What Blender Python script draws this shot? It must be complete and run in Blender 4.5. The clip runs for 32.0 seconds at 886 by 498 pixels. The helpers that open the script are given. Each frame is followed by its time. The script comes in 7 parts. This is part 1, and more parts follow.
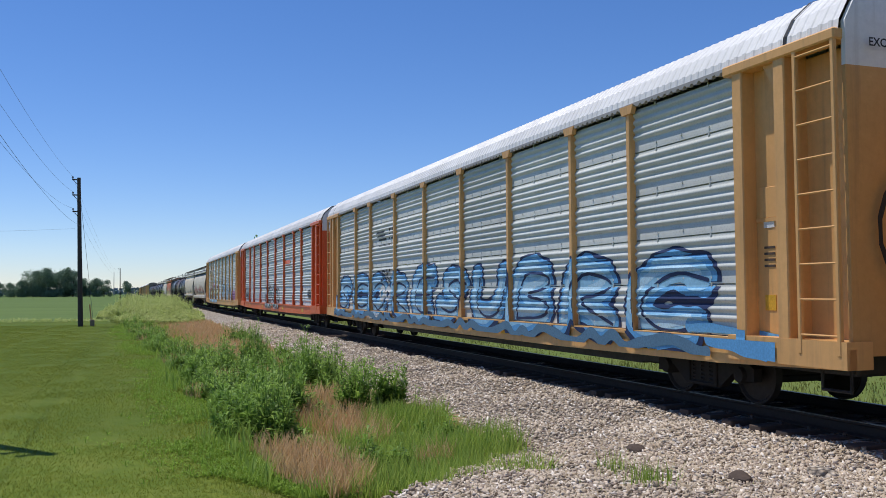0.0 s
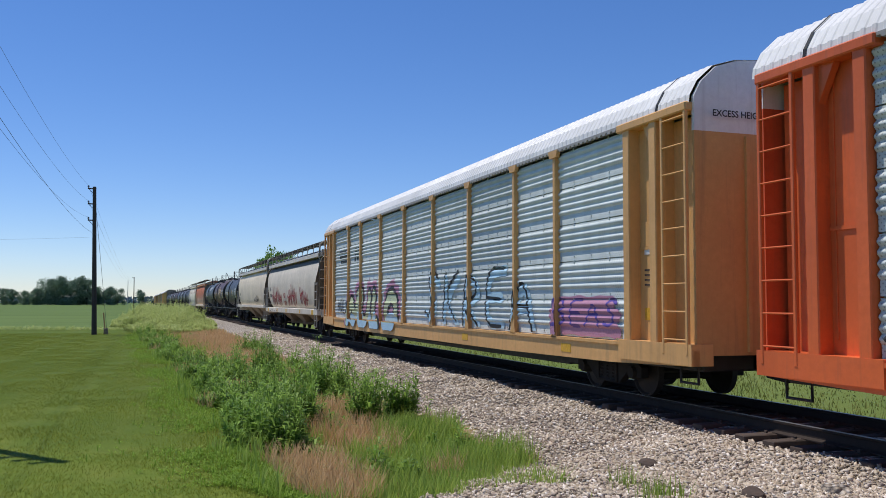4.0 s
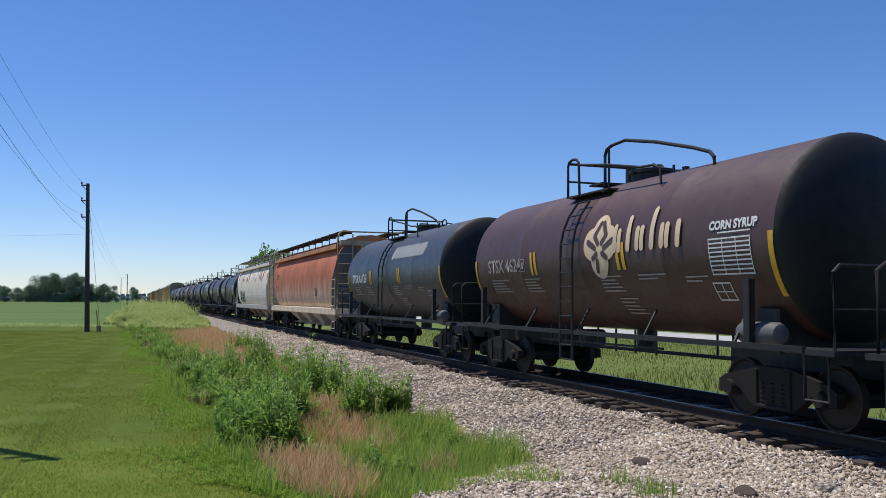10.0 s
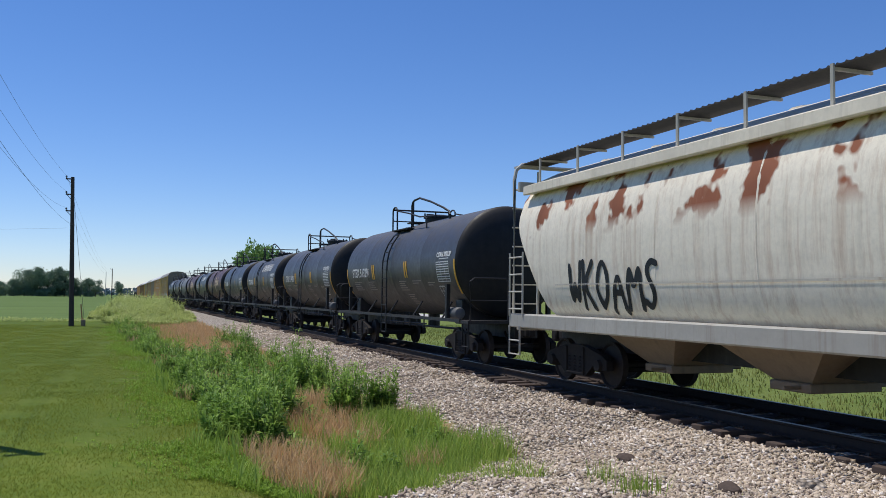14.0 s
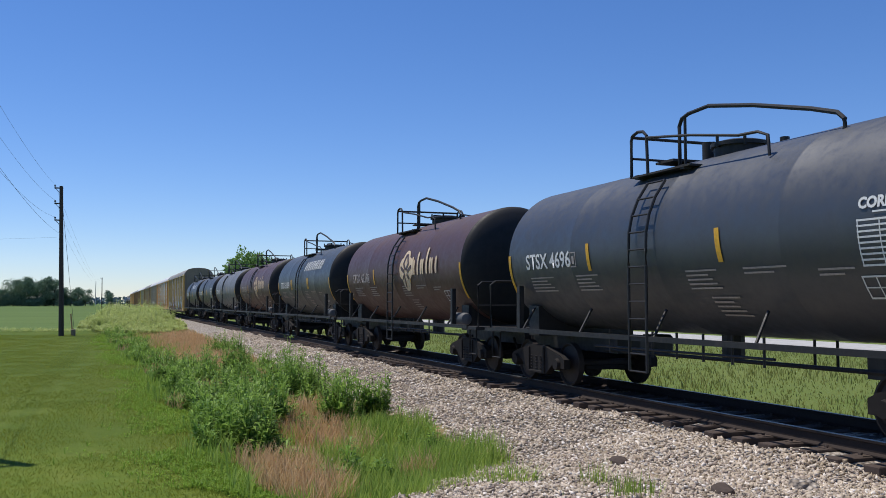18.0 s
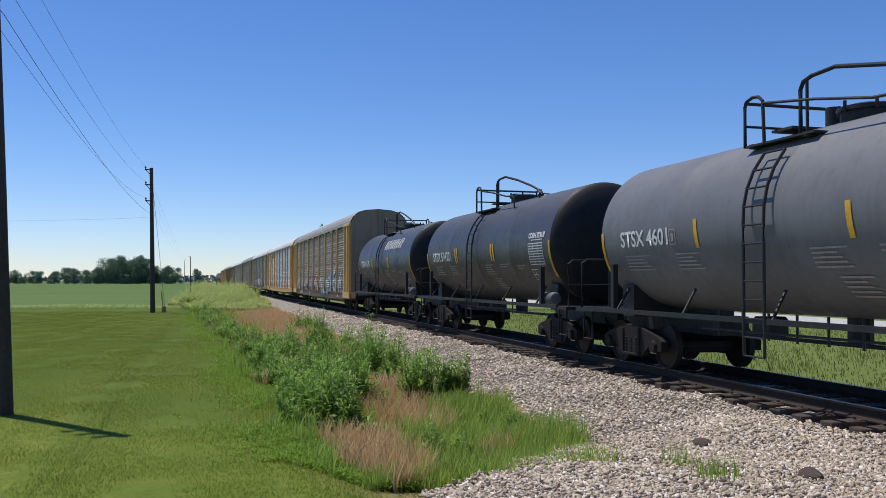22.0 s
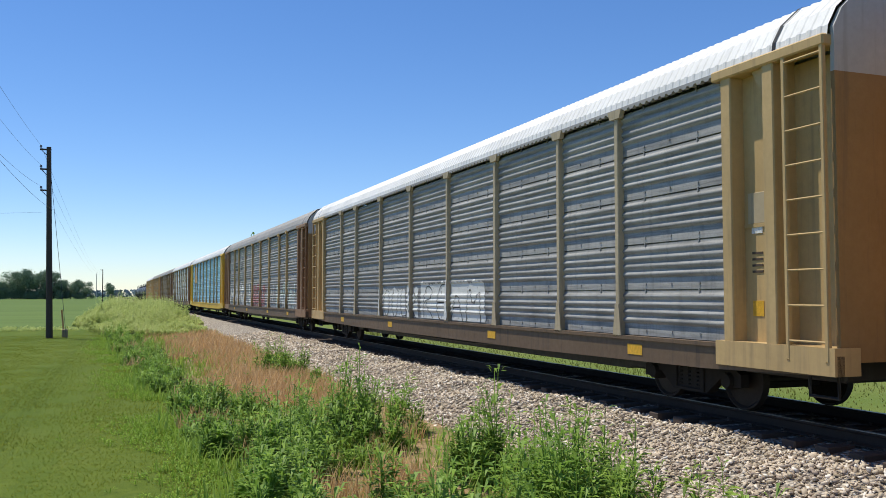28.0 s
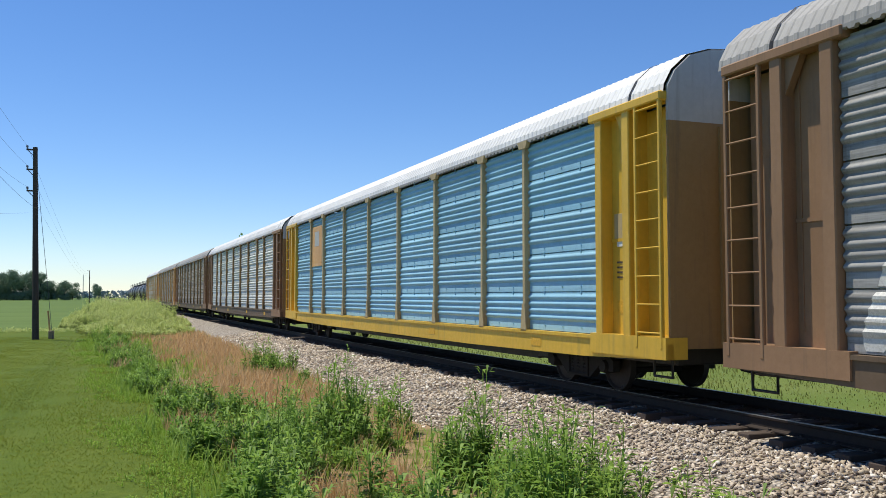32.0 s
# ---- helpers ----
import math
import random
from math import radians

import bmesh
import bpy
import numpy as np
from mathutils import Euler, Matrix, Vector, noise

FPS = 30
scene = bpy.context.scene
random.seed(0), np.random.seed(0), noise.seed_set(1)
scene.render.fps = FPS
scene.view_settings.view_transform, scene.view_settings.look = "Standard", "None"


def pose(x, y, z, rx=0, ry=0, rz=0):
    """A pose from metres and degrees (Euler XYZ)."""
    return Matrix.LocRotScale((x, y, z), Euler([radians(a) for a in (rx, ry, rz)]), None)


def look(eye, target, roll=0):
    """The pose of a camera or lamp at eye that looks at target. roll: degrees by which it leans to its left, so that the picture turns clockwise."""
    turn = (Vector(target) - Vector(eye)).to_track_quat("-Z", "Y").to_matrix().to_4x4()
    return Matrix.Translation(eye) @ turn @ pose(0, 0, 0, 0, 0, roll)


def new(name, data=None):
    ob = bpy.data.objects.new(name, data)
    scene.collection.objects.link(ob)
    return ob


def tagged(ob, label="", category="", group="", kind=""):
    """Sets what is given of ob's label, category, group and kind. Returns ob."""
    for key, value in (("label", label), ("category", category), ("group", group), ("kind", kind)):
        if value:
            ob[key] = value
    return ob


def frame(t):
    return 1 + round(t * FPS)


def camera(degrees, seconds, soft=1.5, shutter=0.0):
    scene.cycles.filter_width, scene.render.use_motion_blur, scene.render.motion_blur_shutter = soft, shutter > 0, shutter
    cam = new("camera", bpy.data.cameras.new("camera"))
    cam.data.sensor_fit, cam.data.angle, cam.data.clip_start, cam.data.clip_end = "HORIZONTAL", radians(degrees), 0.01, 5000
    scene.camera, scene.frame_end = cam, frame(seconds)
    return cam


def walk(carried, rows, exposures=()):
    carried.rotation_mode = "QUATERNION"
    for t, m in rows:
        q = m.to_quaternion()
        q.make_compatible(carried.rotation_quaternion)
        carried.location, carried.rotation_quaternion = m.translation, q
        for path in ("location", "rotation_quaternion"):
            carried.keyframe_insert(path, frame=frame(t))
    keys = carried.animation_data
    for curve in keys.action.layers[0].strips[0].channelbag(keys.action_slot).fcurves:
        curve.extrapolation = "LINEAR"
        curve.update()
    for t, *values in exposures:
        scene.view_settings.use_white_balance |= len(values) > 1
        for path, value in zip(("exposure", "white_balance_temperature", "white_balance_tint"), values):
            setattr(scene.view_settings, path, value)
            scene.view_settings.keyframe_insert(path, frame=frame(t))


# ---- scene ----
SUN_AZ, SUN_EL, SUN, SKY = -43.0, 68.5, 3.95, 0.104      # degrees from +y towards +x, degrees, strengths
EXPOSURES = [(0.0, 0.0, 6500, 10), (8.5, 0.0, 6500, 10), (9.5, 0.03, 6500, 10), (11.2, 0.03, 6500, 10), (12.0, 0.0, 6500, 10), (14.0, 0.0, 6500, 10), (15.5, 0.03, 6500, 10), (21.5, 0.03, 6500, 10),
             (22.5, 0.03, 6550, 9), (23.2, 0.26, 6850, 5), (25.0, 0.32, 6950, 5), (27.5, 0.3, 6950, 5), (32.0, 0.3, 6950, 5)]
cam = camera(53.4, 32.0, 0.4)
PATH = [
    (0.0, pose(0.00, 0.00, 1.62, 92.74, 0.30, -19.73)),
    (0.5, pose(0.00, 0.00, 1.62, 92.58, 0.23, -19.62)),
    (1.0, pose(0.00, 0.00, 1.62, 92.55, 0.23, -19.58)),
    (1.5, pose(0.00, 0.00, 1.62, 92.64, 0.21, -19.53)),
    (2.0, pose(0.00, 0.00, 1.62, 92.72, -0.00, -19.40)),
    (2.5, pose(0.00, 0.00, 1.62, 92.87, -0.22, -19.26)),
    (3.0, pose(0.00, 0.00, 1.62, 93.28, -0.29, -18.99)),
    (3.5, pose(0.00, 0.00, 1.62, 93.54, -0.27, -18.96)),
    (5.5, pose(0.00, 0.00, 1.62, 93.19, 0.15, -18.85)),
    (6.0, pose(0.00, 0.00, 1.62, 93.27, 0.23, -18.87)),
    (6.5, pose(0.00, 0.00, 1.62, 93.44, 0.16, -18.98)),
    (7.0, pose(0.00, 0.00, 1.62, 93.48, -0.01, -19.07)),
    (7.5, pose(0.00, 0.00, 1.62, 93.37, -0.03, -19.09)),
    (8.0, pose(0.00, 0.00, 1.62, 93.35, -0.20, -19.28)),
    (8.5, pose(0.00, 0.00, 1.62, 93.31, -0.14, -19.37)),
    (9.0, pose(0.00, 0.00, 1.62, 93.28, -0.30, -19.38)),
    (9.5, pose(0.00, 0.00, 1.62, 93.37, -0.51, -19.43)),
    (10.0, pose(0.00, 0.00, 1.62, 93.38, -0.41, -19.33)),
    (10.5, pose(0.00, 0.00, 1.62, 93.34, -0.30, -19.28)),
    (11.0, pose(0.00, 0.00, 1.62, 93.27, -0.24, -19.38)),
    (11.5, pose(0.00, 0.00, 1.62, 93.20, -0.24, -19.46)),
    (12.0, pose(0.00, 0.00, 1.62, 93.13, -0.28, -19.62)),
    (12.5, pose(0.00, 0.00, 1.62, 93.06, -0.30, -19.80)),
    (13.0, pose(0.00, 0.00, 1.62, 93.09, -0.39, -19.97)),
    (13.5, pose(0.00, 0.00, 1.62, 93.16, -0.72, -20.15)),
    (15.5, pose(0.00, 0.00, 1.62, 93.01, -0.44, -20.46)),
    (16.0, pose(0.00, 0.00, 1.62, 93.08, -0.48, -20.39)),
    (16.5, pose(0.00, 0.00, 1.62, 93.20, -0.04, -20.22)),
    (17.0, pose(0.00, 0.00, 1.62, 93.43, 0.10, -20.26)),
    (17.5, pose(0.00, 0.00, 1.62, 93.50, 0.00, -20.57)),
    (18.0, pose(0.00, 0.00, 1.62, 93.46, 0.01, -20.76)),
    (18.5, pose(0.00, 0.00, 1.62, 93.28, 0.15, -20.86)),
    (19.0, pose(0.00, 0.00, 1.62, 93.20, 0.19, -20.96)),
    (19.5, pose(0.00, 0.00, 1.62, 93.12, 0.24, -20.95)),
    (20.0, pose(0.00, 0.00, 1.62, 93.09, 0.21, -20.86)),
    (20.5, pose(0.00, 0.00, 1.62, 93.05, 0.31, -21.08)),
    (21.0, pose(0.00, 0.00, 1.62, 92.89, 0.15, -21.15)),
    (21.5, pose(0.00, 0.00, 1.62, 92.45, -0.04, -19.35)),
    (22.0, pose(0.00, 0.00, 1.62, 92.08, -0.16, -15.61)),
    (22.5, pose(0.00, 0.00, 1.62, 91.97, -0.06, -13.69)),
    (22.6, pose(0.00, 1.60, 1.62, 92.13, 0.00, -14.59)),
    (22.7, pose(0.00, 4.90, 1.62, 92.61, 0.00, -17.46)),
    (22.8, pose(0.00, 7.97, 1.62, 93.01, 0.00, -19.11)),
    (22.9, pose(0.00, 9.97, 1.62, 93.34, 0.00, -20.38)),
    (23.0, pose(0.00, 11.60, 1.62, 93.60, 0.00, -20.89)),
    (23.2, pose(0.00, 12.64, 1.62, 93.85, 0.00, -21.52)),
    (23.5, pose(0.00, 13.48, 1.62, 94.17, 0.00, -22.59)),
    (24.0, pose(0.00, 13.48, 1.62, 94.13, 0.00, -21.33)),
    (24.5, pose(0.00, 13.48, 1.62, 93.95, 0.00, -18.88)),
    (25.0, pose(0.00, 13.48, 1.62, 93.51, 0.00, -17.83)),
    (25.5, pose(0.00, 13.48, 1.62, 93.70, 0.00, -17.86)),
    (27.5, pose(0.00, 13.48, 1.62, 93.07, 0.00, -20.49)),
    (28.0, pose(0.00, 13.48, 1.62, 93.00, 0.00, -20.71)),
    (28.5, pose(0.00, 13.48, 1.62, 92.89, 0.00, -20.94)),
    (29.0, pose(0.00, 13.48, 1.62, 92.78, 0.00, -21.04)),
    (29.5, pose(0.00, 13.48, 1.62, 92.89, 0.00, -21.04)),
    (30.0, pose(0.00, 13.48, 1.62, 93.00, 0.00, -21.13)),
    (30.5, pose(0.00, 13.48, 1.62, 93.07, 0.00, -21.13)),
    (31.0, pose(0.00, 13.48, 1.62, 93.11, 0.00, -21.22)),
    (31.5, pose(0.00, 13.48, 1.62, 93.11, 0.00, -21.35)),
    (32.0, pose(0.00, 13.48, 1.62, 93.07, 0.00, -21.45)),
]
walk(cam, PATH, EXPOSURES)
# ---------------------------------------------------------------- light
world = bpy.data.worlds.new("sky")
world.use_nodes = True
scene.world = world
wn = world.node_tree.nodes
sky = wn.new("ShaderNodeTexSky")
sky.sky_type = "NISHITA"
sky.sun_disc = False
sky.sun_elevation = radians(SUN_EL)
sky.sun_rotation = radians(SUN_AZ)
sky.altitude, sky.air_density, sky.dust_density, sky.ozone_density = 200, 0.93, 0.0, 3.5
wn["Background"].inputs[1].default_value = SKY
clear = wn.new("ShaderNodeHueSaturation")      # the crisp blue of a dry summer day
clear.inputs["Saturation"].default_value = 1.18
tint = wn.new("ShaderNodeMix")
tint.data_type, tint.blend_type = "RGBA", "MULTIPLY"
tint.inputs["Factor"].default_value = 1.0
tint.inputs["B"].default_value = (0.93, 0.97, 1.2, 1)
world.node_tree.links.new(sky.outputs[0], clear.inputs["Color"])
world.node_tree.links.new(clear.outputs[0], tint.inputs["A"])
world.node_tree.links.new(tint.outputs["Result"], wn["Background"].inputs[0])
sun = new("sun", bpy.data.lights.new("sun", "SUN"))
sun.data.energy, sun.data.angle, sun.data.color = SUN, radians(0.55), (1.0, 0.95, 0.87)
_a, _e = radians(SUN_AZ), radians(SUN_EL)
sun_way = Vector((math.sin(_a) * math.cos(_e), math.cos(_a) * math.cos(_e), math.sin(_e)))
sun.matrix_world = look(sun_way * 50, (0, 0, 0))

# ---------------------------------------------------------------- materials


class Nodes:
    """A small writer of node materials."""

    def __init__(self, name):
        self.mat = bpy.data.materials.new(name)
        self.mat.use_nodes = True
        self.t = self.mat.node_tree
        self.b = self.t.nodes["Principled BSDF"]

    def add(self, kind, ins=None, **props):
        n = self.t.nodes.new("ShaderNode" + kind)
        for k, v in props.items():
            setattr(n, k, v)
        for k, v in (ins or {}).items():
            self.put(n.inputs[k], v)
        return n

    def put(self, socket, v):
        if isinstance(v, bpy.types.NodeSocket):
            self.t.links.new(v, socket)
        else:
            if isinstance(v, tuple) and len(v) == 3 and len(socket.default_value) == 4:
                v = (*v, 1)
            socket.default_value = v

    def coords(self, scale=(1, 1, 1), world_space=False):
        src = self.add("NewGeometry").outputs["Position"] if world_space else self.add("TexCoord").outputs["Object"]
        return self.add("Mapping", {"Vector": src, "Scale": scale}).outputs[0]

    def noise(self, vec, scale, detail=4, rough=0.6):
        return self.add("TexNoise", {"Vector": vec, "Scale": scale, "Detail": detail, "Roughness": rough}).outputs["Fac"]

    def ramp(self, fac, a, b, ca=0.0, cb=1.0):
        return self.add("MapRange", {"Value": fac, "From Min": a, "From Max": b, "To Min": ca, "To Max": cb}).outputs[0]

    def mix(self, fac, a, b, mode="MIX"):
        n = self.add("Mix", data_type="RGBA", blend_type=mode)
        self.put(n.inputs["Factor"], fac)
        self.put(n.inputs["A"], a)
        self.put(n.inputs["B"], b)
        return n.outputs["Result"]

    def math(self, op, a, b=0.0):
        n = self.add("Math", operation=op)
        self.put(n.inputs[0], a)
        self.put(n.inputs[1], b)
        return n.outputs[0]

    def bump(self, h, strength=0.3, dist=0.01):
        self.put(self.b.inputs["Normal"], self.add("Bump", {"Height": h, "Strength": strength, "Distance": dist}).outputs[0])

    def done(self, colour, rough=0.6, metal=0.0, spec=0.5):
        for k, v in (("Base Color", colour), ("Roughness", rough), ("Metallic", metal), ("Specular IOR Level", spec)):
            self.put(self.b.inputs[k], v)
        return self.mat


def shade(c, k):
    return tuple(min(1.0, v * k) for v in c)


def paint(name, c, rough=0.5, dirt=0.35, dirt_colour=(0.09, 0.075, 0.06), streak=True, metal=0.0, grain=9.0, spec=0.4):
    """Weathered paint: faded patches, dust streaks that run down, fine relief."""
    n = Nodes(name)
    big = n.noise(n.coords((0.35, 0.35, 0.35)), 1.6, 3)
    fine = n.noise(n.coords(), grain, 5, 0.7)
    runs = n.noise(n.coords((3.0, 3.0, 0.18)), 2.2, 4, 0.65) if streak else fine
    col = n.mix(n.ramp(big, 0.3, 0.7), shade(c, 0.86), shade(c, 1.13))
    col = n.mix(n.ramp(fine, 0.35, 0.75, 0, 0.5), col, shade(c, 0.78))
    col = n.mix(n.ramp(runs, 0.52, 0.78, 0, dirt), col, dirt_colour)
    n.bump(fine, 0.15, 0.004)
    return n.done(col, n.ramp(fine, 0.3, 0.7, rough - 0.08, rough + 0.12), metal, spec)


def panel_paint(name, c, grime, amount, cool=(0.46, 0.5, 0.5), holes=0.12):
    """Galvanised side sheets: dull zinc with grime that settles in bands, tinted sheet by sheet."""
    n = Nodes(name)
    rnd = n.add("ObjectInfo").outputs["Random"]
    isl = n.add("NewGeometry").outputs["Random Per Island"]
    big = n.noise(n.coords((0.5, 0.5, 0.5)), 1.3, 4)
    fine = n.noise(n.coords(), 14, 5, 0.7)
    long = n.noise(n.coords((1, 0.25, 5)), 2.4, 4, 0.7)
    runs = n.noise(n.coords((3, 3.5, 0.3)), 2.0, 5, 0.7)
    col = n.mix(rnd, shade(c, 0.86), shade(c, 1.1))
    col = n.mix(n.ramp(isl, 0.0, 1.0, 0, 0.35), col, cool)
    col = n.mix(n.ramp(big, 0.42, 0.7, 0, 0.4), col, shade(c, 0.78))
    col = n.mix(n.math("MULTIPLY", n.ramp(long, 0.42, 0.72), amount), col, grime)
    col = n.mix(n.ramp(runs, 0.52, 0.75, 0, 0.4 * amount + 0.1), col, shade(grime, 0.8))
    col = n.mix(n.ramp(fine, 0.5, 0.8, 0, 0.3), col, shade(c, 0.62))
    pos = n.add("SeparateXYZ", {"Vector": n.add("TexCoord").outputs["Object"]}).outputs
    hole = n.math("MULTIPLY", n.math("SINE", n.math("MULTIPLY", pos["Y"], 84.0)), n.math("SINE", n.math("MULTIPLY", pos["Z"], 84.0)))
    gaps = n.ramp(n.math("SINE", n.math("MULTIPLY", pos["Y"], 11.4)), 0.0, 0.1)
    col = n.mix(n.math("MULTIPLY", n.ramp(hole, 0.62, 0.7, 0, holes), gaps), col, (0.05, 0.05, 0.05))
    n.bump(fine, 0.12, 0.003)
    return n.done(col, n.ramp(big, 0.3, 0.7, 0.5, 0.68), 0.0, 0.35)


def rusty(name, base, rust, lo, hi, patch=False):
    """Pale paint giving way to surface rust above a ragged line."""
    n = Nodes(name)
    pos = n.add("SeparateXYZ", {"Vector": n.add("TexCoord").outputs["Object"]}).outputs
    ragged = n.noise(n.coords((1.2, 1.2, 0.16)), 2.5, 6, 0.7)
    fine = n.noise(n.coords(), 11, 5, 0.7)
    wide = n.noise(n.coords((0.4, 0.4, 0.4)), 1.8, 4)
    streaks = n.noise(n.coords((2.2, 2.2, 0.12)), 2.5, 6, 0.72)
    h = n.math("ADD", pos["Z"], n.ramp(ragged, 0.3, 0.7, -0.55, 0.55))
    h = n.math("ADD", h, n.ramp(streaks, 0.3, 0.7, -0.3, 0.3))
    fac = n.ramp(h, lo, hi)
    if patch:
        blot = n.noise(n.coords((1.0, 0.9, 0.75)), 1.5, 3, 0.55)
        band = n.math("MULTIPLY", n.ramp(pos["Z"], 2.7, 3.0), n.ramp(pos["Z"], 4.1, 3.75))
        fac = n.math("MULTIPLY", n.ramp(blot, 0.525, 0.57), band)
    rc = n.mix(n.ramp(wide, 0.35, 0.7), rust, shade(rust, 0.62))
    rc = n.mix(n.ramp(ragged, 0.55, 0.75, 0, 0.55), rc, (0.42, 0.24, 0.15))
    bc = n.mix(n.ramp(fine, 0.4, 0.75, 0, 0.5), base, shade(base, 0.72))
    bc = n.mix(n.ramp(ragged, 0.55, 0.78, 0, 0.45), bc, (0.33, 0.27, 0.2))
    bc = n.mix(n.ramp(streaks, 0.5, 0.75, 0, 0.6), bc, (0.4, 0.22, 0.12))
    n.bump(fine, 0.25, 0.005)
    return n.done(n.mix(fac, bc, rc), n.ramp(fac, 0, 1, 0.55, 0.85), 0.0, 0.3)


def plain(name, c, rough=0.7, metal=0.0, grain=20.0, spec=0.3):
    n = Nodes(name)
    fine = n.noise(n.coords(), grain, 4, 0.7)
    big = n.noise(n.coords(), grain * 0.12, 3)
    col = n.mix(n.ramp(fine, 0.3, 0.75), shade(c, 1.15), shade(c, 0.7))
    col = n.mix(n.ramp(big, 0.4, 0.7, 0, 0.4), col, shade(c, 0.75))
    n.bump(fine, 0.2, 0.006)
    return n.done(col, rough, metal, spec)


def leaf(name, a, b, c, rough=0.55, thin=0.3, gloss=0.12):
    """Leaves, each blade or leaf with its own tint; thin, so light passes."""
    n = Nodes(name)
    isl = n.add("NewGeometry").outputs["Random Per Island"]
    patchy = n.noise(n.coords((1, 1, 1), True), 0.7, 3)
    col = n.mix(isl, a, b)
    col = n.mix(n.ramp(patchy, 0.4, 0.65, 0, 0.8), col, c)
    n.put(n.b.inputs["Base Color"], col)
    n.b.inputs["Roughness"].default_value = rough
    n.b.inputs["Specular IOR Level"].default_value = gloss
    tr = n.add("BsdfTranslucent", {"Color": col})
    m = n.add("MixShader", {0: thin, 1: n.b.outputs[0], 2: tr.outputs[0]})
    n.t.links.new(m.outputs[0], n.t.nodes["Material Output"].inputs[0])
    return n.mat


def ground_material():
    """Mown lawn near the line, a crop field beyond it, rough pasture on the far side, worn earth under the weeds."""
    n = Nodes("ground")
    vec = n.add("NewGeometry").outputs["Position"]
    pos = n.add("SeparateXYZ", {"Vector": vec}).outputs
    fine = n.noise(vec, 22, 5, 0.75)
    mid = n.noise(vec, 1.3, 4, 0.65)
    wide = n.noise(vec, 0.11, 4)
    stripes = n.noise(n.add("Mapping", {"Vector": vec, "Scale": (0.75, 0.03, 1)}).outputs[0], 1.0, 2)
    grain = n.noise(vec, 75, 5, 0.85)
    tufts = n.noise(vec, 6, 6, 0.75)
    lawn = n.mix(n.ramp(fine, 0.3, 0.7), (0.12, 0.16, 0.021), (0.21, 0.255, 0.04))
    lawn = n.mix(n.ramp(grain, 0.45, 0.62, 0, 0.65), lawn, (0.06, 0.085, 0.014))
    lawn = n.mix(n.ramp(tufts, 0.46, 0.62, 0, 0.6), lawn, (0.25, 0.28, 0.048))
    lawn = n.mix(n.ramp(tufts, 0.46, 0.34, 0, 0.55), lawn, (0.068, 0.1, 0.017))
    lawn = n.mix(n.ramp(stripes, 0.42, 0.58, 0, 0.6), lawn, (0.1, 0.155, 0.019))
    lawn = n.mix(n.ramp(mid, 0.5, 0.72, 0, 0.5), lawn, (0.22, 0.235, 0.05))
    lawn = n.mix(n.ramp(wide, 0.42, 0.66, 0, 0.5), lawn, (0.09, 0.135, 0.018))
    # the far part of the lawn is a deeper green
    lawn = n.mix(n.ramp(n.math("ADD", pos["Y"], n.ramp(wide, 0.3, 0.7, -5, 5)), 13, 22, 0, 0.55), lawn, (0.058, 0.098, 0.012))
    rows = n.noise(n.add("Mapping", {"Vector": vec, "Scale": (0.02, 0.16, 1)}).outputs[0], 1.0, 3)
    crop = n.mix(n.ramp(rows, 0.35, 0.65), (0.085, 0.14, 0.035), (0.125, 0.185, 0.05))
    crop = n.mix(n.ramp(mid, 0.4, 0.75, 0, 0.4), crop, (0.13, 0.17, 0.06))
    edge = n.math("ADD", pos["Y"], n.ramp(mid, 0.2, 0.8, -3, 3))
    col = n.mix(n.ramp(edge, 74, 78), lawn, crop)
    # rough grass on the other side of the line
    rough_grass = n.mix(n.ramp(fine, 0.3, 0.7), (0.11, 0.15, 0.03), (0.2, 0.23, 0.07))
    rough_grass = n.mix(n.ramp(wide, 0.4, 0.65, 0, 0.6), rough_grass, (0.1, 0.16, 0.03))
    col = n.mix(n.ramp(pos["X"], 9.0, 9.6), col, rough_grass)
    # dry earth and thatch along the weeds
    wander = n.math("ADD", pos["X"], n.ramp(mid, 0.25, 0.75, -0.7, 0.7))
    strip = n.math("MULTIPLY", n.ramp(wander, 1.3, 2.3), n.ramp(wander, 7.4, 6.6))
    near = n.math("MULTIPLY", n.ramp(pos["Y"], 7.5, 9.5), n.ramp(pos["Y"], 110, 85))
    earth = n.mix(n.ramp(fine, 0.3, 0.7), (0.24, 0.16, 0.09), (0.42, 0.29, 0.17))
    earth = n.mix(n.ramp(mid, 0.45, 0.6, 0, 0.6), earth, (0.1, 0.13, 0.03))
    col = n.mix(n.math("MULTIPLY", strip, near), col, earth)
    n.bump(fine, 0.5, 0.05)
    return n.done(col, 0.9, 0, 0.1)


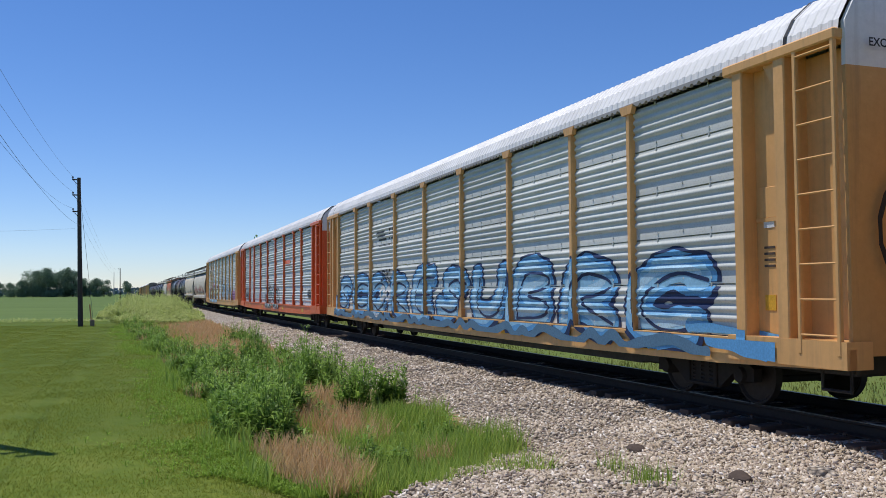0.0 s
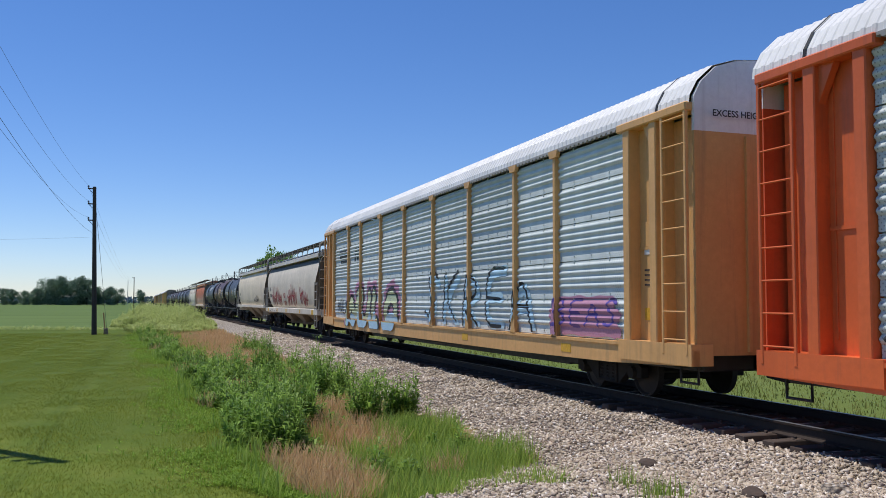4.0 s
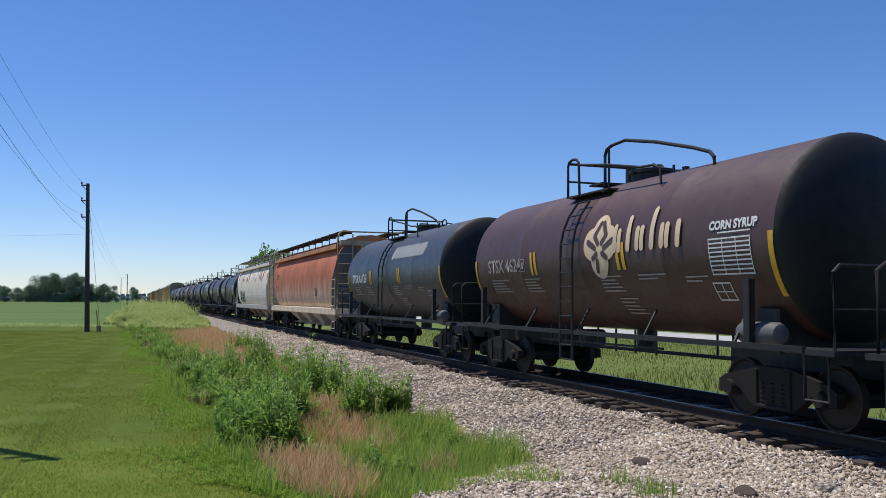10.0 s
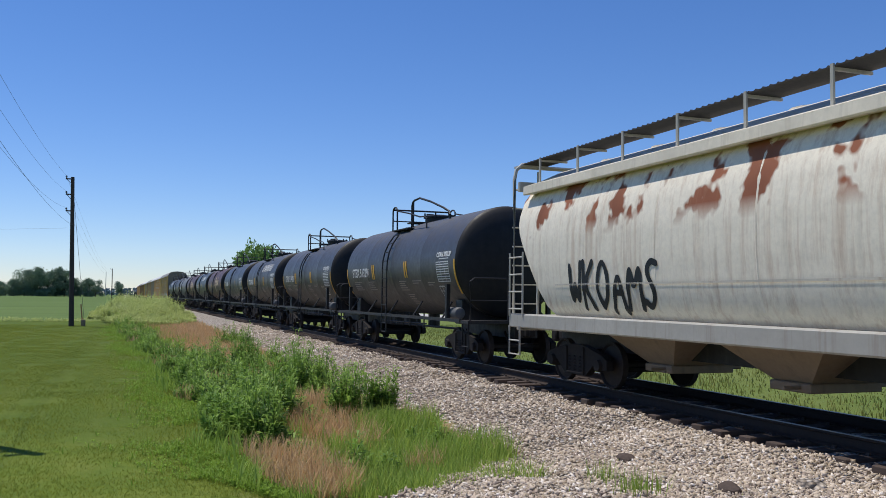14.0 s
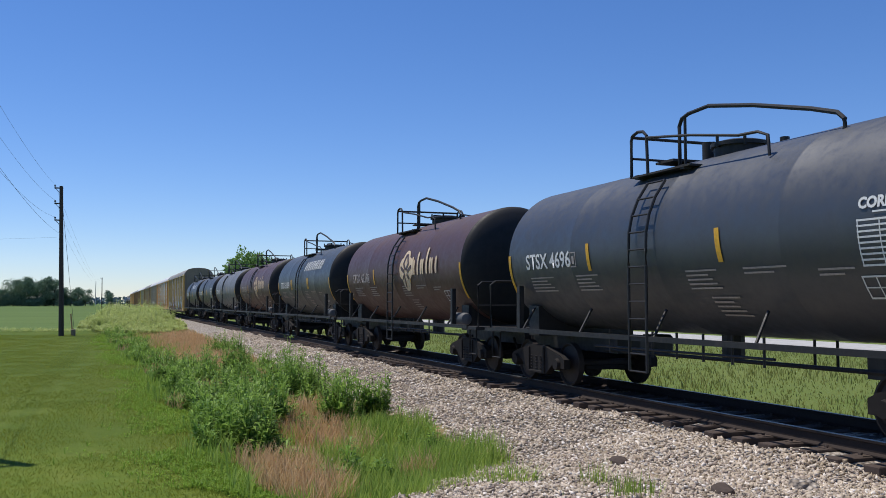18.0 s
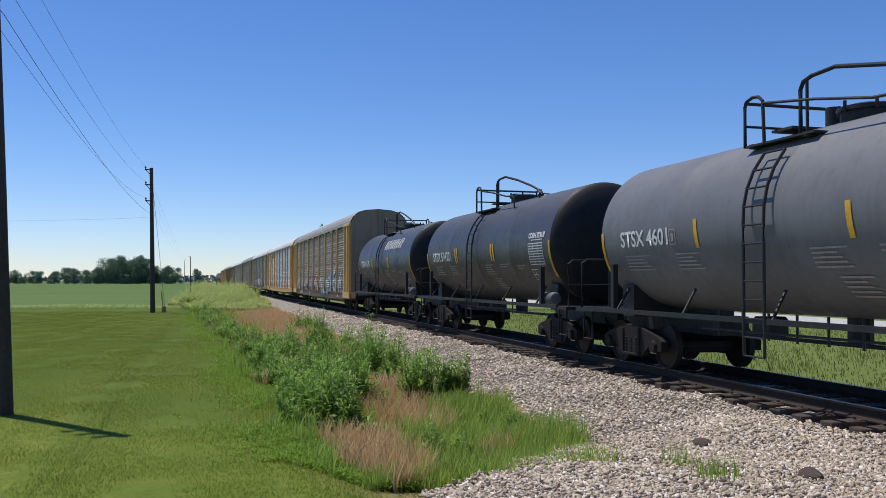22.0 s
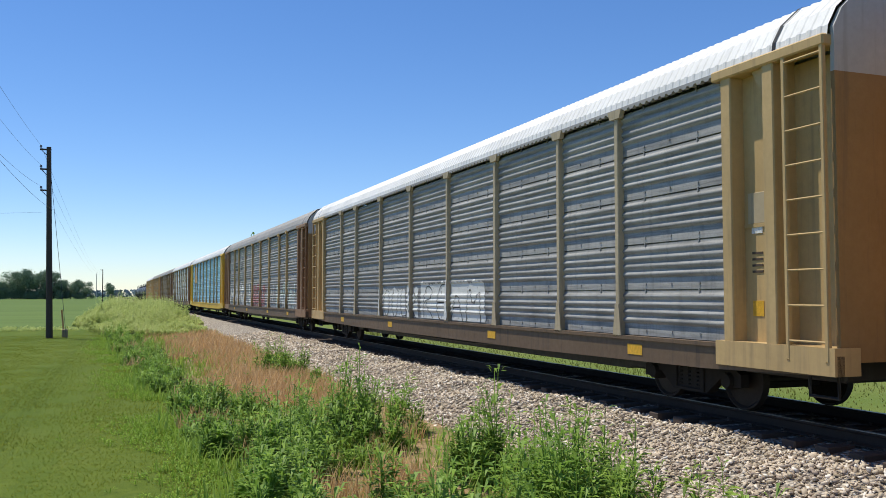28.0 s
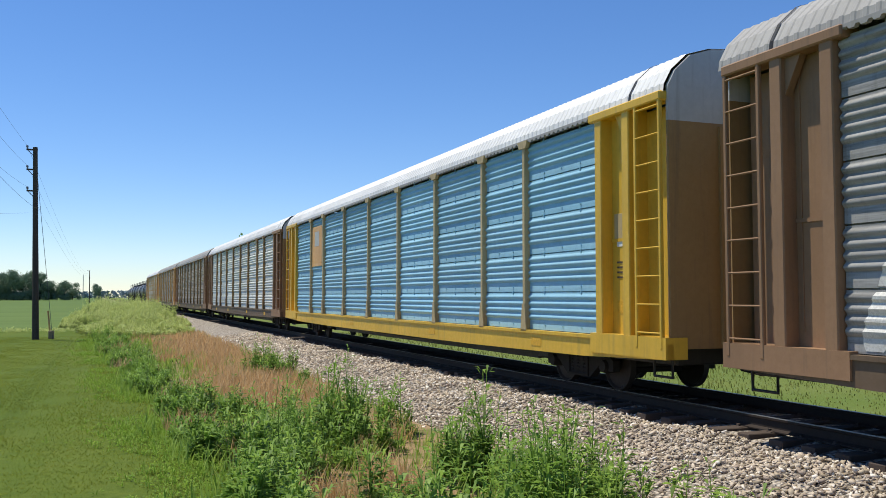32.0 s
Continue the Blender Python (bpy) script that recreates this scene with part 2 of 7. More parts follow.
def ballast_material(name):
    n = Nodes(name)
    vec = n.coords((1, 1, 1), True)
    cell = n.add("TexVoronoi", {"Vector": vec, "Scale": 15.0, "Randomness": 1.0})
    grey = n.add("SeparateColor", {"Color": cell.outputs["Color"]}).outputs[0]
    wide = n.noise(vec, 0.8, 4)
    col = n.mix(grey, (0.32, 0.265, 0.21), (0.78, 0.7, 0.6))
    col = n.mix(n.ramp(grey, 0.8, 1.0, 0, 0.8), col, (0.2, 0.165, 0.145))
    col = n.mix(n.ramp(wide, 0.5, 0.75, 0, 0.4), col, (0.32, 0.24, 0.18))
    # shade in the crevices between stones, painted as darker cell borders
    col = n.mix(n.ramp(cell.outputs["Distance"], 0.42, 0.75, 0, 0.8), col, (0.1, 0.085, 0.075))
    n.bump(n.ramp(cell.outputs["Distance"], 0.0, 0.8, 1, 0), 1.0, 0.07)
    return n.done(col, 0.85, 0, 0.2)


def stone_material():
    n = Nodes("crushed_stone")
    isl = n.add("NewGeometry").outputs["Random Per Island"]
    fine = n.noise(n.coords(), 40, 3)
    col = n.mix(isl, (0.34, 0.265, 0.18), (0.95, 0.85, 0.7))
    col = n.mix(n.ramp(isl, 0.68, 0.74, 0, 0.85), col, (0.15, 0.118, 0.1))
    col = n.mix(n.ramp(isl, 0.88, 0.9), col, (0.98, 0.93, 0.84))
    col = n.mix(n.ramp(isl, 0.3, 0.36, 0.0, 0.35), col, (0.48, 0.36, 0.28))
    col = n.mix(n.ramp(fine, 0.4, 0.7, 0, 0.25), col, (0.3, 0.27, 0.25))
    return n.done(col, 0.85, 0, 0.2)


M = {}
M["ground"] = ground_material()
M["ballast"] = ballast_material("ballast")
M["stone"] = stone_material()
M["rail_side"] = plain("rusty_steel", (0.034, 0.023, 0.019), 0.8)
M["rail_top"] = plain("polished_steel", (0.3, 0.29, 0.28), 0.42, 0.8)
M["tie"] = plain("creosoted_oak", (0.085, 0.062, 0.05), 0.9, 0, 9)
M["black"] = paint("black_steel", (0.02, 0.02, 0.021), 0.55, 0.4, (0.075, 0.06, 0.05))
M["truck"] = plain("bogie_steel", (0.017, 0.014, 0.013), 0.8, 0, 12)
M["wheel"] = plain("wheel_steel", (0.04, 0.032, 0.029), 0.65, 0.3, 16)
M["pole"] = plain("weathered_pole_wood", (0.075, 0.06, 0.052), 0.9, 0, 12)
M["wire"] = plain("wire", (0.1, 0.105, 0.115), 0.6, 0.3)
M["ceramic"] = plain("insulator_glaze", (0.2, 0.2, 0.21), 0.3)
M["road"] = plain("pale_concrete", (0.5, 0.48, 0.44), 0.9, 0, 3)
M["white"] = plain("white_lettering", (0.78, 0.78, 0.76), 0.6)
M["dim_letter"] = plain("worn_lettering", (0.4, 0.35, 0.32), 0.7)
M["dark_letter"] = plain("dark_lettering", (0.03, 0.03, 0.032), 0.6)
M["yellow"] = plain("reflective_yellow", (0.72, 0.4, 0.04), 0.5)
M["galv"] = plain("galvanised_steel", (0.42, 0.43, 0.43), 0.5, 0.4)
M["grate"] = plain("dark_grating", (0.06, 0.055, 0.052), 0.7, 0.2)
M["leaf_weed"] = leaf("weed_leaf", (0.05, 0.115, 0.018), (0.4, 0.58, 0.12), (0.18, 0.32, 0.05), 0.55, 0.42, 0.25)
M["leaf_bright"] = leaf("lush_grass_blade", (0.17, 0.29, 0.035), (0.46, 0.58, 0.13), (0.3, 0.42, 0.08), 0.5, 0.4, 0.25)
M["leaf_lawn"] = leaf("lawn_blade", (0.15, 0.19, 0.024), (0.36, 0.39, 0.075), (0.225, 0.265, 0.035), 0.6, 0.5)
M["leaf_clover"] = leaf("clover_leaf", (0.14, 0.25, 0.03), (0.33, 0.47, 0.075), (0.22, 0.35, 0.045), 0.55, 0.45)
M["leaf_pasture"] = leaf("rough_pasture_blade", (0.15, 0.17, 0.045), (0.28, 0.29, 0.09), (0.19, 0.21, 0.05))
M["leaf_dry"] = leaf("dry_grass_blade", (0.5, 0.31, 0.14), (0.82, 0.6, 0.34), (0.58, 0.38, 0.19), 0.8)
M["leaf_pale"] = leaf("pale_flowering_weed", (0.33, 0.42, 0.12), (0.62, 0.65, 0.29), (0.42, 0.5, 0.16), 0.6, 0.4)
# far grove leaves: paler and bluer, with distance haze put into the colour
M["leaf_tree"] = leaf("tree_leaf", (0.12, 0.19, 0.13), (0.21, 0.3, 0.19), (0.16, 0.24, 0.155))
M["leaf_tree_light"] = leaf("tree_leaf_light", (0.14, 0.24, 0.06), (0.26, 0.4, 0.12), (0.18, 0.3, 0.08))
M["bark"] = plain("bark", (0.08, 0.062, 0.048), 0.9, 0, 7)

# ---------------------------------------------------------------- mesh helpers


class Geo:
    """Gathers simple shapes into one mesh."""

    def __init__(self):
        self.v, self.f = [], []

    def add(self, verts, faces):
        o = len(self.v)
        self.v += [tuple(p) for p in verts]
        self.f += [tuple(i + o for i in q) for q in faces]
        return self

    def box(self, x0, x1, y0, y1, z0, z1, bevel=0.0):
        b = min(bevel, abs(x1 - x0) / 2.5, abs(y1 - y0) / 2.5, abs(z1 - z0) / 2.5)
        if b <= 0:
            v = [(x, y, z) for x in (x0, x1) for y in (y0, y1) for z in (z0, z1)]
            return self.add(v, [(0, 1, 3, 2), (4, 6, 7, 5), (0, 4, 5, 1), (2, 3, 7, 6), (0, 2, 6, 4), (1, 5, 7, 3)])
        bm = bmesh.new()
        bmesh.ops.create_cube(bm, size=1)
        bmesh.ops.scale(bm, vec=(x1 - x0, y1 - y0, z1 - z0), verts=bm.verts)
        bmesh.ops.translate(bm, vec=((x0 + x1) / 2, (y0 + y1) / 2, (z0 + z1) / 2), verts=bm.verts)
        bmesh.ops.bevel(bm, geom=bm.edges[:], offset=b, segments=1, affect="EDGES")
        bm.verts.index_update()
        self.add([v.co for v in bm.verts], [[v.index for v in f.verts] for f in bm.faces])
        bm.free()
        return self

    def tube(self, pts, r, n=8, caps=True):
        pts = [Vector(p) for p in pts]
        rings = []
        for i, p in enumerate(pts):
            d = (pts[min(i + 1, len(pts) - 1)] - pts[max(i - 1, 0)]).normalized()
            u = d.cross(Vector((0, 0, 1)))
            if u.length < 1e-3:
                u = d.cross(Vector((1, 0, 0)))
            u.normalize()
            w = d.cross(u)
            ri = r[i] if isinstance(r, (list, tuple)) else r
            rings.append([p + ri * (math.cos(a) * u + math.sin(a) * w) for a in (2 * math.pi * k / n for k in range(n))])
        v = [q for ring in rings for q in ring]
        f = [(i * n + k, i * n + (k + 1) % n, (i + 1) * n + (k + 1) % n, (i + 1) * n + k) for i in range(len(pts) - 1) for k in range(n)]
        if caps:
            f += [tuple(reversed(range(n))), tuple(range((len(pts) - 1) * n, len(pts) * n))]
        return self.add(v, f)

    def sweep(self, profile, ys, closed=False):
        """profile: (x, z) points carried along y."""
        n = len(profile)
        v = [(x, y, z) for y in ys for x, z in profile]
        m = n if closed else n - 1
        f = [(i * n + k, i * n + (k + 1) % n, (i + 1) * n + (k + 1) % n, (i + 1) * n + k) for i in range(len(ys) - 1) for k in range(m)]
        if closed:
            f += [tuple(range(n)), tuple(reversed(range((len(ys) - 1) * n, len(ys) * n)))]
        return self.add(v, f)

    def plate(self, outline, x0, x1):
        """outline: (y, z) points, thickened from x0 to x1."""
        n = len(outline)
        v = [(x0, y, z) for y, z in outline] + [(x1, y, z) for y, z in outline]
        f = [tuple(range(n)), tuple(reversed(range(n, 2 * n)))]
        f += [(k, k + n, (k + 1) % n + n, (k + 1) % n) for k in range(n)]
        return self.add(v, f)

    def lathe_x(self, profile, y, z, n=20):
        """profile: (x, r) turned about the line along x through (y, z)."""
        v, f = [], []
        for x, r in profile:
            v += [(x, y + r * math.cos(2 * math.pi * k / n), z + r * math.sin(2 * math.pi * k / n)) for k in range(n)]
        for i in range(len(profile) - 1):
            f += [(i * n + k, i * n + (k + 1) % n, (i + 1) * n + (k + 1) % n, (i + 1) * n + k) for k in range(n)]
        f += [tuple(range(n)), tuple(reversed(range((len(profile) - 1) * n, len(profile) * n)))]
        return self.add(v, f)

    def lathe_y(self, profile, x, z, n=40):
        v, f = [], []
        for y, r in profile:
            v += [(x + r * math.cos(2 * math.pi * k / n), y, z + r * math.sin(2 * math.pi * k / n)) for k in range(n)]
        for i in range(len(profile) - 1):
            f += [(i * n + k, i * n + (k + 1) % n, (i + 1) * n + (k + 1) % n, (i + 1) * n + k) for k in range(n)]
        f += [tuple(range(n)), tuple(reversed(range((len(profile) - 1) * n, len(profile) * n)))]
        return self.add(v, f)

    def mesh(self, name, mat, smooth=0):
        me = bpy.data.meshes.new(name)
        me.from_pydata(self.v, [], self.f)
        if smooth:
            bm = bmesh.new()
            bm.from_mesh(me)
            bmesh.ops.recalc_face_normals(bm, faces=bm.faces)
            bm.to_mesh(me)
            bm.free()
            me.polygons.foreach_set("use_smooth", [True] * len(me.polygons))
            me.set_sharp_from_angle(angle=radians(smooth))
        else:
            bm = bmesh.new()
            bm.from_mesh(me)
            bmesh.ops.recalc_face_normals(bm, faces=bm.faces)
            bm.to_mesh(me)
            bm.free()
        me.materials.append(mat)
        return me


def part(name, data, parent, at=None, label=""):
    """One mesh object under a thing or under a part."""
    ob = new(name, data)
    ob.parent = parent
    if at is not None:
        ob.matrix_basis = at
    if label:
        ob["label"] = label
    return ob


def sheet(name, verts, quads, mat):
    """A mesh from numpy arrays of points and four-cornered faces."""
    me = bpy.data.meshes.new(name)
    me.vertices.add(len(verts))
    me.vertices.foreach_set("co", np.asarray(verts, np.float32).ravel())
    k = quads.shape[1]
    me.loops.add(quads.size)
    me.loops.foreach_set("vertex_index", np.asarray(quads, np.int32).ravel())
    me.polygons.add(len(quads))
    me.polygons.foreach_set("loop_start", np.arange(0, quads.size, k, dtype=np.int32))
    me.update(calc_edges=True)
    me.materials.append(mat)
    return me


def swapped(me, mat, name=None):
    """The same shape in another paint."""
    c = me.copy()
    c.name = name or me.name
    c.materials[0] = mat
    return c
# ---------------------------------------------------------------- the setting
TX = 9.2            # middle of the track
FIELD = -0.6        # level of the lawn and the fields; the rail heads are at 0


def ground_height(X, Y):
    Z = np.full_like(X, FIELD)
    lump = 0.006 * np.sin(X * 0.9 + 0.4 * np.sin(Y * 0.31)) * np.cos(Y * 0.23 + X * 0.11) + 0.006 * np.sin(X * 2.3 + Y * 1.1)
    Z += lump * np.clip(1 - np.hypot(X, Y - 25) / 140, 0, 1)
    # a shallow dip along the weeds, and the bank on which the camera stands
    Z -= 0.12 * np.exp(-((X - 3.2) / 1.6) ** 2) * (np.abs(Y - 60) < 70)
    return Z + 0.55 * np.clip((5.5 - Y) / 4.0, 0, 1) * np.clip((7 - np.abs(X)) / 3, 0, 1) * np.clip((Y + 20) / 8, 0, 1)


def ground_sheet():
    xs = np.unique(np.concatenate([np.linspace(-2500, -60, 14), np.linspace(-60, -8, 16), np.linspace(-8, 30, 77), np.linspace(30, 120, 14), np.linspace(120, 2500, 14)]))
    ys = np.unique(np.concatenate([np.linspace(-1500, -30, 10), np.linspace(-30, 5, 16), np.linspace(5, 50, 91), np.linspace(50, 140, 46), np.linspace(140, 4200, 20)]))
    X, Y = np.meshgrid(xs, ys)
    Z = ground_height(X, Y)
    v = np.stack([X, Y, Z], -1).reshape(-1, 3)
    nx, ny = len(xs), len(ys)
    i = (np.arange(ny - 1)[:, None] * nx + np.arange(nx - 1)[None]).ravel()
    me = sheet("ground", v, np.stack([i, i + 1, i + nx + 1, i + nx], 1), M["ground"])
    me.polygons.foreach_set("use_smooth", [True] * len(me.polygons))
    tagged(new("ground", me), "flat green lawn and crop fields under a clear sky", "ground", kind="structure")


ground_sheet()


def ballast_height(x, y):
    d = np.abs(x - TX)
    z = np.interp(d, [0, 1.05, 1.3, 1.9, 3.7, 4.4], [-0.21, -0.22, -0.27, -0.31, -0.62, -0.8])
    return z + 0.025 * np.sin(x * 3.1 + y * 1.7) + 0.02 * np.sin(y * 2.9 - x * 1.3)


def ballast_bed():
    xs = np.concatenate([np.linspace(TX - 4.4, TX - 1.4, 16), np.linspace(TX - 1.2, TX + 1.2, 5), np.linspace(TX + 1.4, TX + 4.4, 10)])
    ys = np.concatenate([np.linspace(-400, 0, 60), np.linspace(0.4, 60, 150), np.linspace(61, 240, 120), np.linspace(245, 1400, 100)])
    X, Y = np.meshgrid(xs, ys)
    v = np.stack([X, Y, ballast_height(X, Y)], -1).reshape(-1, 3)
    nx, ny = len(xs), len(ys)
    i = (np.arange(ny - 1)[:, None] * nx + np.arange(nx - 1)[None]).ravel()
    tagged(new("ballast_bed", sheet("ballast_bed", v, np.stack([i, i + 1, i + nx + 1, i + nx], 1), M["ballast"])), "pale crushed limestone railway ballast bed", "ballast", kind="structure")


ballast_bed()


def apron_height(x, y):
    return FIELD + 0.17 * np.exp(-((y - 7.6) / 2.4) ** 2) * np.clip((x - 1.6) / 2.5, 0, 1) + 0.02 * np.sin(x * 5 + y * 3.3)


def apron():
    """The gravel apron of the crossing, spilling towards the lawn."""
    xs, ys = np.linspace(1.2, 8.0, 50), np.linspace(-6, 11.6, 90)
    X, Y = np.meshgrid(xs, ys)
    edge = np.interp(X, [1.2, 3.1, 4.1, 5.3, 6.5, 8], [7.9, 9.3, 10.2, 11.3, 11.6, 11.6]) + 0.12 * np.sin(X * 7)
    Z = apron_height(X, Y) - 0.5 * np.clip((Y - edge) / 0.6, 0, 1) - 0.4 * np.clip((2.4 - X) / 1.2, 0, 1)
    v = np.stack([X, Y, Z], -1).reshape(-1, 3)
    i = (np.arange(89)[:, None] * 50 + np.arange(49)[None]).ravel()
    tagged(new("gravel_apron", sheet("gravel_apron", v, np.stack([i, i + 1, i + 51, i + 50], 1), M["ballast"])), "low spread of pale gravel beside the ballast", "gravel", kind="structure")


apron()


def stones():
    """Loose crushed stones on the near shoulder and the apron."""
    rng = np.random.default_rng(5)
    cube = np.array([(x, y, z) for x in (-1, 1) for y in (-1, 1) for z in (-1, 1)], float)
    faces = np.array([(0, 1, 3, 2), (4, 6, 7, 5), (0, 4, 5, 1), (2, 3, 7, 6), (0, 2, 6, 4), (1, 5, 7, 3)])
    y = 6 + 54 * rng.random(62000) ** 1.9
    x = rng.uniform(5.3, 7.95, 62000)
    z = ballast_height(x, y)
    ax, ay = rng.uniform(2.2, 7.4, 32000), rng.uniform(6.2, 11.4, 32000)
    edge = np.interp(ax, [1.2, 3.1, 4.1, 5.3, 6.5, 8], [7.9, 9.3, 10.2, 11.3, 11.6, 11.6])
    keep = ay < edge + rng.normal(0, 0.12, 32000)
    ax, ay = ax[keep], ay[keep]
    az = np.maximum(apron_height(ax, ay), ballast_height(ax, ay))
    x, y, z = np.concatenate([x, ax]), np.concatenate([y, ay]), np.concatenate([z, az])
    n = len(x)
    s = rng.uniform(0.011, 0.031, (n, 1, 1)) * (1 + 0.012 * np.clip(y - 12, 0, 60))[:, None, None]
    v = cube[None] * rng.uniform(0.3, 1.2, (n, 8, 1)) * np.stack([rng.uniform(0.7, 1.75, (n, 1)), rng.uniform(0.5, 1.1, (n, 1)), rng.uniform(0.3, 0.75, (n, 1))], -1) * s
    a, b = rng.uniform(0, 6.28, n), rng.normal(0, 0.55, n)
    ca, sa, cb, sb = np.cos(a)[:, None], np.sin(a)[:, None], np.cos(b)[:, None], np.sin(b)[:, None]
    vx, vy, vz = v[..., 0], v[..., 1], v[..., 2]
    vx, vz = cb * vx + sb * vz, -sb * vx + cb * vz
    vx, vy = ca * vx - sa * vy, sa * vx + ca * vy
    v = np.stack([vx + x[:, None], vy + y[:, None], vz + z[:, None] + rng.uniform(0.0, 0.03, (n, 1))], -1).reshape(-1, 3)
    q = (faces[None] + 8 * np.arange(n)[:, None, None]).reshape(-1, 4)
    tagged(new("ballast_stones", sheet("ballast_stones", v, q, M["stone"])), "loose pale crushed limestone lying on the ballast shoulder", "gravel", kind="stuff")


stones()


def track():
    base = tagged(new("railway_track"), "single railway track on wooden sleepers, shiny rail heads", "railway track", kind="structure")
    side = [(-0.07, -0.18), (-0.07, -0.165), (-0.012, -0.14), (-0.012, -0.045), (-0.036, -0.03), (-0.036, -0.004), (0.036, -0.004), (0.036, -0.03), (0.012, -0.045), (0.012, -0.14), (0.07, -0.165), (0.07, -0.18)]
    rail = Geo().sweep(side, [-400, 1400], True).mesh("rail", M["rail_side"])
    head = Geo().box(-0.03, 0.03, -400, 1400, -0.004, 0.0).mesh("rail_head", M["rail_top"])
    for s in (-1, 1):
        r = part("rail", rail, base, pose(TX + s * 0.755, 0, 0))
        part("rail_head", head, r, pose(0, 0, 0), "polished running surface")
    rng = random.Random(3)
    kinds = []
    for k in range(4):
        g = Geo().box(-1.3, 1.3, -0.115, 0.115, -0.36, -0.178, 0.012)
        for s in (-1, 1):
            g.box(s * 0.755 - 0.17, s * 0.755 + 0.17, -0.09, 0.09, -0.178, -0.17)
            for t in (-0.11, 0.11):
                g.box(s * 0.755 + t - 0.015, s * 0.755 + t + 0.015, -0.02, 0.02, -0.17, -0.14)
        g.v = [(x + rng.uniform(-0.006, 0.006), y + rng.uniform(-0.006, 0.006), z) for x, y, z in g.v]
        kinds.append(g.mesh("sleeper", M["tie"]))
    pitch = 0.55
    for i in range(300):
        part("sleeper", kinds[i % 4], base, pose(TX + rng.uniform(-0.06, 0.06), 2 + i * pitch, 0, 0, 0, rng.uniform(-1.2, 1.2)))
    g = Geo()
    for i in range(int(700 / pitch)):
        y = 2 + 300 * pitch + i * pitch
        g.box(TX - 1.3, TX + 1.3, y - 0.115, y + 0.115, -0.36, -0.178)
    for i in range(60):
        y = 2 - (i + 1) * pitch
        g.box(TX - 1.3, TX + 1.3, y - 0.115, y + 0.115, -0.36, -0.178)
    tagged(part("sleepers", g.mesh("sleepers", M["tie"]), base), kind="stuff")


track()
g = Geo().box(30, 37, -600, 2200, FIELD - 0.2, FIELD + 0.05)
tagged(new("road", g.mesh("road", M["road"])), "pale concrete road running beside the railway", "road", kind="structure")

# ---------------------------------------------------------------- railway cars: shared pieces
CARS = []           # (thing, where its middle stands at the start)
SPEED = 13.57
cache = {}


def shared(key, build, mat):
    """The mesh of that key in that paint, built once."""
    if key not in cache:
        cache[key] = {None: build()}
    if mat.name not in cache[key]:
        cache[key][mat.name] = swapped(cache[key][None], mat)
    return cache[key][mat.name]


def wheelset_mesh():
    g = Geo().tube([(-0.9, 0, 0), (0.9, 0, 0)], 0.085, 10)
    for s in (-1, 1):
        x = s * 0.755
        g.lathe_x([(x - 0.065, 0.1), (x - 0.065, 0.2), (x - 0.03, 0.36), (x - 0.06, 0.39), (x - 0.06, 0.418), (x + 0.05, 0.418), (x + 0.055, 0.39), (x + 0.02, 0.36), (x + 0.05, 0.2), (x + 0.05, 0.1)] if s > 0 else
                  [(x - 0.05, 0.1), (x - 0.05, 0.2), (x - 0.02, 0.36), (x - 0.055, 0.39), (x - 0.05, 0.418), (x + 0.06, 0.418), (x + 0.06, 0.39), (x + 0.03, 0.36), (x + 0.065, 0.2), (x + 0.065, 0.1)], 0, 0, 24)
    return g.mesh("wheelset", M["wheel"], 35)


def side_frame_mesh():
    out = [(-1.15, 0.34), (-1.15, 0.52), (-1.0, 0.6), (-0.55, 0.7), (-0.3, 0.76), (0.3, 0.76), (0.55, 0.7), (1.0, 0.6), (1.15, 0.52), (1.15, 0.34), (0.98, 0.34), (0.92, 0.46), (0.72, 0.44), (0.4, 0.2), (-0.4, 0.2), (-0.72, 0.44), (-0.92, 0.46), (-0.98, 0.34)]
    g = Geo().plate(out, -0.07, 0.07)
    for y in (-0.89, 0.89):
        g.lathe_x([(-0.13, 0.03), (-0.13, 0.1), (-0.06, 0.12), (0.1, 0.12)], y, 0.42, 14)
    for y in (-0.2, 0.0, 0.2):
        for z in (0.29, 0.35, 0.41, 0.47, 0.53):
            g.tube([(-0.03, y - 0.08, z - 0.012), (-0.085, y, z), (-0.03, y + 0.08, z + 0.012)], 0.018, 5)
    g.box(-0.1, -0.06, -0.33, 0.33, 0.2, 0.25, 0.01)
    g.box(-0.1, -0.06, -0.36, -0.29, 0.2, 0.72, 0.01)
    g.box(-0.1, -0.06, 0.29, 0.36, 0.2, 0.72, 0.01)
    return g.mesh("side_frame", M["truck"], 30)


def bogie(car, y):
    holder = part("bogie", shared("bolster", lambda: Geo().box(-1.0, 1.0, -0.22, 0.22, 0.45, 0.68, 0.03).box(-0.25, 0.25, -0.3, 0.3, 0.66, 0.82, 0.03).box(-0.5, 0.5, -1.0, -0.72, 0.3, 0.4, 0.02).box(-0.5, 0.5, 0.72, 1.0, 0.3, 0.4, 0.02).mesh("bolster", M["truck"]), M["truck"]), car, pose(0, y, 0))
    for s in (-1, 1):
        part("side_frame", shared("side_frame", side_frame_mesh, M["truck"]), holder, pose(s * 0.98, 0, 0, 0, 0, 0 if s < 0 else 180))
    for d in (-0.89, 0.89):
        w = part("wheelset", shared("wheelset", wheelset_mesh, M["wheel"]), holder, None, "steel wheels with worn treads")
        w.matrix_parent_inverse = pose(0, d, 0.42)
    return holder


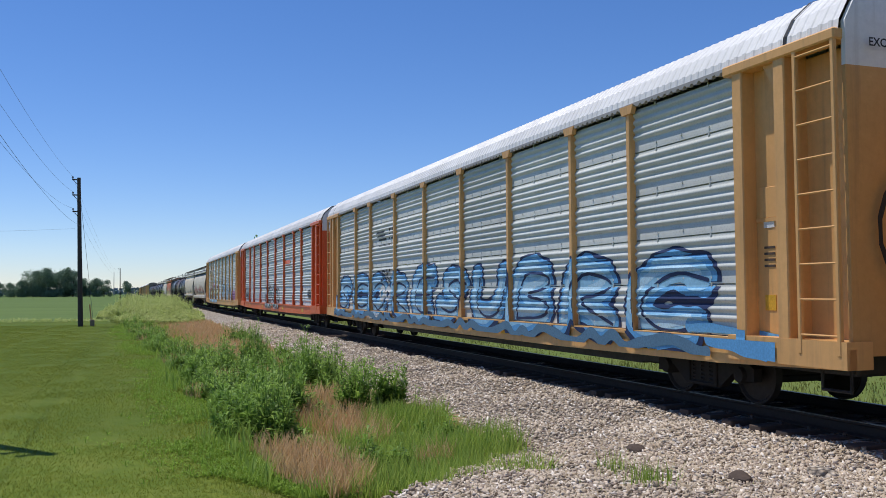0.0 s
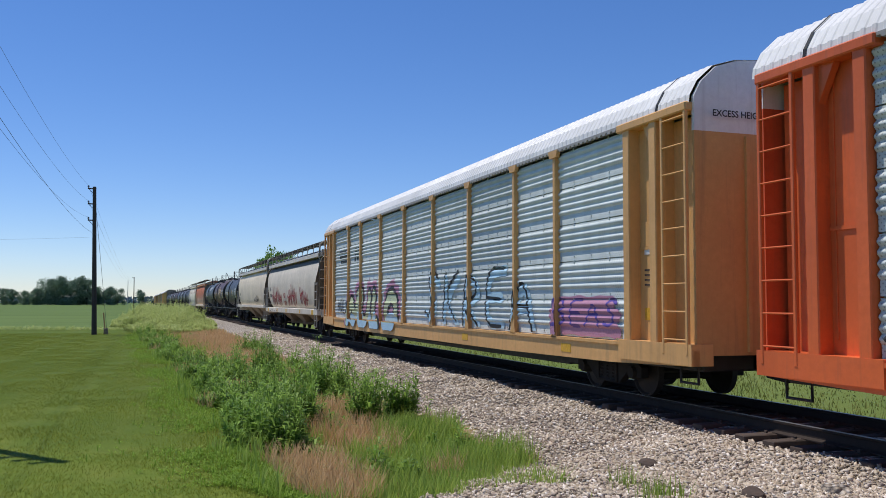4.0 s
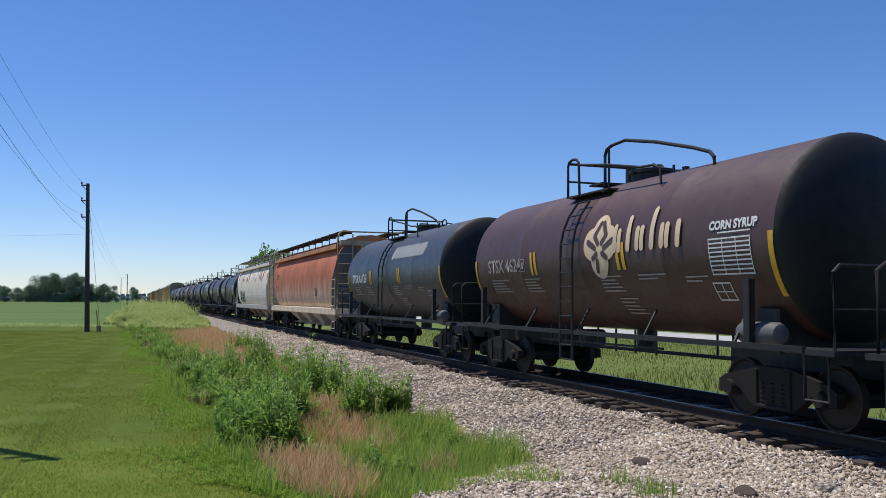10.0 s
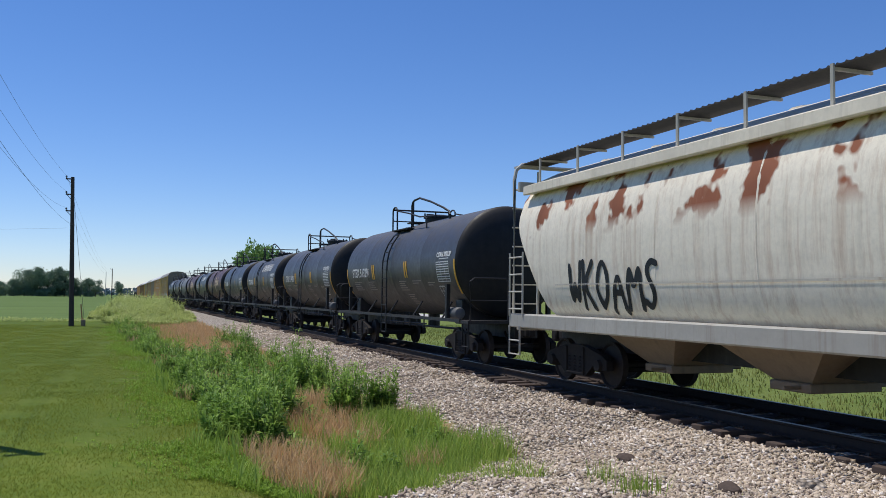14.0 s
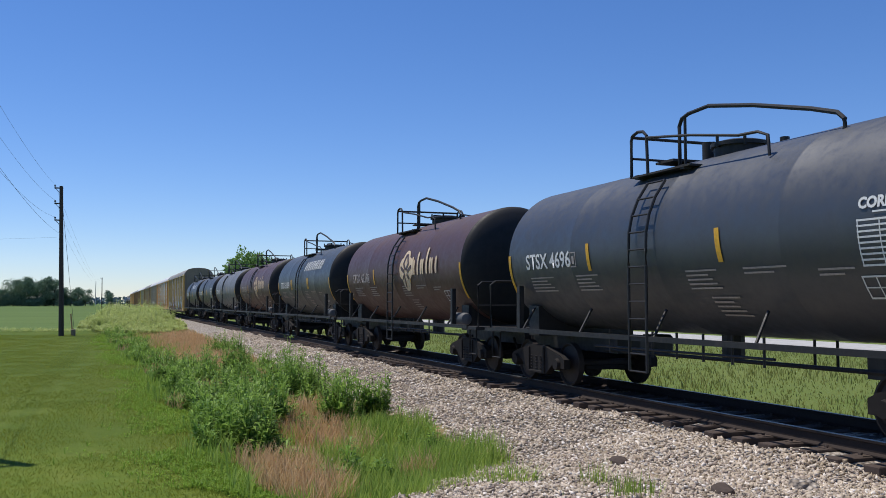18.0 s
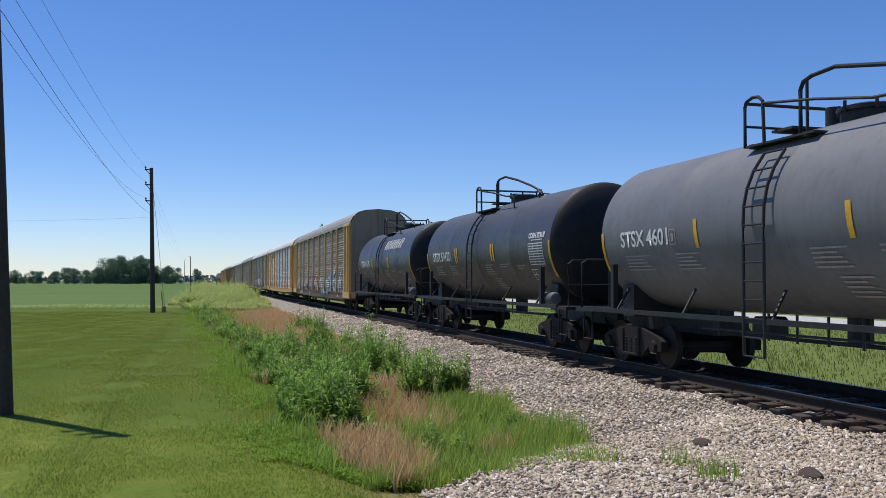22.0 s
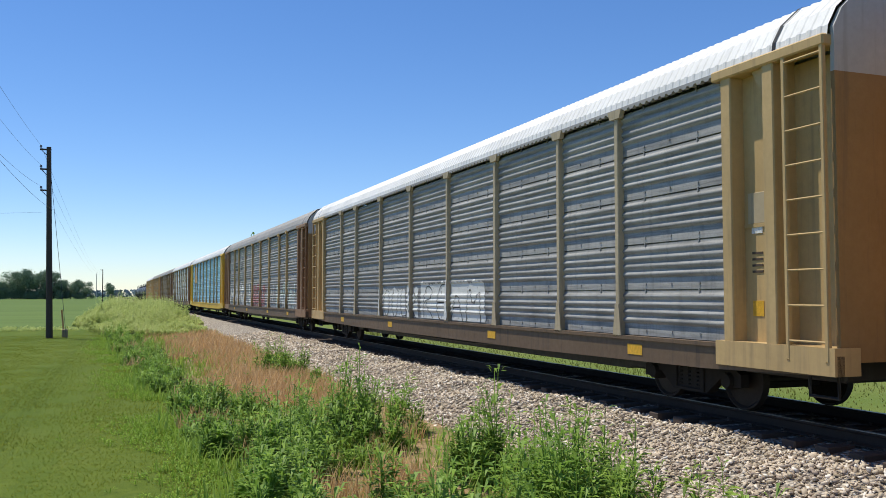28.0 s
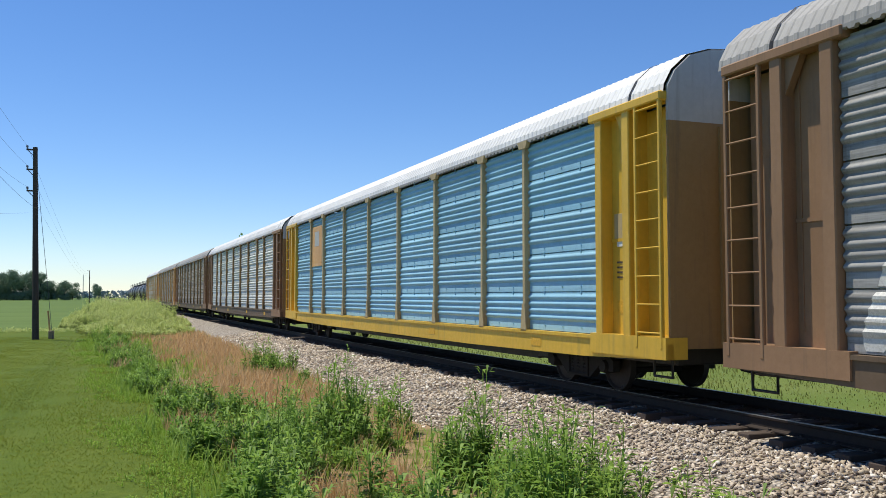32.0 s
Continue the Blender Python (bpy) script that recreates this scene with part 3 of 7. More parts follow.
def coupler(car, y, s, mat):
    g = Geo().box(-0.09, 0.09, -0.05, 0.55, 0.72, 0.92, 0.03).box(-0.16, 0.17, 0.5, 0.72, 0.68, 0.96, 0.04).box(0.06, 0.17, 0.68, 0.84, 0.7, 0.94, 0.03)
    g.tube([(0.35, 0.0, 0.8), (0.37, 0.25, 0.55), (0.3, 0.6, 0.5), (0.12, 0.75, 0.55)], 0.03, 6)
    part("coupler", shared("coupler", lambda: g.mesh("coupler", M["truck"], 40), mat), car, pose(0, y, 0, 0, 0, 0 if s > 0 else 180))


def text_on(body, size, surf, at, mat, car, name="lettering", label="", align="LEFT", shear=0.0, flip=False, bold=0.02):
    """Lettering laid on a surface; surf(u, v) gives the point for u along the car and v up. Seen from outside on the camera's side."""
    cu = bpy.data.curves.new(name, "FONT")
    cu.body, cu.size, cu.align_x, cu.shear, cu.resolution_u = body, size, align, shear, 3
    cu.fill_mode, cu.offset = "FRONT", size * bold
    tmp = bpy.data.objects.new(name, cu)
    me = bpy.data.meshes.new_from_object(tmp)
    bpy.data.objects.remove(tmp)
    for v in me.vertices:
        v.co = surf(at[0] + v.co.x * (-1 if flip else 1), at[1] + v.co.y)
    me.materials.clear()
    me.materials.append(mat)
    return part(name, me, car, None, label)


def blocks_on(rects, surf, mat, car, name="stencil", label="", slant=0.0):
    """Plain bars (u, v, width, height) laid on a surface."""
    g = Geo()
    for u, v, w, h in rects:
        k = max(1, int(h / 0.12))
        m = max(1, int(w / 0.4))
        for a in range(m):
            for i in range(k):
                v0, v1, u0, u1 = v + h * i / k, v + h * (i + 1) / k, u + w * a / m, u + w * (a + 1) / m
                s0, s1 = slant * (v0 - v), slant * (v1 - v)
                g.add([surf(u0 + s0, v0), surf(u1 + s0, v0), surf(u1 + s1, v1), surf(u0 + s1, v1)], [(0, 1, 2, 3)])
    return tagged(part(name, g.mesh(name, mat), car, None, label), kind="stuff")


LAYER = {}      # coats of spray paint on each car so far


def spray(strokes, surf, mat, car, width, name="graffiti", label="", cell=0.03, inner=0.0, fuzz=0.012, seed=1):
    """Sprayed paint: the part of the surface within width of a stroke (and farther than inner), with a softly wandering edge."""
    P = [np.array(s, float) for s in strokes]
    coat = 0.0025 * LAYER.get(car.name, 0)
    LAYER[car.name] = LAYER.get(car.name, 0) + 1
    cell = min(cell, width * 0.6)
    lo = np.min([p.min(0) for p in P], 0) - width - 0.05
    hi = np.max([p.max(0) for p in P], 0) + width + 0.05
    nu, nv = int((hi[0] - lo[0]) / cell) + 2, int((hi[1] - lo[1]) / cell) + 2
    U, W = np.meshgrid(lo[0] + cell * np.arange(nu), lo[1] + cell * np.arange(nv))
    D = np.full(U.shape, 9.0)
    for p in P:
        for a, b in zip(p[:-1], p[1:]):
            m = width + 0.1
            i0, i1 = max(0, int((min(a[0], b[0]) - m - lo[0]) / cell)), int((max(a[0], b[0]) + m - lo[0]) / cell) + 2
            j0, j1 = max(0, int((min(a[1], b[1]) - m - lo[1]) / cell)), int((max(a[1], b[1]) + m - lo[1]) / cell) + 2
            u, w, ab = U[j0:j1, i0:i1], W[j0:j1, i0:i1], b - a
            t = np.clip(((u - a[0]) * ab[0] + (w - a[1]) * ab[1]) / max(1e-9, ab @ ab), 0, 1)
            D[j0:j1, i0:i1] = np.minimum(D[j0:j1, i0:i1], np.hypot(u - a[0] - t * ab[0], w - a[1] - t * ab[1]))
    wob = np.sin(U * 9.1 + 2.0 * np.sin(W * 7.3 + seed)) + np.sin(W * 13.7 + U * 5.3 + seed * 1.7)
    D = D + min(fuzz * 0.6, width * 0.08) * wob
    F = np.minimum(width - D, D - inner) if inner > 0 else width - D
    ins = F > 0
    some = ins[:-1, :-1] | ins[1:, :-1] | ins[:-1, 1:] | ins[1:, 1:]
    verts, faces, seen = [], [], {}

    def at(key, u, v):
        if key not in seen:
            p = surf(u, v)
            seen[key] = len(verts) if p else -1
            if p:
                verts.append((p[0] - coat, p[1], p[2]))
        return seen[key]

    for j, i in zip(*np.nonzero(some)):
        ring, poly = ((j, i), (j, i + 1), (j + 1, i + 1), (j + 1, i)), []
        for k in range(4):
            a, b = ring[k], ring[(k + 1) % 4]
            fa, fb = F[a], F[b]
            if fa > 0:
                poly.append(at(a, U[a], W[a]))
            if (fa > 0) != (fb > 0):
                t = fa / (fa - fb)
                poly.append(at((min(a, b), max(a, b)), U[a] + t * (U[b] - U[a]), W[a] + t * (W[b] - W[a])))
        if len(poly) > 2 and min(poly) >= 0:
            xs = [verts[k][0] for k in poly]
            if max(xs) - min(xs) < 0.07:
                faces.append(poly)
    me = bpy.data.meshes.new(name)
    me.from_pydata(verts, [], faces)
    me.materials.append(mat)
    return tagged(part(name, me, car, None, label), kind="stuff")


LETTER = {
    "A": [[(0, 0), (0.35, 1), (0.75, 0)], [(0.15, 0.4), (0.6, 0.4)]], "C": [[(0.7, 0.85), (0.35, 1), (0.05, 0.7), (0.05, 0.3), (0.35, 0), (0.7, 0.15)]],
    "E": [[(0.65, 1), (0.05, 1), (0.05, 0), (0.65, 0)], [(0.05, 0.5), (0.55, 0.5)]], "B": [[(0.05, 0), (0.05, 1), (0.55, 0.95), (0.6, 0.65), (0.1, 0.52), (0.65, 0.4), (0.6, 0.05), (0.05, 0)]],
    "S": [[(0.65, 0.85), (0.35, 1), (0.08, 0.75), (0.6, 0.35), (0.35, 0), (0.02, 0.15)]], "O": [[(0.35, 0), (0.02, 0.3), (0.05, 0.75), (0.38, 1), (0.7, 0.7), (0.68, 0.25), (0.35, 0)]],
    "N": [[(0.03, 0), (0.05, 1), (0.62, 0), (0.66, 1)]], "M": [[(0, 0), (0.08, 1), (0.38, 0.3), (0.7, 1), (0.8, 0)]], "R": [[(0.05, 0), (0.05, 1), (0.6, 0.85), (0.55, 0.55), (0.08, 0.45), (0.68, 0)]],
    "K": [[(0.05, 0), (0.05, 1)], [(0.65, 1), (0.08, 0.5), (0.68, 0)]], "L": [[(0.08, 1), (0.05, 0), (0.6, 0.03)]], "U": [[(0.05, 1), (0.05, 0.25), (0.35, 0), (0.65, 0.25), (0.67, 1)]], "W": [[(0, 1), (0.18, 0), (0.4, 0.7), (0.6, 0), (0.8, 1)]],
    "I": [[(0.15, 0), (0.2, 1)]], "H": [[(0.05, 0), (0.05, 1)], [(0.65, 0), (0.65, 1)], [(0.05, 0.5), (0.65, 0.5)]], "G": [[(0.68, 0.8), (0.35, 1), (0.05, 0.6), (0.1, 0.2), (0.4, 0), (0.68, 0.2), (0.68, 0.5), (0.4, 0.5)]],
}


def scrawl(word, u, v, w, h, seed=0, slant=0.12):
    """Loose hand-drawn letters filling the box from (u, v)."""
    rng = random.Random(seed)
    step, out = w / len(word), []
    for i, ch in enumerate(word):
        dz = rng.uniform(-0.06, 0.06) * h
        for st in LETTER.get(ch, LETTER["S"]):
            pts = [(u - (i + 0.08) * step - (x + slant * y) * step * 1.05, v + dz + y * h * rng.uniform(0.95, 1.05)) for x, y in st]
            for _ in range(2):
                cut = [pts[0]]
                for a, b in zip(pts[:-1], pts[1:]):
                    cut += [(a[0] * 0.75 + b[0] * 0.25, a[1] * 0.75 + b[1] * 0.25), (a[0] * 0.25 + b[0] * 0.75, a[1] * 0.25 + b[1] * 0.75)]
                pts = cut + [pts[-1]]
            out.append(pts)
    return out


# ---------------------------------------------------------------- autoracks
BAYS = [2.65, 2.0, 2.85, 2.85, 2.85, 2.85, 2.85, 2.0, 2.65]
P_LO, P_HI, SHEETS = 0.98, 4.54, 5


def rack_profile():
    """(x, z) down the side of a corrugated bay, seen on the camera's side."""
    pts, h = [], (P_HI - P_LO) / SHEETS
    for s in range(SHEETS):
        z = P_LO + s * h
        pts += [(-1.4, z + 0.0), (-1.4, z + 0.012), (-1.452, z + 0.016), (-1.452, z + 0.19)]
        for r in range(4):
            a = z + 0.195 + r * 0.125
            pts += [(-1.45 - 0.038 * math.sin(math.pi * k / 6) ** 1.3, a + 0.112 * k / 6) for k in range(7)]
        pts += [(-1.452, z + h - 0.006)]
    return pts


RACK = rack_profile()
_rz, _rx = np.array([p[1] for p in RACK]), np.array([p[0] for p in RACK])


EDGES = [-sum(BAYS) / 2 + sum(BAYS[:k]) for k in range(1, len(BAYS))]


def rack_surf(u, v):
    """The painted outside: ribbed sheets, the posts that stand proud of them, the end panels and the sill."""
    if v < 0.7 or v > 4.5 or abs(u) > 12.54:
        return None
    if v < 0.99:
        return (-1.583, u, v)
    if abs(u) > 11.76:
        return (-1.576 if abs(u) < 11.98 else -1.366, u, v)
    wide = 0.06 + 0.07 * max(0.0, (1.48 - v) / 0.5)
    if min(abs(u - e) for e in EDGES) < wide:
        return (-1.583 if v < 1.48 else -1.567, u, v)
    return (float(np.interp(v, _rz, _rx)) - 0.006, u, v)


def rack_face(u, v):
    """The same above the sill only."""
    return rack_surf(u, v) if v > 1.005 else None


def bay_mesh(w):
    h = (P_HI - P_LO) / SHEETS
    g = Geo().sweep(RACK, [-w / 2 + 0.03, w / 2 - 0.03])
    for s in range(SHEETS):
        for k in range(1, max(2, int(w / 0.55))):
            y = -w / 2 + k * w / max(2, int(w / 0.55))
            z = P_LO + s * h + 0.1
            g.box(-1.466, -1.45, y - 0.014, y + 0.014, z - 0.014, z + 0.014)
            if k % 2:
                g.box(-1.47, -1.45, y - 0.01, y + 0.01, z + h - 0.14, z + h - 0.07)
    return g.mesh("side_panel", M["galv"], 50)


def post_mesh():
    g = Geo().box(-1.56, -1.44, -0.055, 0.055, P_LO - 0.02, 4.56, 0.012)
    g.plate([(-0.14, 4.47), (0.14, 4.47), (0.2, 4.61), (-0.2, 4.61)], -1.585, -1.5)
    g.plate([(-0.12, P_LO - 0.02), (0.12, P_LO - 0.02), (0.05, P_LO + 0.5), (-0.05, P_LO + 0.5)], -1.575, -1.55)
    return g.mesh("side_post", M["galv"])


ROOF = [(-1.53, 4.6), (-1.51, 4.74), (-1.38, 4.97), (-1.1, 5.22), (-0.7, 5.34), (0, 5.4), (0.7, 5.34), (1.1, 5.22), (1.38, 4.97), (1.51, 4.74), (1.53, 4.6)]


def roof_mesh():
    g, ys, k = Geo(), [], 0
    y = -13.62
    while y < 13.62:
        ys += [(y, 0), (y + 0.08, 0), (y + 0.1, 0.01), (y + 0.15, 0.01)]
        y += 0.17
    n = len(ROOF)
    v = [(x * (1 + d * 0.6), yy, z + d) for yy, d in ys for x, z in ROOF]
    f = [(i * n + j, i * n + j + 1, (i + 1) * n + j + 1, (i + 1) * n + j) for i in range(len(ys) - 1) for j in range(n - 1)]
    g.add(v, f)
    return g.mesh("roof", M["galv"])


def eave_mesh():
    g = Geo()
    edge = []
    y = -13.4
    while y < 13.4:
        edge += [(y, 4.59), (y + 0.02, 4.56), (y + 0.1, 4.56), (y + 0.12, 4.59)]
        y += 0.17
    g.plate([(-13.5, 4.63)] + [(-13.5, 4.59)] + edge + [(13.5, 4.59), (13.5, 4.63)], -1.565, -1.5)
    return g.mesh("eave", M["black"])


def strap_mesh():
    """A dark band over the roof where its end sections meet."""
    g = Geo()
    for w, d in ((0.03, 0.02),):
        v = [(x * 1.008, y, z + d) for x, z in ROOF for y in (-w, w)]
        g.add(v, [(2 * k, 2 * k + 1, 2 * k + 3, 2 * k + 2) for k in range(len(ROOF) - 1)])
    return g.mesh("roof_strap", M["black"])


def end_zone_mesh():
    """Frame and brackets round the recessed door at the -y end of one side, at its own place."""
    g = Geo()
    for y, w in ((11.86, 0.1), (12.66, 0.1)):
        g.box(-1.57, -1.2, -y - w, -y + w, 0.9, 4.58, 0.015)
    g.box(-1.6, -1.3, -13.62, -11.6, 4.5, 4.64, 0.02)
    g.plate([(-13.68, 0.7), (-11.6, 0.7), (-11.6, 1.02), (-13.68, 1.02)], -1.58, -1.2)
    g.plate([(-12.58, 4.5), (-12.3, 4.5), (-12.58, 4.0)], -1.5, -1.4)
    return g.mesh("end_frame", M["galv"])


def rack_door_mesh():
    """The flat door set back between the frame posts, at the -y end."""
    g = Geo().box(-1.36, -1.32, -12.58, -11.94, 1.0, 4.52, 0.006)
    g.box(-1.38, -1.355, -12.56, -11.97, 2.5, 2.55).box(-1.372, -1.355, -12.5, -12.46, 1.2, 4.3)
    return g.mesh("end_door", M["galv"])


def rack_ladder_mesh():
    g = Geo()
    g.box(-1.59, -1.53, -13.6, -13.54, 0.85, 4.54, 0.01).box(-1.59, -1.53, -12.98, -12.92, 0.85, 4.54, 0.01)
    return g.mesh("ladder", M["galv"])


def sill_mesh():
    g = Geo().plate([(-13.68, 0.93), (-13.68, 0.7), (-11.3, 0.62), (-6.5, 0.58), (6.5, 0.58), (11.3, 0.62), (13.68, 0.7), (13.68, 0.93)], -1.545, -1.44)
    g.box(-1.575, -1.4, -13.6, 13.6, 0.93, 0.985)
    return g.mesh("side_sill", M["galv"])


def rack_end_mesh(top):
    """The end sheet; upper or lower part."""
    pts = [p for p in ROOF if p[1] > 4.7]
    g = Geo()
    if top:
        out = [(-1.47, 4.2)] + [(x * 0.97, z - 0.02) for x, z in pts] + [(1.47, 4.2)]
    else:
        out = [(-1.47, 0.85), (-1.47, 4.2), (1.47, 4.2), (1.47, 0.85)]
    n = len(out)
    for yy in (-13.66,):
        w = 0.06 if yy > 0 else -0.06
        v = [(x, yy, z) for x, z in out] + [(x, yy - w, z) for x, z in out]
        g.add(v, [tuple(range(n)), tuple(reversed(range(n, 2 * n)))] + [(k, k + n, (k + 1) % n + n, (k + 1) % n) for k in range(n)])
    return g.mesh("end_sheet", M["galv"])


def rack_under_mesh():
    g = Geo().box(-0.35, 0.35, -13.5, 13.5, 0.62, 0.95)
    g.plate([(-8.9, 0.95), (-8.2, 0.36), (8.2, 0.36), (8.9, 0.95)], -0.75, 0.75)
    g.box(-1.44, 1.44, -13.6, 13.6, 0.95, 1.0)
    for k in range(-6, 7):
        g.box(-1.42, 1.42, k * 2.0 - 0.08, k * 2.0 + 0.08, 0.72, 0.95)
    g.tube([(-1.2, -7, 0.62), (-1.2, -2, 0.5), (-1.2, 4, 0.52), (-1.2, 8, 0.6)], 0.03, 6)
    g.box(-1.1, -0.6, 0.5, 2.3, 0.45, 0.75, 0.05)
    for s in (-1, 1):
        g.box(-1.25, 1.25, *sorted((s * 11.75, s * 13.5)), 0.6, 0.95, 0.03)
        g.box(-0.9, 0.9, *sorted((s * 8.4, s * 9.1)), 0.4, 0.75, 0.03)
        g.tube([(-1.3, s * 13.45, 0.75), (-1.3, s * 13.45, 0.42), (-1.3, s * 13.0, 0.42), (-1.3, s * 13.0, 0.75)], 0.025, 6)
    return g.mesh("underframe", M["black"])


def autorack(middle, label, post, panel, roof, end_low, end_top, sill=None, frame_mat=None, group="autorack cars"):
    car = tagged(new("autorack_car"), label, "railway car", group)
    w_all = sum(BAYS)
    y = -w_all / 2
    edges = [y]
    for w in BAYS:
        for s in (0, 180):
            part("side_panel", shared("bay%.2f" % w, lambda w=w: bay_mesh(w), panel), car, pose(0, (y + w / 2) * (1 if s == 0 else -1), 0, 0, 0, s))
        y += w
        edges.append(y)
    for e in edges[1:-1]:
        for s in (0, 180):
            part("side_post", shared("post", post_mesh, post), car, pose(0, e if s == 0 else -e, 0, 0, 0, s))
    part("roof", shared("rackroof", roof_mesh, roof), car)
    for s in (0, 180):
        part("eave_strip", shared("eave", eave_mesh, M["roof_grey"]), car, pose(0, 0, 0, 0, 0, s))
        part("side_sill", shared("racksill", sill_mesh, sill or frame_mat or post), car, pose(0, 0, 0, 0, 0, s))
    for k, s in ((1, 0), (-1, 0), (1, 180), (-1, 180)):
        fm = frame_mat or post
        ez, ld, dr = shared("endzone", end_zone_mesh, fm), shared("rackladder", rack_ladder_mesh, fm), shared("rackdoor", rack_door_mesh, fm)
        if k < 0:
            for key in ("endzone", "rackladder", "rackdoor"):
                if key + "_m" not in cache:
                    c = cache[key][None].copy()
                    for v in c.vertices:
                        v.co.y = -v.co.y
                    c.flip_normals()
                    cache[key + "_m"] = {None: c}
            ez, ld, dr = shared("endzone_m", None, fm), shared("rackladder_m", None, fm), shared("rackdoor_m", None, fm)
        part("end_frame", ez, car, pose(0, 0, 0, 0, 0, s))
        part("end_door", dr, car, pose(0, 0, 0, 0, 0, s))
        rails = part("ladder", ld, car, pose(0, 0, 0, 0, 0, s))
        for j in range(9):
            part("rung", shared("rackrung", lambda: Geo().tube([(-1.575, -0.31, 0), (-1.575, 0.31, 0)], 0.014, 6).mesh("rung", M["galv"]), frame_mat or post), rails, pose(0, -13.26 * k, 1.08 + j * 0.42))
        part("corner_panel", shared("rackcorner", lambda: Geo().box(-1.22, -1.18, -0.41, 0.41, 0.95, 4.5, 0.008).mesh("corner_panel", M["galv"]), frame_mat or post), car, pose(0, 0, 0, 0, 0, s) @ pose(0, -13.09 * k, 0))
    for y in (-12.75, 12.75):
        part("roof_strap", shared("rackstrap", strap_mesh, M["black"]), car, pose(0, y, 0), "dark seam band over the roof")
    for s in (0, 180):
        for x in (-0.55, -0.02, 0.5):
            part("end_rib", shared("rackrib", lambda: Geo().box(-0.03, 0.03, -13.71, -13.6, 0.9, 4.15).mesh("end_rib", M["galv"]), end_low), car, pose(0, 0, 0, 0, 0, s) @ pose(x, 0, 0))
        part("end_rib", shared("rackribtop", lambda: Geo().box(-0.04, 0.04, -13.72, -13.6, 4.2, 5.36).mesh("end_rib", M["galv"]), end_top), car, pose(0, 0, 0, 0, 0, s))
        part("end_sheet", shared("rackend0", lambda: rack_end_mesh(False), end_low), car, pose(0, 0, 0, 0, 0, s))
        part("end_sheet", shared("rackend1", lambda: rack_end_mesh(True), end_top), car, pose(0, 0, 0, 0, 0, s), "upper end sheet in pale paint")
    part("underframe", shared("rackunder", rack_under_mesh, M["black"]), car)
    for u in (-12.9, -9.6, -4.1, 3.2, 8.8, 12.7):
        part("reflector", shared("rackreflector", lambda: Geo().box(-1.552, -1.546, -0.2, 0.2, 0.7, 0.86).mesh("reflector", M["yellow"]), M["yellow"]), car, pose(0, u, 0), "yellow reflective patch")
    part("data_plate", shared("rackplate", lambda: Geo().box(-1.375, -1.355, -0.16, 0.16, -0.2, 0.2, 0.004).mesh("data_plate", post), post), car, pose(0, -12.2, 2.75))
    for z, h in ((2.42, 0.12), (2.15, 0.03), (2.07, 0.03), (1.99, 0.03), (1.91, 0.03), (1.35, 0.2)):
        part("stencil", shared("rackst%.2f" % h, lambda h=h: Geo().box(-1.368, -1.355, -0.1, 0.1, 0, h).mesh("stencil", M["white"]), M["white"] if h == 0.12 else (M["yellow"] if h == 0.2 else M["tie"])), car, pose(0, -12.2, z))
    for s in (-1, 1):
        bogie(car, s * 10.3)
        coupler(car, s * 13.6, s, M["truck"])
    CARS.append((car, middle))
    return car
# ---------------------------------------------------------------- covered hoppers
HOP = [(-1.28, 1.3), (-1.4, 1.45), (-1.49, 1.8), (-1.53, 2.3), (-1.53, 2.8), (-1.47, 3.25), (-1.34, 3.6), (-1.2, 3.78)]
HOP_L = 8.4


def hop_end(z):
    return HOP_L - max(0.0, 3.05 - z) * 0.62 - 0.1 * max(0.0, 3.7 - z)


def hop_x(z):
    return float(np.interp(z, [p[1] for p in HOP], [p[0] for p in HOP]))


def hop_surf(u, v):
    if v < 1.32 or v > 3.74 or abs(u) > hop_end(v) - 0.03:
        return None
    return (hop_x(v) - 0.012, u, v)


def hopper_body_mesh():
    zs = np.linspace(1.3, 3.78, 16)
    ys = np.linspace(-1, 1, 30)
    g = Geo()
    nz, ny = len(zs), len(ys)
    for s in (-1, 1):
        v = [(s * -hop_x(z), y * hop_end(z), z) for y in ys for z in zs]
        g.add(v, [(i * nz + k, i * nz + k + 1, (i + 1) * nz + k + 1, (i + 1) * nz + k) for i in range(ny - 1) for k in range(nz - 1)])
    return g.mesh("body", M["galv"], 40)


def hopper_seam_mesh():
    """A weld bead up the camera's side of the body."""
    g, zs = Geo(), np.linspace(1.46, 3.7, 15)
    v = [(hop_x(z) - d, w, z) for z in zs for w, d in ((-0.03, -0.004), (0, 0.007), (0.03, -0.004))]
    return g.add(v, [(3 * k + j, 3 * k + j + 1, 3 * k + j + 4, 3 * k + j + 3) for k in range(14) for j in (0, 1)]).mesh("weld_seam", M["galv"], 40)


def hopper_slope_mesh():
    """The sloping end sheet at the -y end, smooth and steep."""
    g, zs = Geo(), np.linspace(1.3, 3.78, 16)
    v = [(x * hop_x(z), -(hop_end(z) - 0.01), z) for z in zs for x in (-1, 1)]
    g.add(v, [(2 * k, 2 * k + 1, 2 * k + 3, 2 * k + 2) for k in range(15)])
    return g.mesh("end_slope", M["galv"])


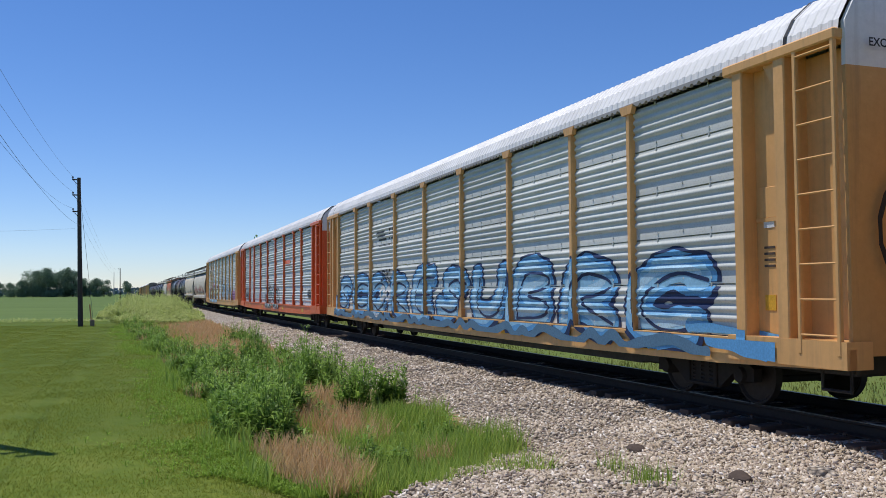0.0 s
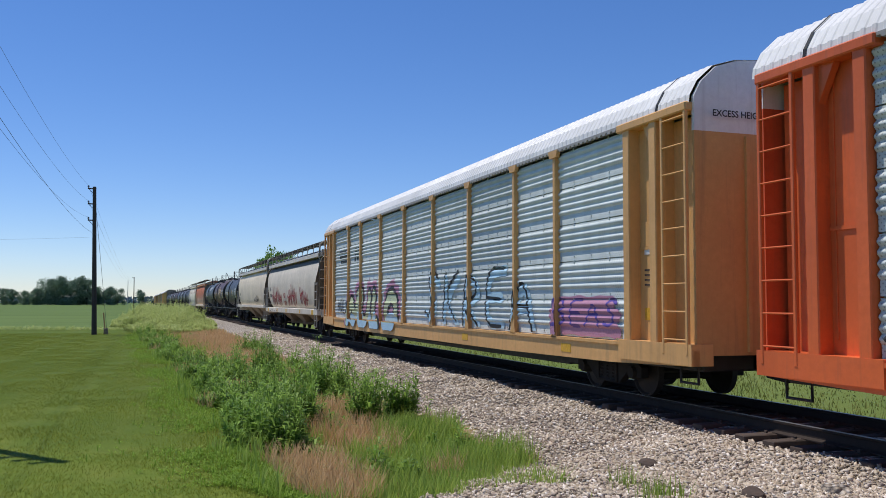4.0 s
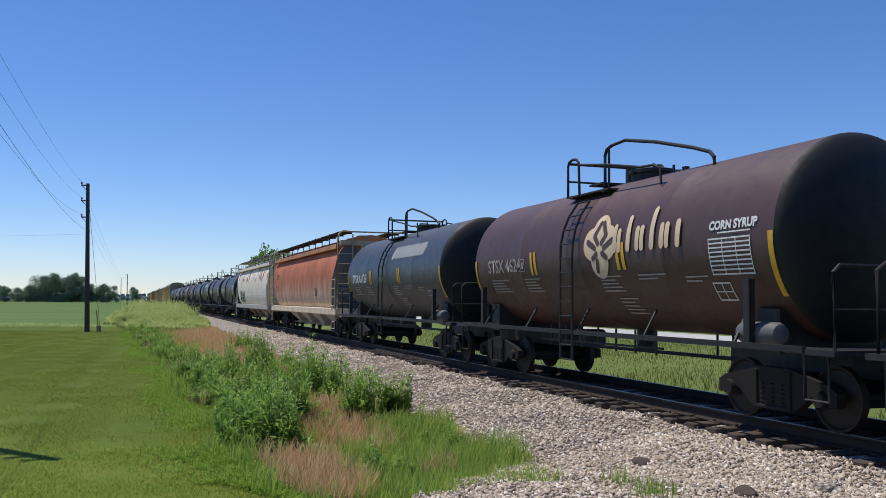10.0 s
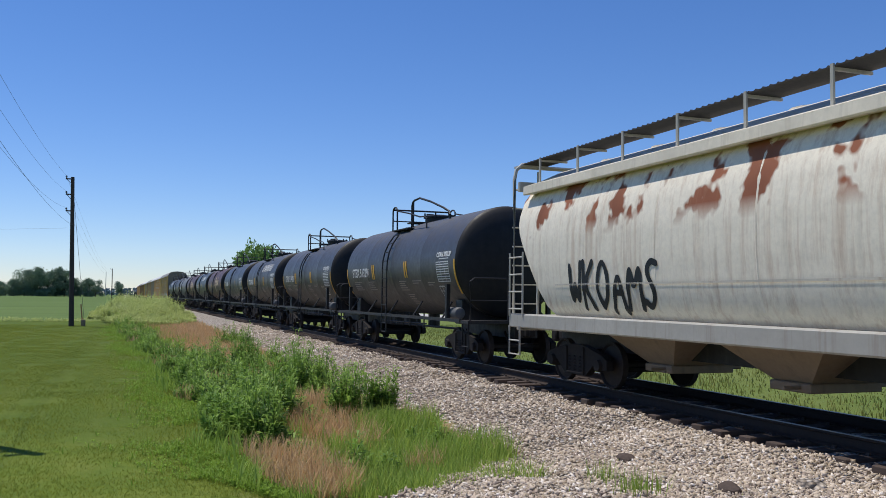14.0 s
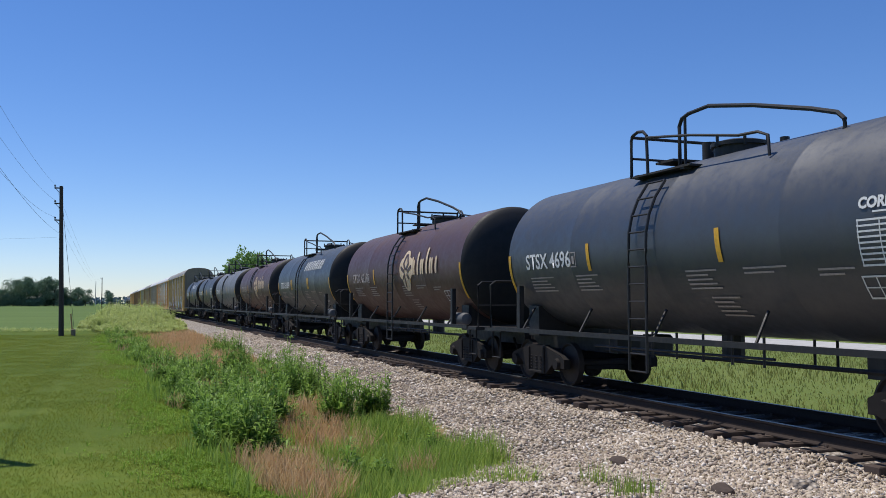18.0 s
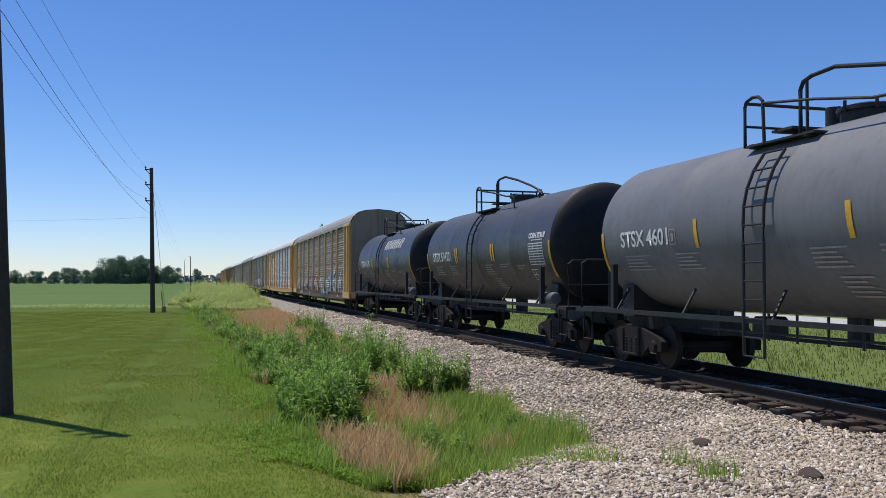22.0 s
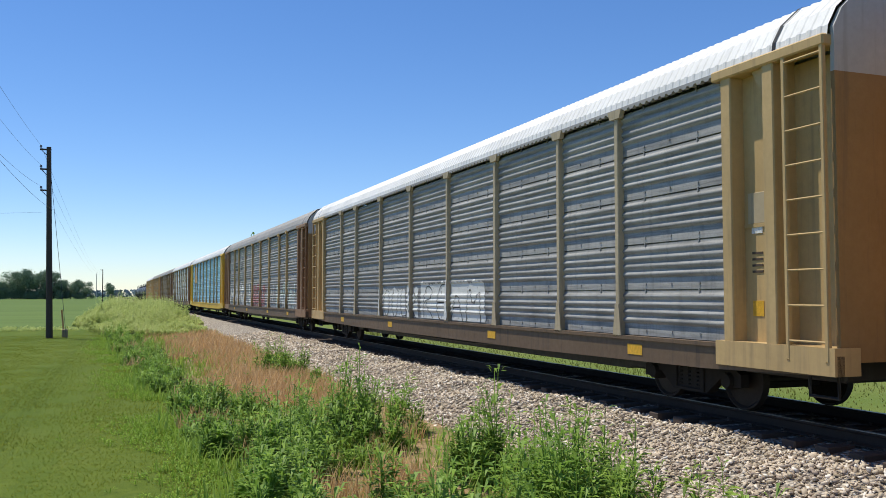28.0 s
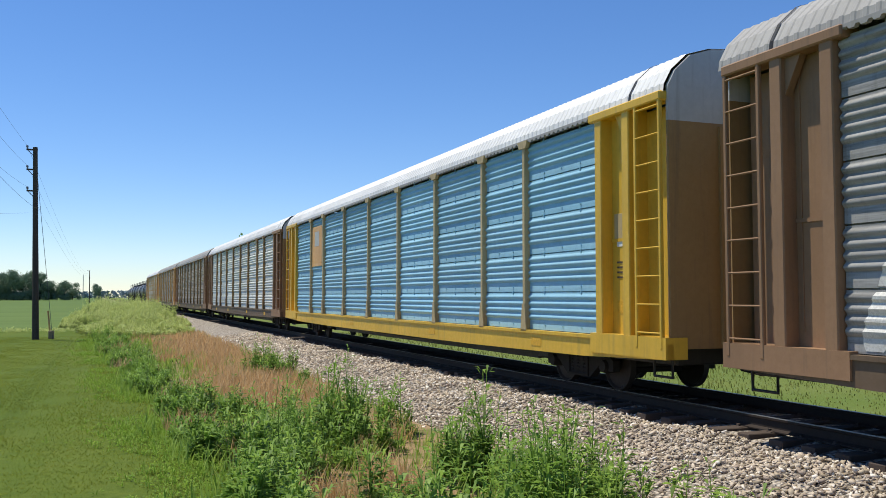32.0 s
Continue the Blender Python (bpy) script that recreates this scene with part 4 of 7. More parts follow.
def hopper_roof_mesh():
    pro = [(-1.18, 3.76), (-1.45, 3.72), (-1.47, 3.74), (-1.46, 3.9), (-1.1, 4.02), (-0.6, 4.25), (0, 4.33), (0.6, 4.25), (1.1, 4.02), (1.46, 3.9), (1.47, 3.74), (1.45, 3.72), (1.18, 3.76)]
    g = Geo().sweep(pro, [-8.2, 8.2], True)
    for k in range(-4, 5):
        g.tube([(0, k * 1.75, 4.26), (0, k * 1.75, 4.37)], 0.3, 14)
    return g.mesh("roof", M["galv"], 35)


def hopper_walk_mesh():
    edge = [(-8.55, 4.415)]
    for k in range(120):
        y = -8.5 + k * 0.1425
        edge += [(y, 4.43), (y + 0.03, 4.45), (y + 0.06, 4.43)]
    return Geo().plate(edge + [(8.6, 4.415)], -1.3, -0.72).mesh("running_board", M["grate"])


def hopper_bracket_mesh():
    g = Geo().box(-1.325, -1.295, -0.025, 0.025, 3.85, 4.45).box(-1.295, -0.7, -0.02, 0.02, 4.37, 4.41)
    return g.mesh("bracket", M["galv"])


def hopper_sill_mesh():
    g = Geo().box(-1.56, -1.36, -8.65, 8.65, 1.02, 1.3, 0.025)
    return g.mesh("side_sill", M["galv"])


def hopper_post_mesh():
    g = Geo().tube([(-1.47, -8.62, 1.2), (-1.47, -8.62, 4.1), (-1.43, -8.62, 4.3), (-1.3, -8.62, 4.42), (-1.1, -8.62, 4.44)], 0.04, 8)
    return g.mesh("corner_post", M["galv"], 40)


def hopper_ladder_mesh():
    """Side and end ladders with their grab irons, all four corners alike."""
    g, x = Geo(), -1.57
    for y in (-7.98, -8.6):
        g.tube([(x, y, 1.25), (x, y, 2.55)], 0.02, 6)
    for z in (1.4, 1.75, 2.1, 2.45):
        g.tube([(x, -7.98, z), (x, -8.62, z)], 0.018, 6)
    g.tube([(x, -8.1, 1.05), (x, -8.1, 0.48), (x, -8.6, 0.48), (x, -8.6, 1.05)], 0.022, 6)
    g.tube([(x, -8.1, 0.76), (x, -8.6, 0.76)], 0.018, 6)
    for z in (1.5, 1.9, 2.3, 2.7, 3.1, 3.5, 3.9):
        g.tube([(-0.85, -8.74, z), (-1.45, -8.74, z)], 0.018, 6)
    g.box(-0.9, -0.86, -8.72, -8.66, 1.2, 4.3)
    return g.mesh("ladder", M["galv"], 40)


def hopper_bins_mesh(n):
    g = Geo()
    span = 12.4 / n
    for c in (0.0,):
        a, b = span * 0.47, 0.34
        v = [(-1.27, c - a, 1.3), (1.27, c - a, 1.3), (1.27, c + a, 1.3), (-1.27, c + a, 1.3), (-0.55, c - b, 0.52), (0.55, c - b, 0.52), (0.55, c + b, 0.52), (-0.55, c + b, 0.52)]
        g.add(v, [(0, 1, 5, 4), (1, 2, 6, 5), (2, 3, 7, 6), (3, 0, 4, 7), (4, 5, 6, 7)])
        g.box(-0.62, 0.62, c - b - 0.05, c + b + 0.05, 0.4, 0.53, 0.015)
        g.tube([(-0.9, c - 0.2, 0.47), (0.9, c - 0.2, 0.47)], 0.03, 6)
    return g.mesh("hopper_bin", M["galv"])


def hopper(middle, label, body, roof, trim, sill, bins, n=3, length=18.3, slim_sill=False, slope=None, bracket=None):
    car = tagged(new("covered_hopper_car"), label, "railway car", "covered hopper cars")
    part("body", shared("hopbody", hopper_body_mesh, body), car)
    part("roof", shared("hoproof", hopper_roof_mesh, roof), car)
    for key in ("hoppost", "hopladder"):
        if key not in cache:
            cache[key] = {None: hopper_post_mesh() if key == "hoppost" else hopper_ladder_mesh()}
            m = cache[key][None].copy()
            for v in m.vertices:
                v.co.y = -v.co.y
            m.flip_normals()
            cache[key + "_m"] = {None: m}
    for s in (0, 180):
        turn = pose(0, 0, 0, 0, 0, s)
        part("running_board", shared("hopwalk", hopper_walk_mesh, M["grate"]), car, turn, "dark steel grating walkway")
        for y in (-5.6, -3.4, -1.1, 1.1, 3.4, 5.6):
            part("weld_seam", shared("hopseam", hopper_seam_mesh, body), car, turn @ pose(0, y, 0))
        part("end_slope", shared("hopslope", hopper_slope_mesh, slope or M["hop_end"]), car, turn, "sloping end sheet")
        for z in (1.7, 2.15, 2.6, 3.1):
            part("rib", shared("hoprib", lambda: Geo().box(-1.2, 1.2, -0.05, 0.03, -0.04, 0.04, 0.01).mesh("rib", M["galv"]), slope or M["hop_end"]), car, turn @ pose(0, -hop_end(z), z))
        part("side_sill", shared("hopsill", hopper_sill_mesh, sill), car, turn @ (pose(0, 0, 0.55) @ Matrix.Diagonal((1, 1, 0.66, 1)) if slim_sill else pose(0, 0, 0)))
        part("end_sill", shared("hopend", lambda: Geo().box(-1.36, 1.36, -8.72, -8.52, 0.95, 1.28, 0.02).box(-1.36, 1.36, -8.5, -7.3, 1.12, 1.2).mesh("end_sill", M["galv"]), sill), car, turn)
        part("end_brace", shared("hopbrace", lambda: Geo().box(-1.37, 1.37, -8.66, -8.54, 3.85, 4.05).box(-0.5, -0.38, -8.64, -8.54, 1.2, 3.85).box(0.38, 0.5, -8.64, -8.54, 1.2, 3.85).box(-1.36, 1.36, -8.9, -8.54, 4.38, 4.41).mesh("end_brace", M["galv"]), trim), car, turn)
        for m in ("", "_m"):
            part("corner_post", shared("hoppost" + m, None, trim), car, turn)
            part("ladder", shared("hopladder" + m, None, trim), car, turn)
        for k in range(-5, 6):
            part("bracket", shared("hopbracket", hopper_bracket_mesh, bracket or trim), car, turn @ pose(0, k * 1.55, 0))
    for k in range(n):
        part("hopper_bin", shared("hopbin%d" % n, lambda: hopper_bins_mesh(n), bins), car, pose(0, -6.2 + 12.4 / n * (k + 0.5), 0))
    part("centre_sill", shared("hopcentre", lambda: Geo().box(-0.3, 0.3, -8.7, 8.7, 0.62, 1.05).mesh("centre_sill", M["black"]), M["black"]), car)
    part("air_reservoir", shared("hopres", lambda: Geo().tube([(-0.7, 8.1, 1.45), (0.7, 8.1, 1.45)], 0.2, 12).mesh("air_reservoir", M["black"], 40), M["black"]), car)
    for s in (-1, 1):
        bogie(car, s * 6.75)
        coupler(car, s * (length / 2 - 0.7), s, M["truck"])
    CARS.append((car, middle))
    return car


# ---------------------------------------------------------------- tank cars
TR, TZ, TL = 1.42, 2.52, 5.5


def tank_surf(u, v):
    a = math.asin(max(-0.98, min(0.98, (v - TZ) / TR)))
    return (-(TR + 0.012) * math.cos(a), u, TZ + (TR + 0.012) * math.sin(a))


def tank_shell_mesh(half):
    pro = [(-half - 0.42, 0.05), (-half - 0.4, 0.4), (-half - 0.34, 0.75), (-half - 0.24, 1.05), (-half - 0.12, 1.28), (-half - 0.03, 1.385), (-half + 0.05, TR)]
    for k in range(1, 12):
        y = -half + 2 * half * k / 12
        pro += [(y - 0.02, TR), (y, TR + 0.004), (y + 0.02, TR)] if k in (3, 6, 9) else [(y, TR)]
    pro = pro[6:] + [(half - 0.05, TR)]
    return Geo().lathe_y(pro, 0, TZ, 56).mesh("tank_shell", M["black"], 35)


def tank_head_mesh(half):
    pro = [(-half - 0.3, 0.05), (-half - 0.29, 0.4), (-half - 0.25, 0.75), (-half - 0.18, 1.05), (-half - 0.1, 1.26), (-half - 0.04, 1.36), (-half + 0.01, 1.405), (-half + 0.052, TR + 0.001)]
    return Geo().lathe_y(pro, 0, TZ, 56).mesh("tank_head", M["black"], 35)


def tank_top_mesh(style):
    """Manway, platform and safety rails on the crown."""
    g = Geo()
    top = TZ + TR
    g.tube([(0, 0, top - 0.15), (0, 0, top + 0.1)], 0.4, 16).tube([(0, 0, top + 0.1), (0, 0, top + 0.16), (0, 0, top + 0.2)], [0.45, 0.45, 0.3], 16)
    g.tube([(0, 0.75, top - 0.1), (0, 0.75, top + 0.3)], 0.12, 10).tube([(0.25, -0.7, top - 0.1), (0.25, -0.7, top + 0.16)], 0.07, 8)
    for k in range(6):
        a = k * math.pi / 3
        g.tube([(0.43 * math.cos(a), 0.43 * math.sin(a), top + 0.08), (0.43 * math.cos(a), 0.43 * math.sin(a), top + 0.24)], 0.025, 6)
    return g.mesh("manway", M["black"], 40)


def tank_platform_mesh():
    g = Geo()
    top = TZ + TR
    g.box(-0.99, -0.5, 0.0, 1.62, top - 0.24, top - 0.21).box(0.5, 0.99, 0.0, 1.62, top - 0.24, top - 0.21)
    g.box(-0.5, 0.5, 1.1, 1.6, top + 0.02, top + 0.06)
    for y in (0.2, 1.45):
        g.box(-0.98, 0.98, y - 0.05, y + 0.05, top - 0.27, top - 0.2)
    return g.mesh("platform", M["grate"])


def tank_rail_meshes():
    """Side rail, end rail and the tall curved bar, each on the camera's side."""
    top, r = TZ + TR, 0.027
    side = Geo().tube([(-0.98, 1.6, top - 0.24), (-0.98, 1.6, top + 0.4), (-0.98, 1.55, top + 0.48), (-0.98, 1.4, top + 0.52), (-0.98, 1.25, top + 0.5), (-0.98, 1.15, top + 0.42), (-0.98, 1.12, top - 0.24)], r, 8)
    side.tube([(-0.98, 1.13, top + 0.38), (-0.98, 0.0, top + 0.22), (-0.98, -1.1, top + 0.02), (-0.98, -1.5, top + 0.0), (-0.98, -1.7, top - 0.08), (-0.98, -1.72, top - 0.36)], r * 0.85, 6)
    cross = Geo().tube([(-0.98, 1.6, top + 0.46), (0.98, 1.6, top + 0.46)], r, 8).tube([(-0.98, 1.6, top + 0.1), (0.98, 1.6, top + 0.1)], r * 0.8, 6)
    bar = Geo().tube([(-0.62, 0.75, top - 0.18), (-0.62, 0.75, top + 0.52), (-0.62, 0.68, top + 0.63), (-0.62, 0.5, top + 0.68), (-0.62, 0.0, top + 0.7), (-0.62, -1.0, top + 0.5), (-0.62, -2.1, top + 0.22), (-0.62, -2.55, top + 0.08), (-0.62, -2.66, top - 0.02), (-0.62, -2.66, top - 0.16)], r * 1.2, 8)
    bar.tube([(-0.62, 0.6, top - 0.18), (-0.62, 0.6, top + 0.66)], r * 0.9, 6)
    return [x.mesh(n, M["black"], 40) for x, n in ((side, "safety_rail"), (cross, "cross_rail"), (bar, "grab_bar"))]


def tank_ladder_points():
    """(x, z) of the rungs, straight up the side and then over the curve of the shell."""
    pts = []
    for k in range(13):
        z = 0.55 + k * 0.27
        if z < TZ:
            x = -1.52
        else:
            a = math.asin(min(0.999, (z - TZ) / (TR + 0.1)))
            x = -(TR + 0.1) * math.cos(a)
        pts.append((x, z))
    return [p for p in pts if p[1] < 3.75]


def tank_ladder_mesh():
    g, pts = Geo(), tank_ladder_points()
    for y in (-0.24, 0.24):
        g.tube([(x, y, z) for x, z in pts], 0.024, 6)
    return g.mesh("ladder", M["black"], 40)


def tank_frame_mesh(half):
    """Side walk rail, end platforms, saddles, draft sills and brake gear."""
    g = Geo()
    e = half + 0.95
    for s in (-1, 1):
        g.box(*sorted((s * 1.46, s * 1.52)), -e + 0.4, e - 0.4, 1.02, 1.1)
        for k in range(5):
            y = -half + 0.8 + k * (2 * half - 1.6) / 4
            g.tube([(s * 1.48, y, 1.06), (s * 1.15, y + 0.12, 1.5)], 0.025, 6)
        for y in (-1, 1):
            g.box(*sorted((s * 1.36, s * 1.46)), *sorted((y * (half - 0.62), y * (half - 0.5))), 1.05, 1.95)
    for s in (-1, 1):
        y = s * e
        g.box(-1.5, 1.5, *sorted((y - s * 0.75, y + s * 0.1)), 1.0, 1.07)
        g.box(-0.3, 0.3, *sorted((s * (half - 2.4), y + s * 0.12)), 0.66, 1.0)
        g.box(-1.1, 1.1, s * (half - 0.55) - 0.22, s * (half - 0.55) + 0.22, 0.95, 1.55)
        for x in (-1.4, 1.4):
            g.tube([(x, y, 1.05), (x, y, 2.0), (x * 0.92, y - s * 0.02, 2.08), (x * 0.35, y - s * 0.02, 2.08), (x * 0.3, y, 2.0), (x * 0.3, y, 1.05)], 0.026, 6)
            g.tube([(x, y, 1.55), (x * 0.3, y, 1.55)], 0.018, 6)
            g.tube([(x, y - s * 0.1, 1.0), (x, y - s * 0.1, 0.45), (x, y - s * 0.5, 0.45), (x, y - s * 0.5, 1.0)], 0.022, 6)
    g.tube([(-0.3, -half + 2, 0.75), (-0.3, half - 2, 0.72)], 0.035, 6)
    g.tube([(-0.95, -2.0, 0.86), (-0.95, 2.6, 0.84)], 0.022, 6)
    for k in range(7):
        g.tube([(-0.95, -1.8 + k * 0.65, 1.15), (-0.95, -1.8 + k * 0.65, 0.74)], 0.02, 6)
    g.box(-0.3, 0.2, 1.8, 2.2, 0.72, 1.05, 0.06)
    g.tube([(0, 0, 1.15), (0, 0, 0.72)], 0.18, 10)
    return g.mesh("underframe", M["black"], 35)


def stripe_mesh(u, v0, v1, w, lean=0.0):
    g = Geo()
    k = 10
    for i in range(k):
        a, b = v0 + (v1 - v0) * i / k, v0 + (v1 - v0) * (i + 1) / k
        la, lb = lean * (v1 - a), lean * (v1 - b)
        g.add([tank_surf(u - la, a), tank_surf(u + w - la, a), tank_surf(u + w - lb, b), tank_surf(u - lb, b)], [(0, 1, 2, 3)])
    return g.mesh("reflective_stripe", M["yellow"])


def band_stripe_mesh(half, s):
    """The stripe that follows the curve of the head seam."""
    g = Geo()
    for i in range(14):
        a, b = 1.72 + 0.85 * i / 14, 1.72 + 0.85 * (i + 1) / 14
        u = s * (half - 0.1)
        g.add([tank_surf(u - 0.05, a), tank_surf(u + 0.05, a), tank_surf(u + 0.05, b), tank_surf(u - 0.05, b)], [(0, 1, 2, 3)])
    return g.mesh("reflective_stripe", M["yellow"])


def tank(middle, label, paint_mat, number="", mark="", product="", length=13.4, style=0):
    car = tagged(new("tank_car"), label, "railway car", "tank cars")
    half = TL + (length - 13.4) / 2 - 0.1
    fit = -0.35 if style == 6 else 0.0      # the fittings sit a little off the middle on one car
    hk = round(half, 2)
    part("tank_shell", shared("shell%.2f" % hk, lambda: tank_shell_mesh(hk), paint_mat), car)
    for s in (0, 180):
        part("tank_head", shared("thead%.2f" % hk, lambda: tank_head_mesh(hk), M["tank_head"]), car, pose(0, 0, 0, 0, 0, s), "grimy black dished head with shade painted in")
    part("manway", shared("manway", lambda: tank_top_mesh(0), M["black"]), car, pose(0, fit - 0.25, 0))
    part("platform", shared("tplat", tank_platform_mesh, M["grate"]), car, pose(0, fit - 0.3, 0))
    if "trail" not in cache:
        cache["trail"] = tank_rail_meshes()
        for me in list(cache["trail"]):
            m = me.copy()
            for v in m.vertices:
                v.co.x = -v.co.x
            m.flip_normals()
            cache["trail"].append(m)
    for i, nm in ((0, "safety_rail"), (1, "cross_rail"), (2, "grab_bar"), (3, "safety_rail")):
        part(nm, cache["trail"][i], car, pose(0, fit - 0.3, 0))
    for s in (0, 180):
        stiles = part("ladder", shared("tladder", tank_ladder_mesh, M["black"]), car, pose(0, fit + (0.35 if s == 0 else -0.35), 0, 0, 0, s))
        for x, z in tank_ladder_points():
            part("rung", shared("trung", lambda: Geo().tube([(0, -0.24, 0), (0, 0.24, 0)], 0.016, 6).mesh("rung", M["black"]), M["black"]), stiles, pose(x, 0, z))
    part("underframe", shared("tframe%.2f" % hk, lambda: tank_frame_mesh(hk), M["black"]), car)
    part("air_reservoir", shared("tres", lambda: Geo().lathe_y([(-0.42, 0.04), (-0.38, 0.13), (-0.32, 0.155), (0.32, 0.155), (0.38, 0.13), (0.42, 0.04)], -1.22, 1.22, 14).mesh("air_reservoir", M["galv"], 40), M["reservoir"]), car, pose(0, -half + 0.55, 0), "dull grey air reservoir")
    for s in (-1, 1):
        part("reflective_stripe", shared("band%.2f%d" % (hk, s), lambda s=s: band_stripe_mesh(hk, s), M["yellow"]), car)
    for u in ((-1.5,) if style in (5, 6, 8, 9) else (-1.55, -1.37)) + ((2.0,) if style in (5, 6, 8, 9) else (2.08, 1.9)):
        part("reflective_stripe", shared("str%.2f" % u, lambda u=u: stripe_mesh(u, 2.17, 2.64, 0.1, 0.1), M["yellow"]), car)
    if number:
        text_on(number, 0.4, tank_surf, (half - 0.85, 2.27), M["dim_letter"] if mark == "emblem" else M["white"], car, "lettering", "white stencilled car number", flip=True)
        for at, w, v in ((half - 0.95, 0.95, 2.08), (half - 2.75, 0.75, 2.08), (-0.65, 0.7, 2.06), (-1.9, 0.8, 2.06), (-3.2, 0.55, 2.0), (-1.0, 0.6, 1.68)):
            rows = [(at - w + 0.1 * ((3 * k) % 4) * w, v - 0.062 * k, w * (1 - 0.1 * ((3 * k) % 4)), 0.024) for k in range(2 if w in (0.8, 0.55) else 5)]
            blocks_on(rows, tank_surf, M["dim_letter"], car, "stencil", "rows of small worn white print")
        u = half - 0.85 - 0.19 * len(number) - 0.08
        blocks_on([(u - 0.2, 2.25, 0.2, 0.02), (u - 0.2, 2.5, 0.2, 0.02), (u - 0.2, 2.25, 0.02, 0.27), (u - 0.02, 2.25, 0.02, 0.27), (u - 0.14, 2.31, 0.08, 0.14)], tank_surf, M["dim_letter"], car, "stencil_frame", "small stencilled box")
        fr = [(-half + 1.1, 1.66, 0.4, 0.02), (-half + 1.1, 1.9, 0.4, 0.02), (-half + 1.1, 1.66, 0.02, 0.26), (-half + 1.48, 1.66, 0.02, 0.26), (-half + 1.29, 1.66, 0.018, 0.26), (-half + 1.1, 1.78, 0.4, 0.015)]
        blocks_on(fr, tank_surf, M["white"], car, "stencil_frame")
    if product:
        text_on(product, 0.17, tank_surf, (-half + 1.4, 2.66), M["white"], car, "lettering", "white stencilled cargo name", flip=True, bold=0.045)
        rows = [(-half + 0.5, 2.02 + k * 0.062, 0.92, 0.022) for k in range(9)] + [(-half + 0.5 + 0.3 * j, 2.02, 0.016, 0.52) for j in range(4)] + [(-half + 0.5, 2.6, 0.7, 0.02)]
        blocks_on(rows, tank_surf, M["white"], car, "data_table", "white stencilled data table")
    if mark == "wordmark":
        rects = []
        for k in range(9):
            u = -0.45 - 0.37 * k
            rects += [(u - 0.12, 2.95, 0.11, 0.38), (u - 0.27, 2.95, 0.05, 0.38 if k % 2 else 0.28)]
        blocks_on(rects, tank_surf, M["white"], car, "emblem", "white slanted wordmark blocks", slant=-0.3)
    if mark == "emblem":
        cu, cv, gap = (-0.75, 2.6, 0.5) if style == 1 else ((-1.2, 2.5, 0.55) if style == 6 else (-0.88, 2.5, 0.95))
        over = lambda d: (lambda u, v: (lambda p: (p[0] - d, p[1], p[2]))(tank_surf(u, v)))
        lobes = [[(cu + du, cv + dv), (cu + du + 0.01, cv + dv)] for du, dv in ((0, 0.26), (-0.27, 0.06), (0.27, 0.06), (0, -0.26), (0, 0))]
        spray(lobes, tank_surf, M["emblem"], car, 0.3, "emblem", "pale peeling lobed emblem", 0.02, fuzz=0.008)
        petals = [[(cu + 0.05 * k, cv + 0.42), (cu + 0.2 * k, cv + 0.2), (cu + 0.06 * k, cv + 0.06)] for k in (-1, 1)]
        petals += [[(cu + 0.42 * k, cv + 0.1), (cu + 0.16 * k, cv - 0.02)] for k in (-1, 1)] + [[(cu + 0.24 * k, cv - 0.2), (cu + 0.1 * k, cv - 0.12)] for k in (-1, 1)] + [[(cu + 0.1, cv - 0.42), (cu + 0.08, cv - 0.25)]]
        spray(petals, over(0.004), paint_mat, car, 0.05, "emblem", "dark petals inside the emblem", 0.02, fuzz=0.004)
        # the faded wordmark: plain bars of cream paint
        base = cv - 0.08
        for k, h in enumerate((0.38, 0.5, 0.3, 0.58, 0.3, 0.32)):
            u = cu - gap - 0.36 * k
            bars = [[(u - 0.02, base), (u - 0.02, base + h)], [(u - 0.16, base), (u - 0.16, base + min(h, 0.3))]] if k % 2 == 0 else [[(u - 0.1, base), (u - 0.1, base + h)]]
            spray(bars, over(0.002), M["emblem"], car, 0.06, "emblem", "pale peeling wordmark bars", 0.02, fuzz=0.004)
    for s in (-1, 1):
        bogie(car, s * (half - 0.55))
        coupler(car, s * (length / 2 - 0.7), s, M["truck"])
    CARS.append((car, middle + 0.55))
    return car
# ---------------------------------------------------------------- the train
TAN, ORANGE, YELLOW = (0.69, 0.38, 0.14), (0.72, 0.14, 0.035), (0.72, 0.44, 0.05)
M["tan"] = paint("tan_paint", shade(TAN, 1.05), 0.5, 0.3)
M["tan_dark"] = paint("dirty_tan_paint", (0.33, 0.2, 0.08), 0.6, 0.5)
M["orange"] = paint("orange_red_paint", ORANGE, 0.45, 0.3)
M["tan_pale"] = paint("pale_tan_paint", (0.5, 0.38, 0.2), 0.55, 0.4)
M["sill_dirty"] = paint("grimy_sill_paint", (0.14, 0.092, 0.056), 0.65, 0.8, (0.06, 0.045, 0.035))
M["rack_yellow"] = paint("yellow_paint", YELLOW, 0.45, 0.3)
M["zinc"] = panel_paint("zinc_sheet", (0.68, 0.69, 0.65), (0.4, 0.4, 0.37), 0.35, (0.5, 0.56, 0.56))
M["zinc_grimy"] = panel_paint("grimy_zinc_sheet", (0.42, 0.345, 0.275), (0.155, 0.115, 0.085), 0.85, (0.34, 0.285, 0.235))
M["zinc_dark"] = panel_paint("dark_zinc_sheet", (0.38, 0.37, 0.355), (0.11, 0.106, 0.102), 0.85, (0.29, 0.285, 0.28))
M["zinc_blue"] = panel_paint("blue_painted_sheet", (0.28, 0.54, 0.7), (0.2, 0.34, 0.42), 0.35, (0.42, 0.62, 0.7))
